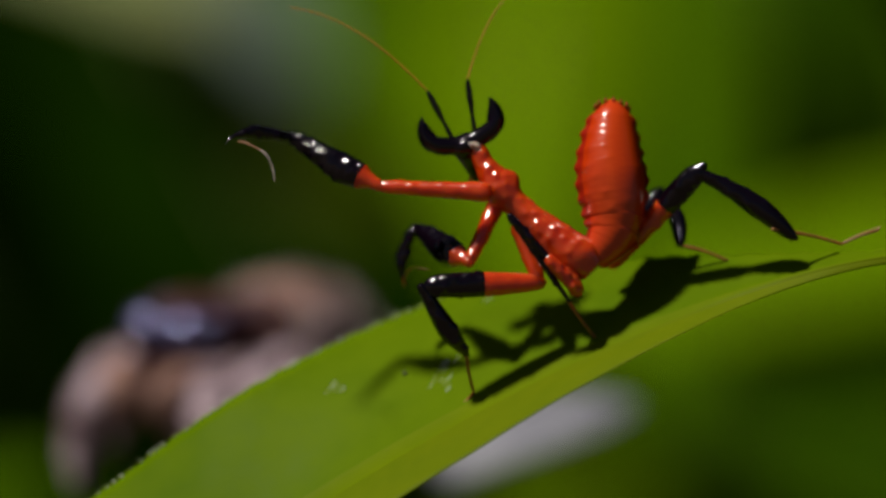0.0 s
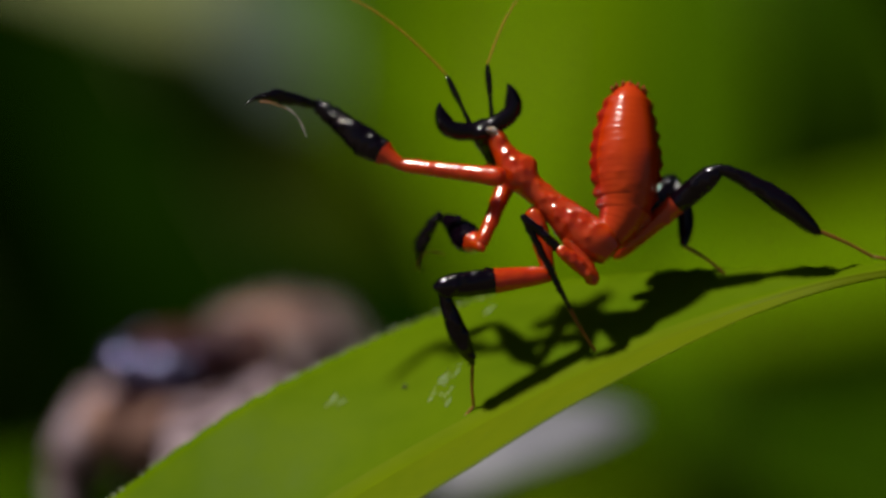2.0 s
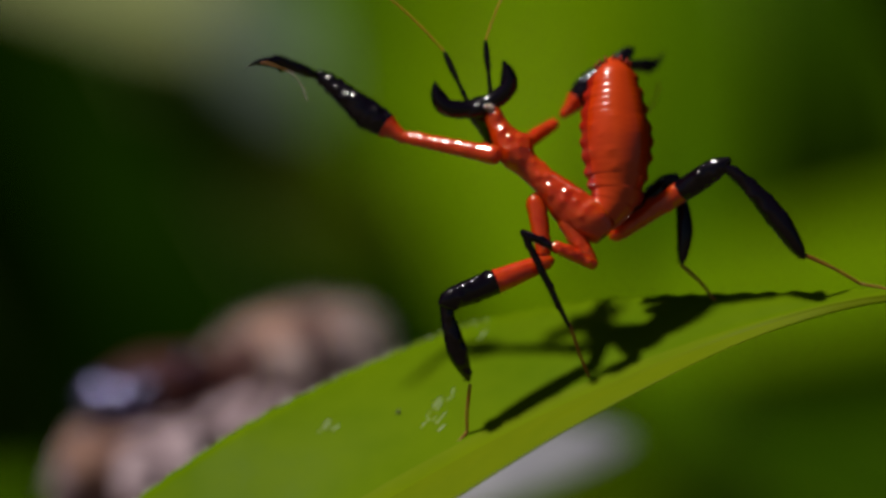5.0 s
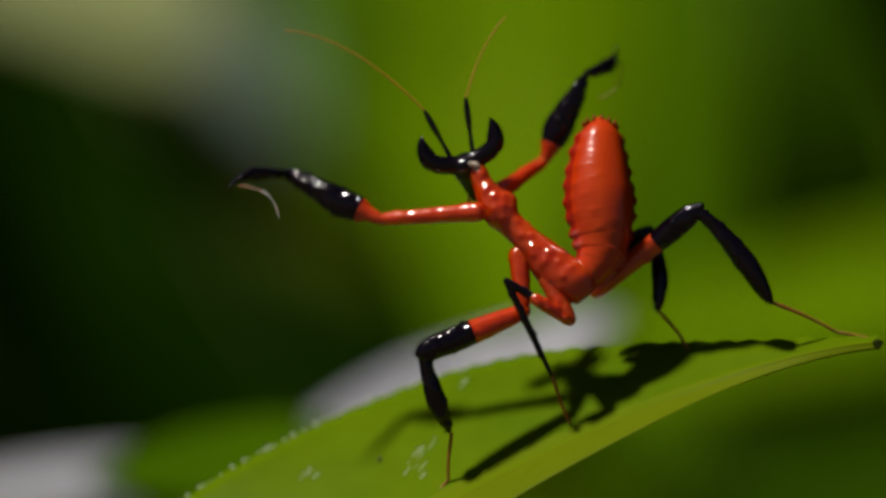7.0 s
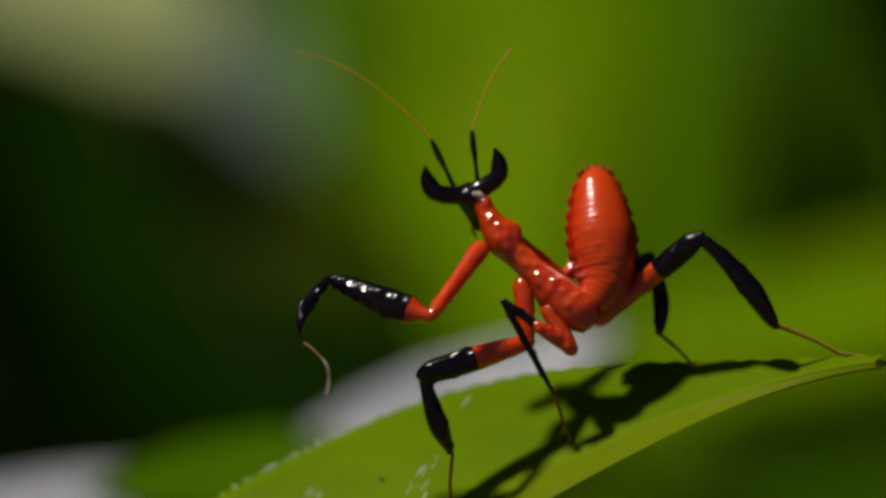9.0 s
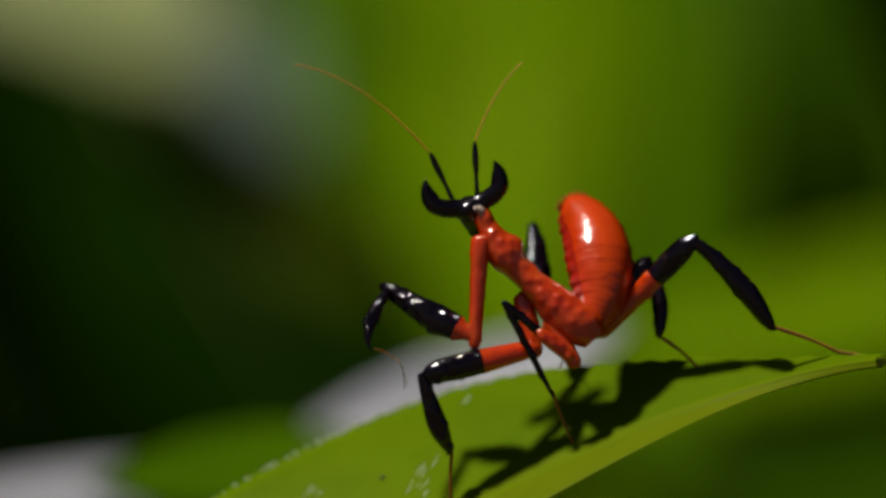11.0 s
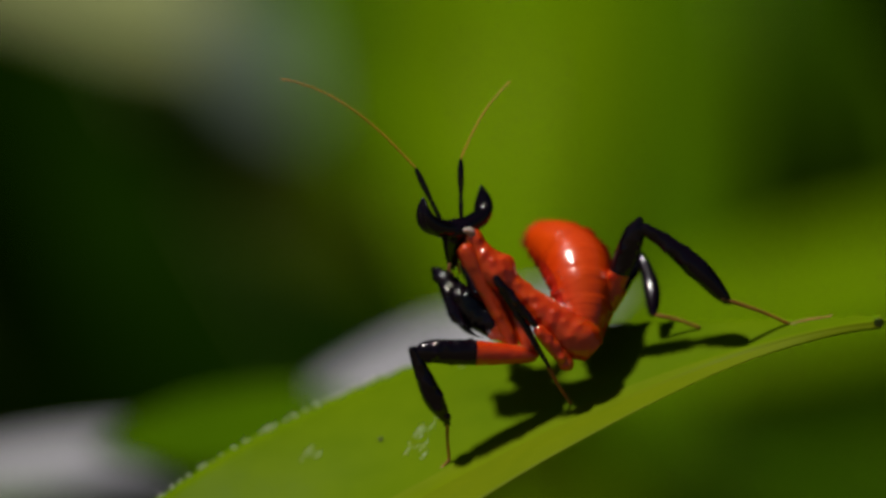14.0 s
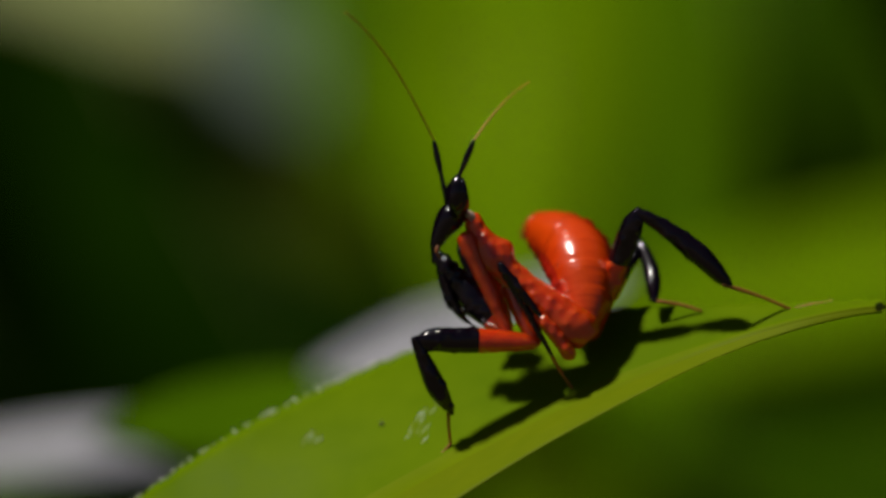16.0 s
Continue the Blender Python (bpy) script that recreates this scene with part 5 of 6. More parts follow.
    keyed('abdomen_18', [
        (0, 0.8217, 0.3750, 3.4595, -70.55, -79.80, 77.87), (1.5, 1.0211, 0.3750, 3.9089, -59.10, -78.79, 67.09),
        (2.5, 1.1554, 0.3750, 4.1376, -64.05, -79.35, 72.26), (3.5, 0.9836, 0.3750, 4.4724, -84.94, -79.94, 93.10),
        (6, 1.0864, 0.3750, 4.9951, -113.07, -78.60, 121.54), (6.5, 1.1779, 0.3750, 4.9129, -80.75, -79.98, 89.97),
        (7, 1.0665, 0.4250, 4.6851, -68.90, -78.76, 78.55), (8, 1.0869, 0.5250, 4.4297, -81.52, -75.85, 91.21),
        (9, 1.0256, 0.5625, 4.2416, -97.48, -72.79, 106.71), (10.2, 0.9393, 0.8425, 3.9668, -105.27, -56.92, 118.88),
        (11.5, 0.8459, 1.0050, 3.7073, -115.43, -41.73, 125.94), (12.5, 0.6636, 1.2325, 3.3198, -124.87, -29.22, 121.85),
        (13.5, 0.4462, 1.3625, 2.9266, -135.32, -20.72, 121.09), (15, 0.3948, 1.3625, 2.7019, -137.18, -19.64, 121.73),
        (16, 0.3847, 1.3625, 2.6816, -137.19, -19.63, 121.74),
    ])
    keyed('abdomen_19', [
        (0, 0.8270, 0.3958, 3.5781, -67.88, -79.70, 75.18), (1.5, 1.0302, 0.3958, 4.0231, -57.96, -78.70, 65.94),
        (2.5, 1.1624, 0.3958, 4.2540, -63.11, -79.30, 71.31), (3.5, 0.9823, 0.3958, 4.5900, -85.49, -79.95, 93.65),
        (6, 1.0730, 0.3958, 5.1163, -114.57, -78.41, 123.08), (6.5, 1.1778, 0.3958, 5.0310, -81.11, -80.00, 90.33),
        (7, 1.0719, 0.4486, 4.8064, -67.06, -78.69, 76.70), (8, 1.0867, 0.5542, 4.5455, -80.44, -75.87, 90.12),
        (9, 1.0160, 0.5938, 4.3470, -98.00, -72.76, 107.24), (10.2, 0.9068, 0.8977, 4.0631, -107.91, -55.63, 121.50),
        (11.5, 0.7876, 1.0797, 3.7870, -118.92, -38.39, 129.06), (12.5, 0.5970, 1.3346, 3.3841, -127.54, -26.12, 123.99),
        (13.5, 0.3734, 1.4802, 2.9761, -137.01, -18.36, 122.28), (15, 0.3202, 1.4802, 2.7487, -138.87, -17.22, 122.89),
        (16, 0.3100, 1.4802, 2.7284, -138.88, -17.21, 122.90),
    ])
    keyed('abdomen_20', [
        (0, 0.8322, 0.4167, 3.6965, -67.18, -79.67, 74.50), (1.5, 1.0394, 0.4167, 4.1372, -57.65, -78.68, 65.64),
        (2.5, 1.1693, 0.4167, 4.3703, -62.86, -79.29, 71.07), (3.5, 0.9810, 0.4167, 4.7077, -85.58, -79.95, 93.74),
        (6, 1.0595, 0.4167, 5.2375, -114.86, -78.37, 123.36), (6.5, 1.1777, 0.4167, 5.1490, -81.16, -80.00, 90.38),
        (7, 1.0773, 0.4722, 4.9276, -66.59, -78.67, 76.24), (8, 1.0865, 0.5833, 4.6613, -80.12, -75.88, 89.83),
        (9, 1.0064, 0.6250, 4.4524, -98.15, -72.76, 107.38), (10.2, 0.8740, 0.9530, 4.1593, -109.05, -54.93, 122.43),
        (11.5, 0.7288, 1.1548, 3.8666, -120.61, -36.80, 130.07), (12.5, 0.5297, 1.4372, 3.4482, -129.06, -24.56, 124.79),
        (13.5, 0.2998, 1.5985, 3.0255, -138.05, -17.15, 122.78), (15, 0.2448, 1.5985, 2.7953, -139.91, -16.00, 123.38),
        (16, 0.2346, 1.5985, 2.7749, -139.93, -15.99, 123.37),
    ])
    keyed('abdomen_21', [
        (0, 0.8383, 0.4375, 3.8152, -67.29, -79.59, 74.58), (1.5, 1.0490, 0.4375, 4.2515, -57.98, -78.56, 65.96),
        (2.5, 1.1766, 0.4375, 4.4868, -63.07, -79.19, 71.26), (3.5, 0.9796, 0.4375, 4.8256, -85.39, -79.86, 93.56),
        (6, 1.0457, 0.4375, 5.3588, -114.36, -78.39, 122.90), (6.5, 1.1775, 0.4375, 5.2673, -81.05, -79.92, 90.27),
        (7, 1.0833, 0.4958, 5.0490, -66.70, -78.65, 76.33), (8, 1.0867, 0.6125, 4.7774, -80.15, -75.88, 89.83),
        (9, 0.9965, 0.6562, 4.5579, -98.13, -72.78, 107.38), (10.2, 0.8368, 1.0098, 4.2536, -109.92, -55.13, 123.69),
        (11.5, 0.6610, 1.2329, 3.9399, -121.39, -36.63, 131.88), (12.5, 0.4527, 1.5454, 3.5048, -129.57, -24.75, 126.98),
        (13.5, 0.2179, 1.7239, 3.0685, -138.20, -17.64, 125.12), (15, 0.1611, 1.7239, 2.8353, -140.05, -16.41, 125.75),
        (16, 0.1509, 1.7239, 2.8149, -140.06, -16.40, 125.74),
    ])
    keyed('abdomen_22', [
        (0, 0.8443, 0.4583, 3.9338, -68.03, -79.54, 75.31), (1.5, 1.0585, 0.4583, 4.3657, -58.57, -78.46, 66.54),
        (2.5, 1.1838, 0.4583, 4.6033, -63.49, -79.11, 71.68), (3.5, 0.9783, 0.4583, 4.9434, -85.13, -79.78, 93.31),
        (6, 1.0318, 0.4583, 5.4800, -113.60, -78.45, 122.15), (6.5, 1.1774, 0.4583, 5.3855, -80.90, -79.83, 90.12),
        (7, 1.0892, 0.5194, 5.1704, -67.25, -78.64, 76.86), (8, 1.0870, 0.6417, 4.8934, -80.44, -75.86, 90.10),
        (9, 0.9867, 0.6875, 4.6635, -97.98, -72.80, 107.24), (10.2, 0.7995, 1.0665, 4.3480, -110.00, -55.90, 124.06),
        (11.5, 0.5930, 1.3111, 4.0132, -121.35, -37.82, 132.71), (12.5, 0.3754, 1.6536, 3.5616, -129.42, -26.21, 128.38),
        (13.5, 0.1358, 1.8493, 3.1116, -137.94, -19.06, 126.90), (15, 0.0771, 1.8493, 2.8754, -139.78, -17.76, 127.55),
        (16, 0.0669, 1.8493, 2.8551, -139.78, -17.76, 127.55),
    ])
    keyed('abdomen_23', [
        (0, 0.8499, 0.4809, 4.0592, -68.71, -79.50, 76.00), (1.5, 1.0685, 0.4820, 4.4905, -59.09, -78.37, 67.07),
        (2.5, 1.1913, 0.4814, 4.7284, -63.87, -79.03, 72.06), (3.5, 0.9770, 0.4811, 5.0688, -84.90, -79.69, 93.07),
        (6, 1.0186, 0.4800, 5.6050, -112.89, -78.49, 121.43), (6.5, 1.1774, 0.4810, 5.5109, -80.76, -79.75, 89.98),
        (7, 1.0948, 0.5441, 5.2962, -67.76, -78.63, 77.38), (8, 1.0868, 0.6734, 5.0195, -80.70, -75.85, 90.37),
        (9, 0.9753, 0.7244, 4.7883, -97.87, -72.82, 107.13), (10.2, 0.7558, 1.1304, 4.4653, -110.26, -56.58, 124.40),
        (11.5, 0.5116, 1.3971, 4.1086, -121.75, -38.86, 133.46), (12.5, 0.2781, 1.7713, 3.6410, -129.89, -27.49, 129.62),
        (13.5, 0.0276, 1.9856, 3.1759, -138.37, -20.30, 128.48), (15, -0.0338, 1.9856, 2.9357, -140.18, -18.95, 129.15),
        (16, -0.0439, 1.9856, 2.9153, -140.18, -18.94, 129.16),
    ])
    keyed('A_coxa', [
        (0, -1.4219, -0.1500, 2.5975, -179.49, -3.20, 171.03), (1.5, -1.2523, -0.1500, 2.9954, -178.49, -7.00, 167.80),
        (2.5, -1.1330, -0.1500, 3.2142, -176.40, -7.45, 154.09), (3.5, -1.1826, -0.1500, 3.4738, -174.34, -11.28, 153.15),
        (6, -1.0142, -0.1500, 4.0779, -173.97, -11.31, 151.71), (6.5, -0.9544, -0.1500, 4.0667, -173.93, -13.34, 155.25),
        (7, -1.0848, -0.1500, 3.7865, 178.63, 3.53, 158.76), (7.5, -1.0444, -0.1500, 3.7154, 176.98, 17.49, 170.04),
        (8, -1.1145, -0.1500, 3.6049, -166.38, 38.33, -158.67), (9, -1.0948, -0.1500, 3.4757, -140.14, 39.20, -127.12),
        (11.5, -1.1018, -0.1455, 3.5940, -5.86, 84.68, -5.52), (12.5, -1.2243, -0.1397, 3.2021, -3.66, 70.66, -3.47),
        (13.5, -1.3369, -0.1575, 2.8568, 1.49, 62.37, 2.02), (15, -1.3193, -0.1641, 2.6599, 3.69, 64.96, 4.38),
        (16, -1.3427, -0.1696, 2.6755, 5.84, 66.09, 6.66),
    ])
    keyed('A_femur', [
        (0, -3.2827, 0.1436, 2.7027, -169.44, -27.55, 158.05), (1.5, -3.0838, 0.2459, 3.2256, -167.03, -33.62, 157.41),
        (2.5, -2.8175, 0.6686, 3.4589, -169.82, -34.75, 162.51), (3.5, -2.8378, 0.6879, 3.8441, -170.03, -35.38, 163.11),
        (6, -2.6471, 0.7289, 4.4487, -170.28, -37.68, 164.35), (6.5, -2.6262, 0.6207, 4.5029, -168.93, -39.38, 162.87),
        (7, -2.8380, 0.5312, 3.6704, -171.50, -25.74, 161.00), (7.5, -2.6426, 0.1308, 3.2043, -172.98, -17.74, 158.00),
        (8, -2.1817, -0.5668, 2.6993, -177.41, -14.89, 169.98), (9, -1.9763, -1.3147, 2.2844, -171.84, -18.80, 156.02),
        (11.5, -0.9300, -0.1646, 1.7392, -169.76, -30.82, 160.55), (12.5, -0.6111, -0.1723, 1.4519, -163.38, -37.28, 153.78),
        (13.5, -0.4795, -0.1173, 1.2184, -163.62, -37.84, 154.44), (15, -0.5395, -0.0933, 0.9858, -163.81, -45.68, 157.97),
        (16, -0.5986, -0.0721, 0.9860, -165.85, -46.35, 160.83),
    ])
    keyed('A_tibia', [
        (0, -4.8338, 0.7689, 3.5751, 179.83, -0.26, -146.84), (1.5, -4.5434, 0.8530, 4.2766, 177.60, -4.36, -150.99),
        (2.5, -4.3516, 1.1519, 4.5745, 178.12, -3.96, -154.48), (3.5, -4.3718, 1.1537, 4.9825, 177.41, -5.55, -154.86),
        (6, -4.1589, 1.1525, 5.6612, 174.67, -9.90, -151.49), (6.5, -4.0851, 1.0703, 5.7561, 176.21, -6.69, -150.35),
        (7, -4.4735, 1.0942, 4.5045, -173.30, 8.57, -141.79), (7.5, -4.3716, 0.8296, 3.8012, -165.24, 16.46, -137.12),
        (8, -4.1246, -0.2235, 3.2239, -147.63, 40.01, -135.42), (9, -3.7581, -0.5222, 2.9484, -133.45, 45.61, -124.11),
        (11.5, -2.4261, 0.3665, 2.6856, -107.49, 55.16, -104.56), (12.5, -1.9025, 0.4653, 2.5478, -42.10, 62.42, -45.53),
        (13.5, -1.7711, 0.5008, 2.3308, -31.39, 54.33, -36.89), (15, -1.7421, 0.3940, 2.3143, -41.56, 63.73, -44.65),
        (16, -1.8226, 0.3542, 2.3442, 0.07, 66.31, 0.08),
    ])
    keyed('A_tarsus', [
        (0, -5.9524, 0.0380, 3.5813, -18.65, 32.25, -32.31), (1.5, -5.7121, 0.2050, 4.3784, -10.55, 26.02, -23.00),
        (2.5, -5.5625, 0.5736, 4.6675, -6.51, 28.59, -13.40), (3.5, -5.5832, 0.5854, 5.1126, -6.05, 30.17, -11.91),
        (6, -5.3186, 0.5228, 5.8915, -1.80, 32.10, -3.39), (6.5, -5.2424, 0.4115, 5.9124, -5.71, 32.78, -10.48),
        (7, -5.5173, 0.2725, 4.3044, -14.62, 23.85, -32.83), (7.5, -5.3190, -0.0501, 3.4193, -13.24, 16.54, -39.58),
        (8, -4.8681, -0.9563, 2.3475, -16.87, 20.31, -41.16), (9, -4.2943, -1.3142, 1.9714, -33.41, 46.37, -42.35),
        (11.5, -2.6032, -0.3142, 1.6740, 20.44, 21.10, 45.69), (12.5, -1.4850, 0.0413, 1.4063, -134.38, -59.26, 130.06),
        (13.5, -1.1743, 0.0551, 1.2911, -151.01, -59.60, 147.30), (15, -1.3358, -0.0053, 1.1574, -134.70, -62.45, 131.28),
        (16, -1.2702, 0.3564, 1.0849, -160.72, -65.56, 158.98),
    ])
    keyed('B_coxa', [
        (0, -1.1403, 0.5800, 2.5088, -140.15, 55.49, -134.63), (1.5, -1.0897, 0.5800, 2.8810, -132.90, 52.17, -126.28),
        (2.5, -0.9690, 0.5800, 3.1327, -120.48, 52.29, -114.96), (3, -0.9437, 0.5800, 3.2994, -106.41, 70.85, -105.54),
        (3.3, -0.9285, 0.5800, 3.3994, 63.60, 33.47, 74.71), (3.5, -0.9183, 0.5800, 3.4661, 31.61, 17.69, 63.74),
        (6, -0.6775, 0.5800, 4.2585, -26.58, -31.42, 43.82), (6.5, -0.5564, 0.5800, 4.3275, -31.96, -31.67, 49.92),
        (7, -0.7189, 0.5800, 4.1446, -26.47, -24.88, 49.80), (7.5, -0.6778, 0.5800, 4.0623, 14.27, 9.37, 57.44),
        (8, -0.7185, 0.5800, 3.9302, 16.29, 25.75, 33.95), (9, -0.6784, 0.5800, 3.7995, 13.28, 34.27, 22.74),
        (11.5, -0.7894, 0.5800, 3.3554, 28.25, 51.54, 34.46), (12.5, -0.8398, 0.5800, 2.9321, 9.23, 59.13, 10.72),
        (13.5, -0.9104, 0.5800, 2.6619, 9.42, 68.57, 10.11), (15, -0.9712, 0.5800, 2.4222, 0.00, 71.57, 0.00),
        (16, -0.9812, 0.5800, 2.4022, 35.22, 68.53, 37.18),
    ])
    keyed('B_femur', [
        (0, -1.6998, 0.0131, 1.3499, -152.99, -22.24, 126.60), (1.5, -1.6011, -0.1167, 1.7683, -146.93, -19.76, 117.43),
        (2.5, -1.3333, -0.2025, 2.0164, -141.66, -16.52, 109.77), (3, -1.0357, 0.2492, 2.3110, -90.26, 16.11, -90.06),
        (3.3, -0.6218, 1.7009, 2.6309, -33.08, -14.82, 68.56), (3.5, -0.3274, 1.7779, 3.0400, -28.84, -20.19, 57.93),
        (6, 0.2139, 1.4353, 5.0131, 0.00, -51.60, 0.00), (6.5, 0.2377, 1.5237, 5.0881, 0.00, -55.95, 0.00),
        (7, 0.1261, 1.5800, 4.7516, 0.00, -64.18, 0.00), (7.5, 0.0715, 1.7537, 3.8327, -24.81, -50.28, 31.00),
        (8, 0.3405, 1.2928, 3.3144, -0.91, -41.07, 1.38), (9, 0.4009, 1.0323, 3.0023, -14.19, -26.40, 29.63),
        (11.5, -0.0655, 1.0768, 2.2504, -129.10, -55.88, 123.94), (12.5, -0.1286, 0.7146, 1.7208, -160.24, -55.05, 156.33),
        (13.5, -0.4029, 0.6704, 1.3489, -155.79, -52.29, 150.40), (15, -0.5169, 0.5800, 1.0592, -149.96, -55.50, 144.94),
        (16, -0.5692, 0.8925, 1.0871, -171.35, -59.24, 169.96),
    ])
    keyed('B_tibia', [
        (0, -2.6606, 1.3069, 2.0089, 180.00, 77.74, -180.00), (1.5, -2.3542, 1.3340, 2.3553, 180.00, 67.14, -180.00),
        (2.5, -1.8946, 1.3590, 2.5082, 113.31, 52.77, 108.95), (3, -1.0374, -1.4087, 1.8321, -71.83, -25.52, 81.96),
        (3.3, -0.0024, 3.2787, 3.0795, 55.06, 15.91, 79.19), (3.5, 0.5570, 3.1892, 3.6524, 30.74, 30.70, 49.37),
        (6, 1.3095, 1.4353, 6.3954, -18.72, -19.01, 46.12), (6.5, 1.2631, 1.5237, 6.6057, -17.60, -22.53, 39.59),
        (7, 0.8959, 1.5800, 6.3425, -26.72, -24.71, 50.27), (7.5, 1.0486, 2.3408, 5.2050, -12.71, -11.60, 48.25),
        (8, 1.1384, 1.3120, 4.0099, 0.00, 78.69, 0.00), (9, 1.1353, 1.4500, 3.4218, -5.67, 72.66, -5.94),
        (11.5, -0.1820, 1.2500, 2.5585, 28.51, 74.11, 29.45), (12.5, -0.7798, 1.0000, 2.7383, 0.00, 78.69, 0.00),
        (13.5, -0.9831, 1.0000, 2.2119, 0.00, 71.77, 0.00), (15, -1.1154, 1.0000, 2.1231, 0.00, 74.48, 0.00),
        (16, -1.1764, 1.0000, 2.1232, 0.00, 73.97, 0.00),
    ])
    keyed('B_tarsus', [
        (0, -2.9162, 1.3069, 0.8338, 41.28, -27.71, -62.08), (1.5, -2.7937, 1.3340, 1.3127, 32.34, -24.20, -57.09),
        (2.5, -2.1088, 1.9832, 1.6395, 66.77, -31.02, -77.53), (3, -0.8995, -0.4324, 2.3028, -120.26, 17.82, -100.12),
        (3.3, 0.1933, 4.3033, 2.7821, -122.65, 25.98, -105.66), (3.5, 1.1737, 3.9080, 3.0900, -135.32, 32.48, -118.49),
        (6, 2.0586, 2.2143, 6.7675, 180.00, 63.43, 180.00), (6.5, 2.0781, 2.1978, 7.0445, 180.00, 66.15, 180.00),
        (7, 1.5594, 2.3784, 6.8202, -148.37, 69.14, -146.61), (7.5, 1.7861, 3.1669, 5.4322, -126.71, 49.89, -119.69),
        (8, 1.3427, 1.3120, 2.9880, -158.50, 49.19, -152.50), (9, 1.3898, 1.4235, 2.6020, -157.59, 39.17, -146.85),
        (11.5, -0.0050, 1.3500, 1.8444, -1.32, 0.25, -79.40), (12.5, -0.5765, 1.0000, 1.7216, -158.24, -75.87, 157.63),
        (13.5, -0.6984, 1.0000, 1.3477, -169.97, -73.11, 169.53), (15, -0.8613, 1.0000, 1.2081, 177.03, -75.45, -176.93),
        (16, -0.9222, 1.0000, 1.2387, 167.88, -74.75, -167.44),
    ])
    keyed('C_coxa', [
        (0, -0.7978, 0.1000, 2.0007, -36.80, 66.08, -39.33), (1.5, -0.5974, 0.1000, 2.3704, -42.47, 68.72, -44.55),
        (2.5, -0.5075, 0.1000, 2.5602, -47.80, 70.63, -49.51), (3.5, -0.4773, 0.1000, 2.8007, -44.59, 69.46, -46.53),
        (6, -0.2880, 0.1000, 3.2881, -71.62, 74.51, -72.30), (6.5, -0.2380, 0.1000, 3.3069, -67.55, 74.00, -68.40),
        (7, -0.3788, 0.1000, 3.0759, -71.11, 74.33, -71.81), (7.5, -0.3934, 0.1000, 3.0197, -63.46, 73.37, -64.48),
        (8, -0.4087, 0.1000, 2.9640, -56.42, 72.12, -57.76), (9, -0.3387, 0.1000, 2.8842, -71.14, 74.31, -71.85),
        (11.5, -0.3487, 0.1000, 2.4437, -43.42, 67.76, -45.68), (12.5, -0.4488, 0.1000, 2.1236, -39.14, 66.44, -41.65),
        (13.5, -0.4989, 0.1000, 1.9549, -38.56, 66.84, -40.97), (15, -0.5291, 0.1000, 1.8166, -32.03, 63.16, -35.07),
        (16, -0.5390, 0.1000, 1.7966, -32.03, 63.16, -35.07),
    ])
    keyed('C_femur', [
        (0, -0.4552, -0.1800, 1.0017, -179.80, 1.83, -173.56), (1.5, -0.3056, -0.1800, 1.3203, -179.28, 6.12, -173.25),
        (2.5, -0.2559, -0.1800, 1.4595, -179.08, 7.18, -172.63), (3.5, -0.2060, -0.1800, 1.7487, -178.43, 12.88, -172.98),
        (6, -0.1966, -0.1800, 2.2052, -176.65, 24.44, -171.97), (6.5, -0.1268, -0.1800, 2.2544, -176.64, 25.15, -172.14),
        (7, -0.2867, -0.1800, 2.0247, -177.17, 21.62, -172.35), (7.5, -0.2615, -0.1800, 1.9941, -177.32, 20.81, -172.47),
        (8, -0.2367, -0.1800, 1.9639, -177.46, 20.01, -172.59), (9, -0.2468, -0.1800, 1.8345, -177.87, 16.81, -172.65),
        (11.5, -0.1072, -0.1800, 1.5953, -178.75, 10.95, -173.40), (12.5, -0.1571, -0.1800, 1.2267, -179.70, 2.69, -173.56),
        (13.5, -0.1769, -0.1800, 0.9584, 179.75, -2.20, -173.56), (15, -0.1371, -0.1800, 0.8699, 179.75, -2.21, -173.64),
        (16, -0.1471, -0.1800, 0.8499, 179.83, -1.41, -173.56),
    ])
    keyed('C_tibia', [
        (0, -2.5472, -0.4200, 0.9346, 16.36, 54.48, 19.81), (1.5, -2.3189, -0.4200, 1.1028, 21.85, 61.66, 24.48),
        (2.5, -2.1304, -0.4200, 1.2215, 26.94, 67.02, 28.89), (3.5, -2.1501, -0.4200, 1.3011, 26.15, 67.81, 27.93),
        (6, -1.9126, -0.4200, 1.4177, 33.41, 72.51, 34.67), (6.5, -1.8729, -0.4200, 1.4269, 35.38, 73.78, 36.48),
        (7, -2.0818, -0.4200, 1.3071, 26.47, 68.49, 28.15), (7.5, -2.0815, -0.4200, 1.2965, 26.53, 68.35, 28.23),
        (8, -2.0816, -0.4200, 1.2861, 27.13, 68.35, 28.86), (9, -2.1116, -0.4200, 1.2665, 26.16, 67.62, 27.97),
        (11.5, -2.1513, -0.4200, 1.1971, 25.80, 66.87, 27.71), (12.5, -2.2506, -0.4200, 1.1280, 22.46, 63.51, 24.77),
        (13.5, -2.2704, -0.4200, 1.0398, 22.56, 62.80, 25.01), (15, -2.2506, -0.4200, 0.9517, 22.28, 61.14, 25.05),
        (16, -2.2407, -0.4200, 0.9021, 23.62, 61.05, 26.53),
    ])
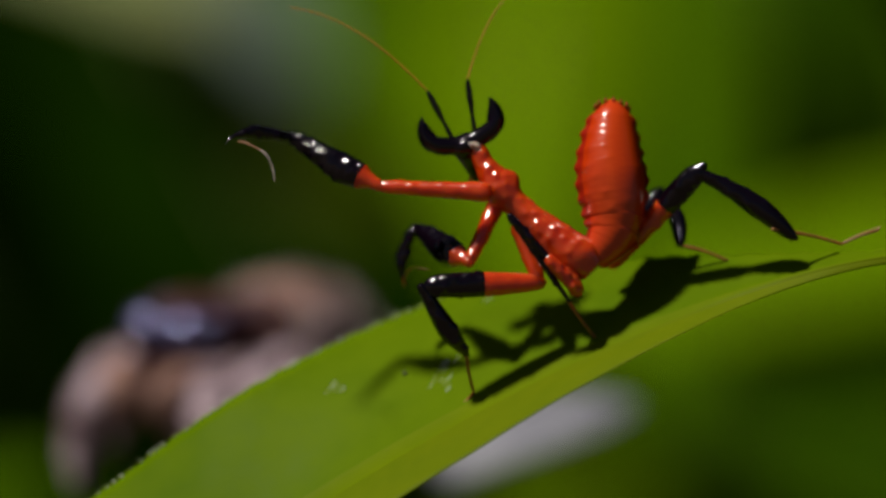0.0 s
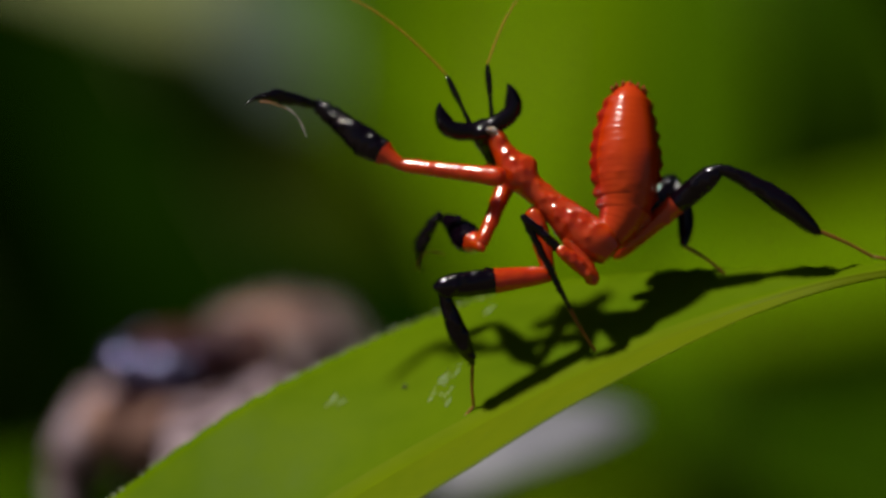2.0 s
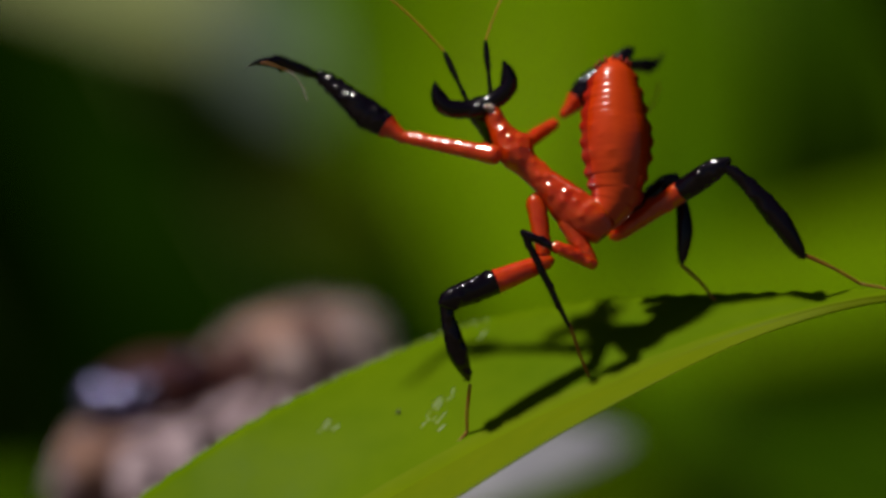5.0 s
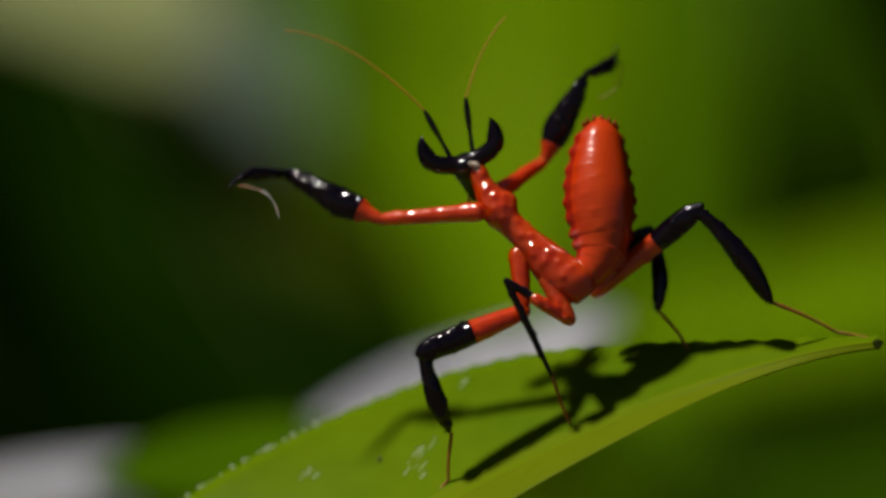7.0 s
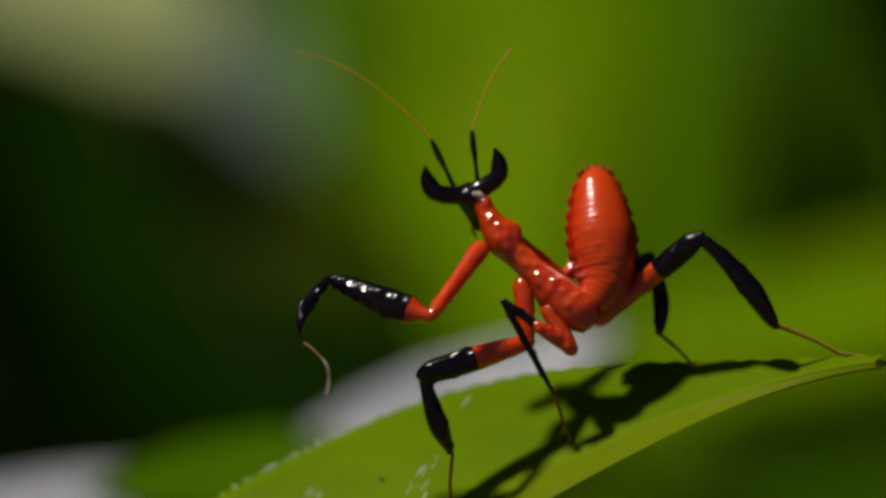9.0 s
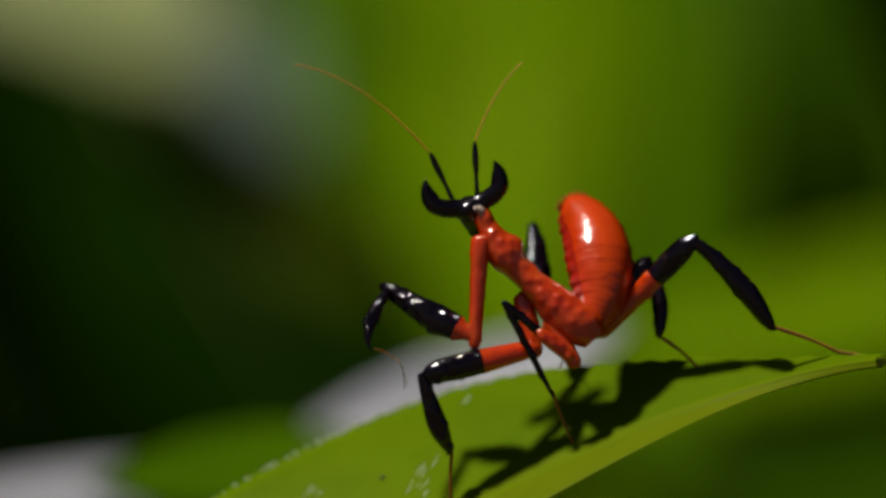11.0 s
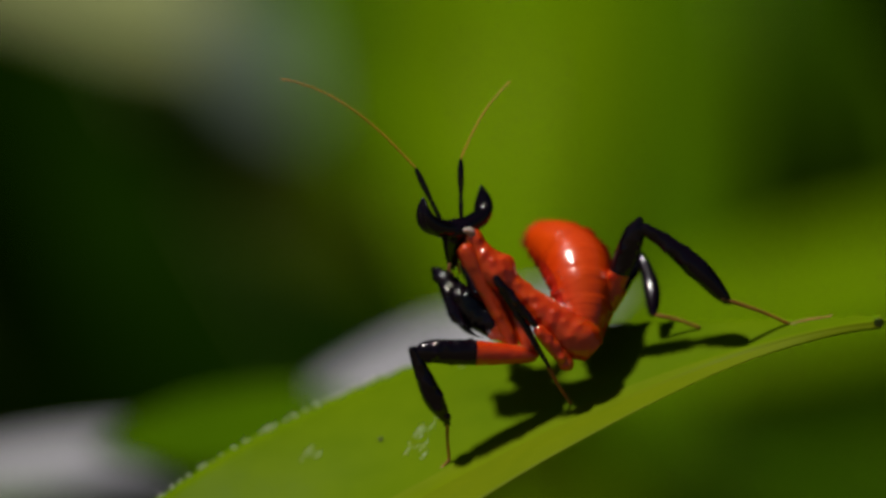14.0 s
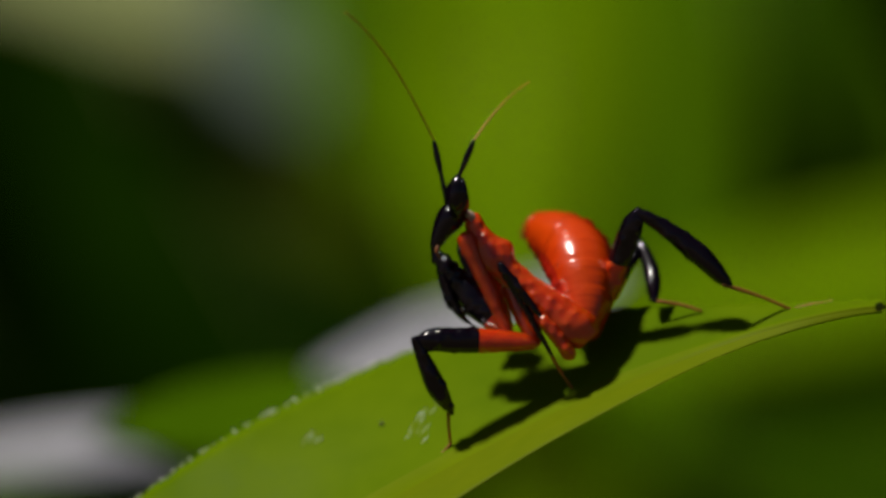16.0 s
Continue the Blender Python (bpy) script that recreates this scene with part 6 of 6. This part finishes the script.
    keyed('C_tarsus', [
        (0, -1.6188, 0.1300, -0.9555, 116.18, -66.71, -114.29), (1.5, -1.6188, 0.1300, -0.9557, 104.02, -70.27, -103.21),
        (2.5, -1.6189, 0.1300, -0.9559, 88.29, -71.31, -88.36), (3.5, -1.6189, 0.1300, -0.9558, 90.56, -71.59, -90.52),
        (6, -1.6191, 0.1300, -0.9567, 66.36, -71.34, -67.45), (6.5, -1.6191, 0.1300, -0.9570, 64.53, -70.29, -65.81),
        (7, -1.6193, 0.1300, -0.9572, 77.10, -70.62, -77.79), (7.5, -1.6192, 0.1300, -0.9575, 77.08, -70.61, -77.77),
        (8, -1.6192, 0.1300, -0.9576, 79.28, -71.02, -79.83), (9, -1.6193, 0.1300, -0.9576, 81.54, -70.84, -81.99),
        (11.5, -1.6193, 0.1300, -0.9575, 88.36, -69.79, -88.44), (12.5, -1.6193, 0.1300, -0.9574, 92.89, -69.46, -92.69),
        (13.5, -1.6192, 0.1300, -0.9570, 97.36, -67.64, -96.81), (15, -1.6193, 0.1300, -0.9565, 90.64, -67.04, -90.58),
        (16, -1.6193, 0.1300, -0.9565, 95.13, -66.98, -94.72),
    ])
    keyed('C_claw', [
        (0, -1.6188, 0.1300, -0.9555, 177.56, 45.04, 176.54), (1.5, -1.6188, 0.1300, -0.9557, 177.56, 45.04, 176.54),
        (2.5, -1.6189, 0.1300, -0.9559, 177.56, 45.04, 176.54), (3.5, -1.6189, 0.1300, -0.9558, 177.56, 45.04, 176.54),
        (6, -1.6191, 0.1300, -0.9567, 177.56, 45.04, 176.54), (6.5, -1.6191, 0.1300, -0.9570, 177.56, 45.04, 176.54),
        (7, -1.6193, 0.1300, -0.9572, 177.56, 45.04, 176.54), (7.5, -1.6192, 0.1300, -0.9575, 177.56, 45.04, 176.54),
        (8, -1.6192, 0.1300, -0.9576, 177.56, 45.04, 176.54), (9, -1.6193, 0.1300, -0.9576, 177.56, 45.04, 176.54),
        (11.5, -1.6193, 0.1300, -0.9575, 177.56, 45.04, 176.54), (12.5, -1.6193, 0.1300, -0.9574, 177.56, 45.04, 176.54),
        (13.5, -1.6192, 0.1300, -0.9570, 177.56, 45.04, 176.54), (15, -1.6193, 0.1300, -0.9565, 177.56, 45.04, 176.54),
        (16, -1.6193, 0.1300, -0.9565, 177.56, 45.04, 176.54),
    ])
    keyed('D_femur_end', [
        (0, -0.9820, -0.6000, 2.1642, 8.06, 47.28, 10.97), (1.5, -0.8334, -0.6000, 2.3111, 7.34, 41.36, 11.11),
        (2.5, -0.6855, -0.6000, 2.4487, 7.99, 39.63, 12.50), (3.5, -0.6653, -0.6000, 2.4886, 8.78, 35.74, 14.95),
        (6, -0.5384, -0.6000, 2.5910, 4.81, 20.57, 13.60), (6.5, -0.4594, -0.6000, 2.5890, 6.96, 23.73, 17.02),
        (7, -0.5990, -0.6000, 2.5580, 7.77, 30.60, 15.10), (8, -0.6680, -0.6000, 2.5747, 7.06, 33.08, 12.85),
        (9, -0.6881, -0.6000, 2.5457, 7.44, 34.46, 13.05), (11.5, -0.6781, -0.6000, 2.4767, 7.82, 41.27, 11.81),
        (12.5, -0.7177, -0.6000, 2.4281, 8.56, 48.46, 11.41), (13.5, -0.7967, -0.6000, 2.2923, 7.56, 49.46, 9.95),
        (15, -0.7772, -0.6000, 2.2067, 6.74, 50.34, 8.76), (16, -0.7475, -0.6000, 2.2068, 7.13, 51.58, 9.12),
    ])
    keyed('D_coxa', [
        (0, -0.1534, -0.1000, 1.6000, -28.12, 60.44, -31.56), (1.5, 0.0463, -0.1000, 1.9184, -27.31, 59.34, -30.95),
        (2.5, 0.1158, -0.1000, 2.1374, -25.68, 57.30, -29.72), (3.5, 0.0163, -0.1000, 2.3972, -23.84, 56.95, -27.78),
        (6, 0.2547, -0.1000, 2.9319, -22.58, 58.71, -25.92), (6.5, 0.2745, -0.1000, 2.9506, -31.10, 65.09, -33.61),
        (7, 0.1341, -0.1000, 2.6203, -26.00, 59.18, -29.57), (8, 0.1143, -0.1000, 2.5084, -22.77, 56.78, -26.63),
        (9, 0.1241, -0.1000, 2.4290, -25.89, 58.46, -29.64), (11.5, 0.1441, -0.1000, 2.0398, -25.32, 55.32, -29.89),
        (12.5, 0.0443, -0.1000, 1.7210, -25.00, 53.95, -29.96), (13.5, 0.0244, -0.1000, 1.5032, -25.27, 55.21, -29.87),
        (15, 0.0642, -0.1000, 1.3657, -23.64, 55.71, -27.89), (16, 0.0542, -0.1000, 1.3458, -23.63, 55.70, -27.89),
    ])
    keyed('D_femur', [
        (0, 0.2061, -0.3500, 0.8543, 168.91, -46.74, -164.89), (1.5, 0.4149, -0.3500, 1.1912, 170.19, -40.86, -165.14),
        (2.5, 0.5040, -0.3500, 1.4392, 169.69, -39.10, -163.84), (3.5, 0.4347, -0.3500, 1.6680, 169.22, -35.17, -161.60),
        (6, 0.7019, -0.3500, 2.1111, 174.13, -20.26, -163.37), (6.5, 0.6024, -0.3500, 2.0998, 171.82, -23.30, -159.91),
        (7, 0.5221, -0.3500, 1.8703, 170.58, -30.13, -161.63), (8, 0.5522, -0.3500, 1.7589, 171.11, -32.65, -163.78),
        (9, 0.5122, -0.3500, 1.6997, 170.64, -34.01, -163.52), (11.5, 0.5322, -0.3500, 1.3917, 169.72, -40.77, -164.44),
        (12.5, 0.4328, -0.3500, 1.1040, 168.29, -47.91, -164.36), (13.5, 0.4130, -0.3500, 0.8574, 169.16, -48.95, -165.72),
        (15, 0.4824, -0.3500, 0.6707, 169.87, -49.87, -166.82), (16, 0.4724, -0.3500, 0.6509, 169.34, -51.08, -166.36),
    ])
    keyed('D_tibia', [
        (0, -0.9820, -0.6000, 2.1642, 13.70, 53.82, 16.96), (1.5, -0.8334, -0.6000, 2.3111, 18.99, 59.16, 22.01),
        (2.5, -0.6855, -0.6000, 2.4487, 21.57, 61.48, 24.42), (3.5, -0.6653, -0.6000, 2.4886, 19.02, 61.70, 21.58),
        (6, -0.5384, -0.6000, 2.5910, 15.38, 64.13, 17.15), (6.5, -0.4594, -0.6000, 2.5890, 16.69, 65.94, 18.32),
        (7, -0.5990, -0.6000, 2.5580, 15.09, 63.32, 16.92), (8, -0.6680, -0.6000, 2.5747, 15.85, 60.94, 18.11),
        (9, -0.6881, -0.6000, 2.5457, 13.84, 60.35, 15.93), (11.5, -0.6781, -0.6000, 2.4767, 15.89, 61.53, 18.07),
        (12.5, -0.7177, -0.6000, 2.4281, 18.49, 61.66, 20.93), (13.5, -0.7967, -0.6000, 2.2923, 15.48, 58.69, 18.08),
        (15, -0.7772, -0.6000, 2.2067, 15.33, 57.34, 18.16), (16, -0.7475, -0.6000, 2.2068, 16.24, 58.67, 18.96),
    ])
    keyed('D_tarsus', [
        (0, 0.5540, 0.0900, -0.0024, 155.80, -49.86, -149.35), (1.5, 0.5540, 0.0900, -0.0026, 158.72, -52.82, -153.78),
        (2.5, 0.5539, 0.0900, -0.0027, 155.49, -59.49, -151.95), (3.5, 0.5540, 0.0900, -0.0027, 150.38, -60.86, -146.75),
        (6, 0.5538, 0.0900, -0.0035, 132.65, -63.13, -129.17), (6.5, 0.5537, 0.0900, -0.0038, 129.88, -62.59, -126.31),
        (7, 0.5536, 0.0900, -0.0040, 137.36, -61.32, -133.41), (8, 0.5536, 0.0900, -0.0044, 143.85, -64.34, -140.82),
        (9, 0.5536, 0.0900, -0.0043, 138.93, -63.16, -135.49), (11.5, 0.5536, 0.0900, -0.0042, 144.62, -59.49, -140.34),
        (12.5, 0.5536, 0.0900, -0.0041, 152.77, -56.80, -148.28), (13.5, 0.5536, 0.0900, -0.0037, 150.26, -53.19, -144.34),
        (15, 0.5536, 0.0900, -0.0033, 147.04, -52.95, -140.73), (16, 0.5536, 0.0900, -0.0033, 147.96, -51.61, -141.22),
    ])
    keyed('E_femur', [
        (0, 0.9037, 0.6612, 1.3730, 21.17, -43.94, -29.29), (0.5, 0.9220, 0.6624, 1.4705, 19.72, -42.32, -28.15),
        (1, 0.9397, 0.6634, 1.5674, 18.38, -40.74, -27.10), (1.5, 0.9575, 0.6644, 1.6644, 17.17, -39.22, -26.16),
        (2, 0.9938, 0.6653, 1.7822, 16.03, -37.58, -25.34), (2.5, 1.0296, 0.6661, 1.8997, 14.96, -35.97, -24.57),
        (3.5, 0.9131, 0.6667, 2.2046, 12.06, -30.42, -22.95), (6, 1.1738, 0.6653, 2.6476, 13.31, -32.32, -23.96),
        (6.5, 1.1729, 0.6651, 2.6478, 13.91, -33.47, -24.29), (7, 1.0794, 0.6637, 2.4209, 15.98, -36.91, -25.60),
        (7.5, 1.0799, 0.6640, 2.3734, 15.88, -36.95, -25.44), (8, 1.0800, 0.6640, 2.3268, 15.73, -36.75, -25.34),
        (9, 1.0688, 0.6641, 2.2475, 16.08, -37.43, -25.50), (11.5, 1.1031, 0.6634, 1.8630, 19.84, -43.29, -27.88),
        (12, 1.0406, 0.6639, 1.6778, 20.56, -44.64, -28.21), (12.5, 0.9707, 0.6620, 1.5034, 27.03, -51.60, -33.20),
        (13, 0.9590, 0.6607, 1.3679, 35.62, -58.12, -40.28), (13.5, 0.9534, 0.6601, 1.2268, 40.51, -60.76, -44.51),
        (15, 0.9391, 0.6605, 1.0289, 43.52, -62.36, -47.10), (16, 0.9287, 0.6608, 1.0086, 43.66, -62.53, -47.20),
    ])
    keyed('E_tibia', [
        (0, 2.3088, -0.1500, 2.9267, -0.59, 33.40, -1.06), (0.5, 2.4087, -0.1500, 3.0065, -0.64, 34.75, -1.09),
        (1, 2.5083, -0.1500, 3.0859, -0.72, 33.26, -1.28), (1.5, 2.6080, -0.1500, 3.1651, -0.71, 31.22, -1.35),
        (2, 2.7177, -0.1500, 3.2499, -0.74, 33.07, -1.32), (2.5, 2.8272, -0.1500, 3.3342, -0.90, 36.09, -1.50),
        (3.5, 2.8573, -0.1500, 3.4441, -1.11, 41.34, -1.67), (6, 2.9960, -0.1500, 3.9094, -1.68, 53.36, -2.07),
        (6.5, 2.9660, -0.1500, 3.9481, -1.76, 54.06, -2.17), (7, 2.7559, -0.1500, 3.8177, -1.64, 51.04, -2.09),
        (7.5, 2.7763, -0.1500, 3.7868, -1.55, 50.50, -2.00), (8, 2.7861, -0.1500, 3.7363, -1.43, 50.21, -1.85),
        (9, 2.7659, -0.1500, 3.6867, -1.42, 49.39, -1.86), (11.5, 2.6363, -0.1500, 3.4974, -1.24, 46.01, -1.71),
        (12, 2.5664, -0.1500, 3.3879, -1.15, 43.42, -1.65), (12.5, 2.2074, -0.1500, 3.3682, -1.00, 41.16, -1.51),
        (13, 1.9081, -0.1500, 3.3688, -1.06, 38.62, -1.69), (13.5, 1.7685, -0.1500, 3.2701, -1.22, 40.85, -1.86),
        (15, 1.6886, -0.1500, 3.1322, -1.15, 38.28, -1.84), (16, 1.6787, -0.1500, 3.1323, -1.14, 38.44, -1.83),
    ])
    keyed('E_tarsus', [
        (0, 4.9141, 0.1200, 1.6802, 176.49, -10.81, -161.59), (0.5, 5.1096, 0.1200, 1.6852, 176.77, -11.49, -163.90),
        (1, 5.3049, 0.1200, 1.6901, 175.90, -14.82, -164.09), (1.5, 5.4653, 0.1200, 1.7200, 174.82, -18.85, -164.06),
        (2, 5.4753, 0.1200, 1.6900, 173.52, -22.60, -163.26), (2.5, 5.4852, 0.1200, 1.6598, 172.46, -23.97, -161.66),
        (3.5, 5.4395, 0.1200, 1.6598, 173.41, -21.31, -162.07), (6, 5.3246, 0.1200, 1.6588, 172.37, -27.73, -163.72),
        (6.5, 5.2945, 0.1200, 1.6485, 172.33, -28.30, -163.94), (7, 5.2911, 0.1200, 1.6549, 174.29, -23.12, -165.54),
        (7.5, 5.2879, 0.1200, 1.6613, 174.11, -23.21, -165.15), (8, 5.2844, 0.1200, 1.6679, 174.32, -22.44, -165.23),
        (9, 5.2743, 0.1200, 1.6379, 174.21, -22.36, -164.89), (11.5, 5.2643, 0.1200, 1.6279, 175.40, -18.17, -165.39),
        (12, 5.2142, 0.1200, 1.6180, 175.38, -17.12, -164.51), (12.5, 4.6631, 0.1200, 1.6281, 172.12, -22.73, -160.10),
        (13, 4.6130, 0.1200, 1.5681, 172.96, -23.82, -162.83), (13.5, 4.4427, 0.1200, 1.4382, 173.50, -21.42, -162.49),
        (15, 4.4327, 0.1200, 1.4287, 174.26, -18.41, -162.17), (16, 4.4227, 0.1200, 1.4187, 174.24, -18.73, -162.39),
    ])
    keyed('E_claw', [
        (0, 4.9141, 0.1200, 1.6802, -0.77, -21.71, 2.07), (0.5, 5.1096, 0.1200, 1.6852, -0.37, -10.78, 1.98),
        (1, 5.3049, 0.1200, 1.6901, -0.00, 0.00, 1.90), (1.5, 5.4653, 0.1200, 1.7200, 0.44, 12.24, 2.07),
        (2, 5.4753, 0.1200, 1.6900, 0.40, 11.73, 1.98), (2.5, 5.4852, 0.1200, 1.6598, 0.37, 11.26, 1.90),
        (3.5, 5.4395, 0.1200, 1.6598, 0.38, 12.00, 1.82), (6, 5.3246, 0.1200, 1.6588, 0.38, 13.60, 1.63),
        (6.5, 5.2945, 0.1200, 1.6485, 0.36, 12.82, 1.63), (7, 5.2911, 0.1200, 1.6549, 0.36, 12.57, 1.63),
        (7.5, 5.2879, 0.1200, 1.6613, 0.35, 12.31, 1.63), (8, 5.2844, 0.1200, 1.6679, 0.34, 12.05, 1.63),
        (9, 5.2743, 0.1200, 1.6379, 0.34, 12.05, 1.63), (11.5, 5.2643, 0.1200, 1.6279, 0.34, 12.05, 1.63),
        (12, 5.2142, 0.1200, 1.6180, 0.23, 8.10, 1.63), (12.5, 4.6631, 0.1200, 1.6281, -0.37, -10.26, 2.08),
        (13, 4.6130, 0.1200, 1.5681, -0.27, -8.71, 1.76), (13.5, 4.4427, 0.1200, 1.4382, -0.29, -10.82, 1.57),
        (15, 4.4327, 0.1200, 1.4287, -0.26, -9.43, 1.59), (16, 4.4227, 0.1200, 1.4187, -0.28, -10.20, 1.59),
    ])
    keyed('F_femur', [
        (0, 1.1643, 0.9649, 1.6200, -40.37, -45.29, 49.65), (1.5, 1.2011, 0.9489, 1.9211, -32.78, -47.76, 40.74),
        (2.5, 1.2764, 0.9521, 2.1500, -23.83, -48.51, 30.39), (3.5, 1.0136, 0.9255, 2.3518, -9.12, -44.68, 12.86),
        (6, 1.1480, 1.0075, 2.6522, 8.33, -42.32, -12.25), (6.5, 1.1591, 1.0139, 2.6504, 9.12, -43.42, -13.13),
        (7, 1.0791, 0.9354, 2.4012, -2.59, -49.26, 3.46), (8, 1.1215, 0.8920, 2.3411, -12.09, -47.29, 16.24),
        (9, 1.1270, 0.8972, 2.2492, -12.65, -51.11, 16.09), (11.5, 1.2895, 0.4710, 2.1704, -43.17, -45.49, 52.24),
        (12.5, 1.2406, 0.5604, 1.9525, -49.72, -45.25, 58.33), (13.5, 1.2435, 0.6712, 1.8055, -48.09, -44.03, 57.40),
        (15, 1.2503, 0.7112, 1.6775, -50.43, -45.83, 58.74), (16, 1.2443, 0.7177, 1.6702, -50.63, -46.26, 58.74),
    ])
    keyed('F_tibia', [
        (0, 1.8111, 1.7264, 2.6291, -65.35, 40.91, -75.53), (1.5, 1.9243, 1.5718, 2.9724, -71.59, 50.64, -76.66),
        (2.5, 2.0879, 1.4281, 3.2137, -82.01, 57.98, -84.35), (3.5, 1.9980, 1.1502, 3.3502, -69.99, 69.04, -71.60),
        (6, 2.1741, 0.7848, 3.6082, -57.79, 83.93, -57.90), (6.5, 2.1635, 0.7796, 3.6265, -59.49, 84.07, -59.58),
        (7, 2.0041, 0.9914, 3.4771, -69.60, 74.01, -70.71), (8, 2.0462, 1.1613, 3.3845, -80.05, 67.82, -81.66),
        (9, 1.9835, 1.1443, 3.3545, -73.14, 67.97, -75.11), (11.5, 1.8991, 1.2580, 3.1830, -69.15, 63.30, -72.15),
        (12.5, 1.7654, 1.4113, 2.9609, -65.24, 55.35, -70.91), (13.5, 1.7935, 1.5313, 2.7924, -69.31, 50.89, -75.67),
        (15, 1.7638, 1.5571, 2.6960, -65.89, 49.16, -73.37), (16, 1.7536, 1.5569, 2.6962, -66.06, 49.29, -73.38),
    ])
    keyed('F_tarsus', [
        (0, 2.9021, 0.6250, 1.3981, -179.85, -17.23, 179.58), (1.5, 2.8819, 0.6250, 1.3873, -179.26, -29.77, 178.58),
        (2.5, 2.8413, 0.6250, 1.4174, -179.68, -37.32, 179.55), (3.5, 2.8213, 0.6250, 1.3973, -179.21, -39.82, 178.83),
        (6, 2.8105, 0.6250, 1.3848, -178.47, -49.98, 178.08), (6.5, 2.7801, 0.6250, 1.3841, -178.84, -51.16, 178.58),
        (7, 2.6687, 0.6250, 1.3736, 177.98, -51.22, -177.31), (8, 2.7395, 0.6250, 1.4130, 178.42, -43.42, -177.60),
        (9, 2.7394, 0.6250, 1.3828, 178.42, -43.41, -177.61), (11.5, 2.8000, 0.6250, 1.3627, 179.63, -34.66, -179.29),
        (12.5, 2.8102, 0.6250, 1.3833, 179.49, -24.37, -178.71), (13.5, 2.8304, 0.6250, 1.3742, 179.84, -17.76, -179.42),
        (15, 2.8707, 0.6250, 1.3956, 179.93, -11.53, -179.64), (16, 2.8606, 0.6250, 1.3956, 179.97, -11.37, -179.80),
    ])
    keyed('antenna_L', [
        (0, -2.0393, 0.3500, 3.6519, 180.00, -62.21, -180.00), (1.5, -1.8181, 0.3500, 4.0528, 180.00, -63.13, 180.00),
        (2.5, -1.6777, 0.3500, 4.2733, 180.00, -64.98, -180.00), (3.5, -1.7276, 0.3500, 4.6155, 180.00, -64.08, 180.00),
        (6, -1.5382, 0.3500, 5.1229, 180.00, -65.67, 180.00), (6.5, -1.4779, 0.3500, 5.1211, 180.00, -64.94, 180.00),
        (7, -1.6298, 0.3500, 4.8685, 180.00, -60.88, 180.00), (7.5, -1.6088, 0.3500, 4.8366, 180.00, -61.50, 180.00),
        (8, -1.5992, 0.3500, 4.7250, 180.00, -64.38, 180.00), (9, -1.5895, 0.3500, 4.6753, 180.00, -64.08, 180.00),
        (11.5, -1.6217, -0.0500, 4.2416, 180.00, -64.08, 180.00), (12.5, -1.6517, -0.0500, 3.8723, 180.00, -61.93, 180.00),
        (13.5, -1.8216, -0.0500, 3.5538, 180.00, -63.43, 180.00), (15, -1.8617, -0.0500, 3.3355, 180.00, -65.22, 180.00),
        (15.5, -1.8716, -0.0500, 3.3355, 180.00, -65.22, -180.00), (15.8, -1.8317, -0.0500, 3.4455, -147.00, -73.30, 180.00),
        (16, -1.7317, -0.0500, 3.5753, -125.00, -77.91, -180.00),
    ])
    keyed('antenna_R', [
        (0, -1.6068, 0.3500, 3.7526, 180.00, -82.17, 180.00), (1.5, -1.3956, 0.3500, 4.1534, 180.00, -83.05, 180.00),
        (2.5, -1.2451, 0.3500, 4.3738, 180.00, -86.51, 180.00), (3.5, -1.2750, 0.3500, 4.7162, 180.00, -85.71, 180.00),
        (6, -1.0754, 0.3500, 5.2335, 180.00, -84.43, 180.00), (6.5, -1.0153, 0.3500, 5.2317, 180.00, -87.17, -180.00),
        (7, -1.1972, 0.3500, 4.9690, 180.00, -82.87, -180.00), (7.5, -1.1864, 0.3500, 4.9372, 180.00, -84.45, -180.00),
        (8, -1.1466, 0.3500, 4.7954, 180.00, -83.37, -180.00), (9, -1.1369, 0.3500, 4.7457, 180.00, -83.29, 180.00),
        (11.5, -1.1622, -0.0500, 4.3415, 180.00, -87.90, 180.00), (12.5, -1.1922, -0.0500, 3.9722, 180.00, -86.71, 180.00),
        (13.5, -1.3619, -0.0500, 3.6337, 0.00, -90.00, -0.00), (15, -1.4320, -0.0500, 3.3655, 180.00, -88.03, 180.00),
        (15.5, -1.4420, -0.0500, 3.3655, 180.00, -88.03, 180.00), (15.8, -1.4720, -0.0500, 3.4754, 24.00, -82.87, 0.00),
        (16, -1.5319, -0.0500, 3.6153, 40.00, -67.62, 0.00),
    ])
# << mantis rows

def motions():
    for ob in (near_leaf, mantis):
        walk(ob, [(t, pose(BASE.x + x * MM, BASE.y, BASE.z + z * MM)) for t, x, z in JOLT])
    mantis_motions()
    spider_motions()
    spray_motions()


motions()
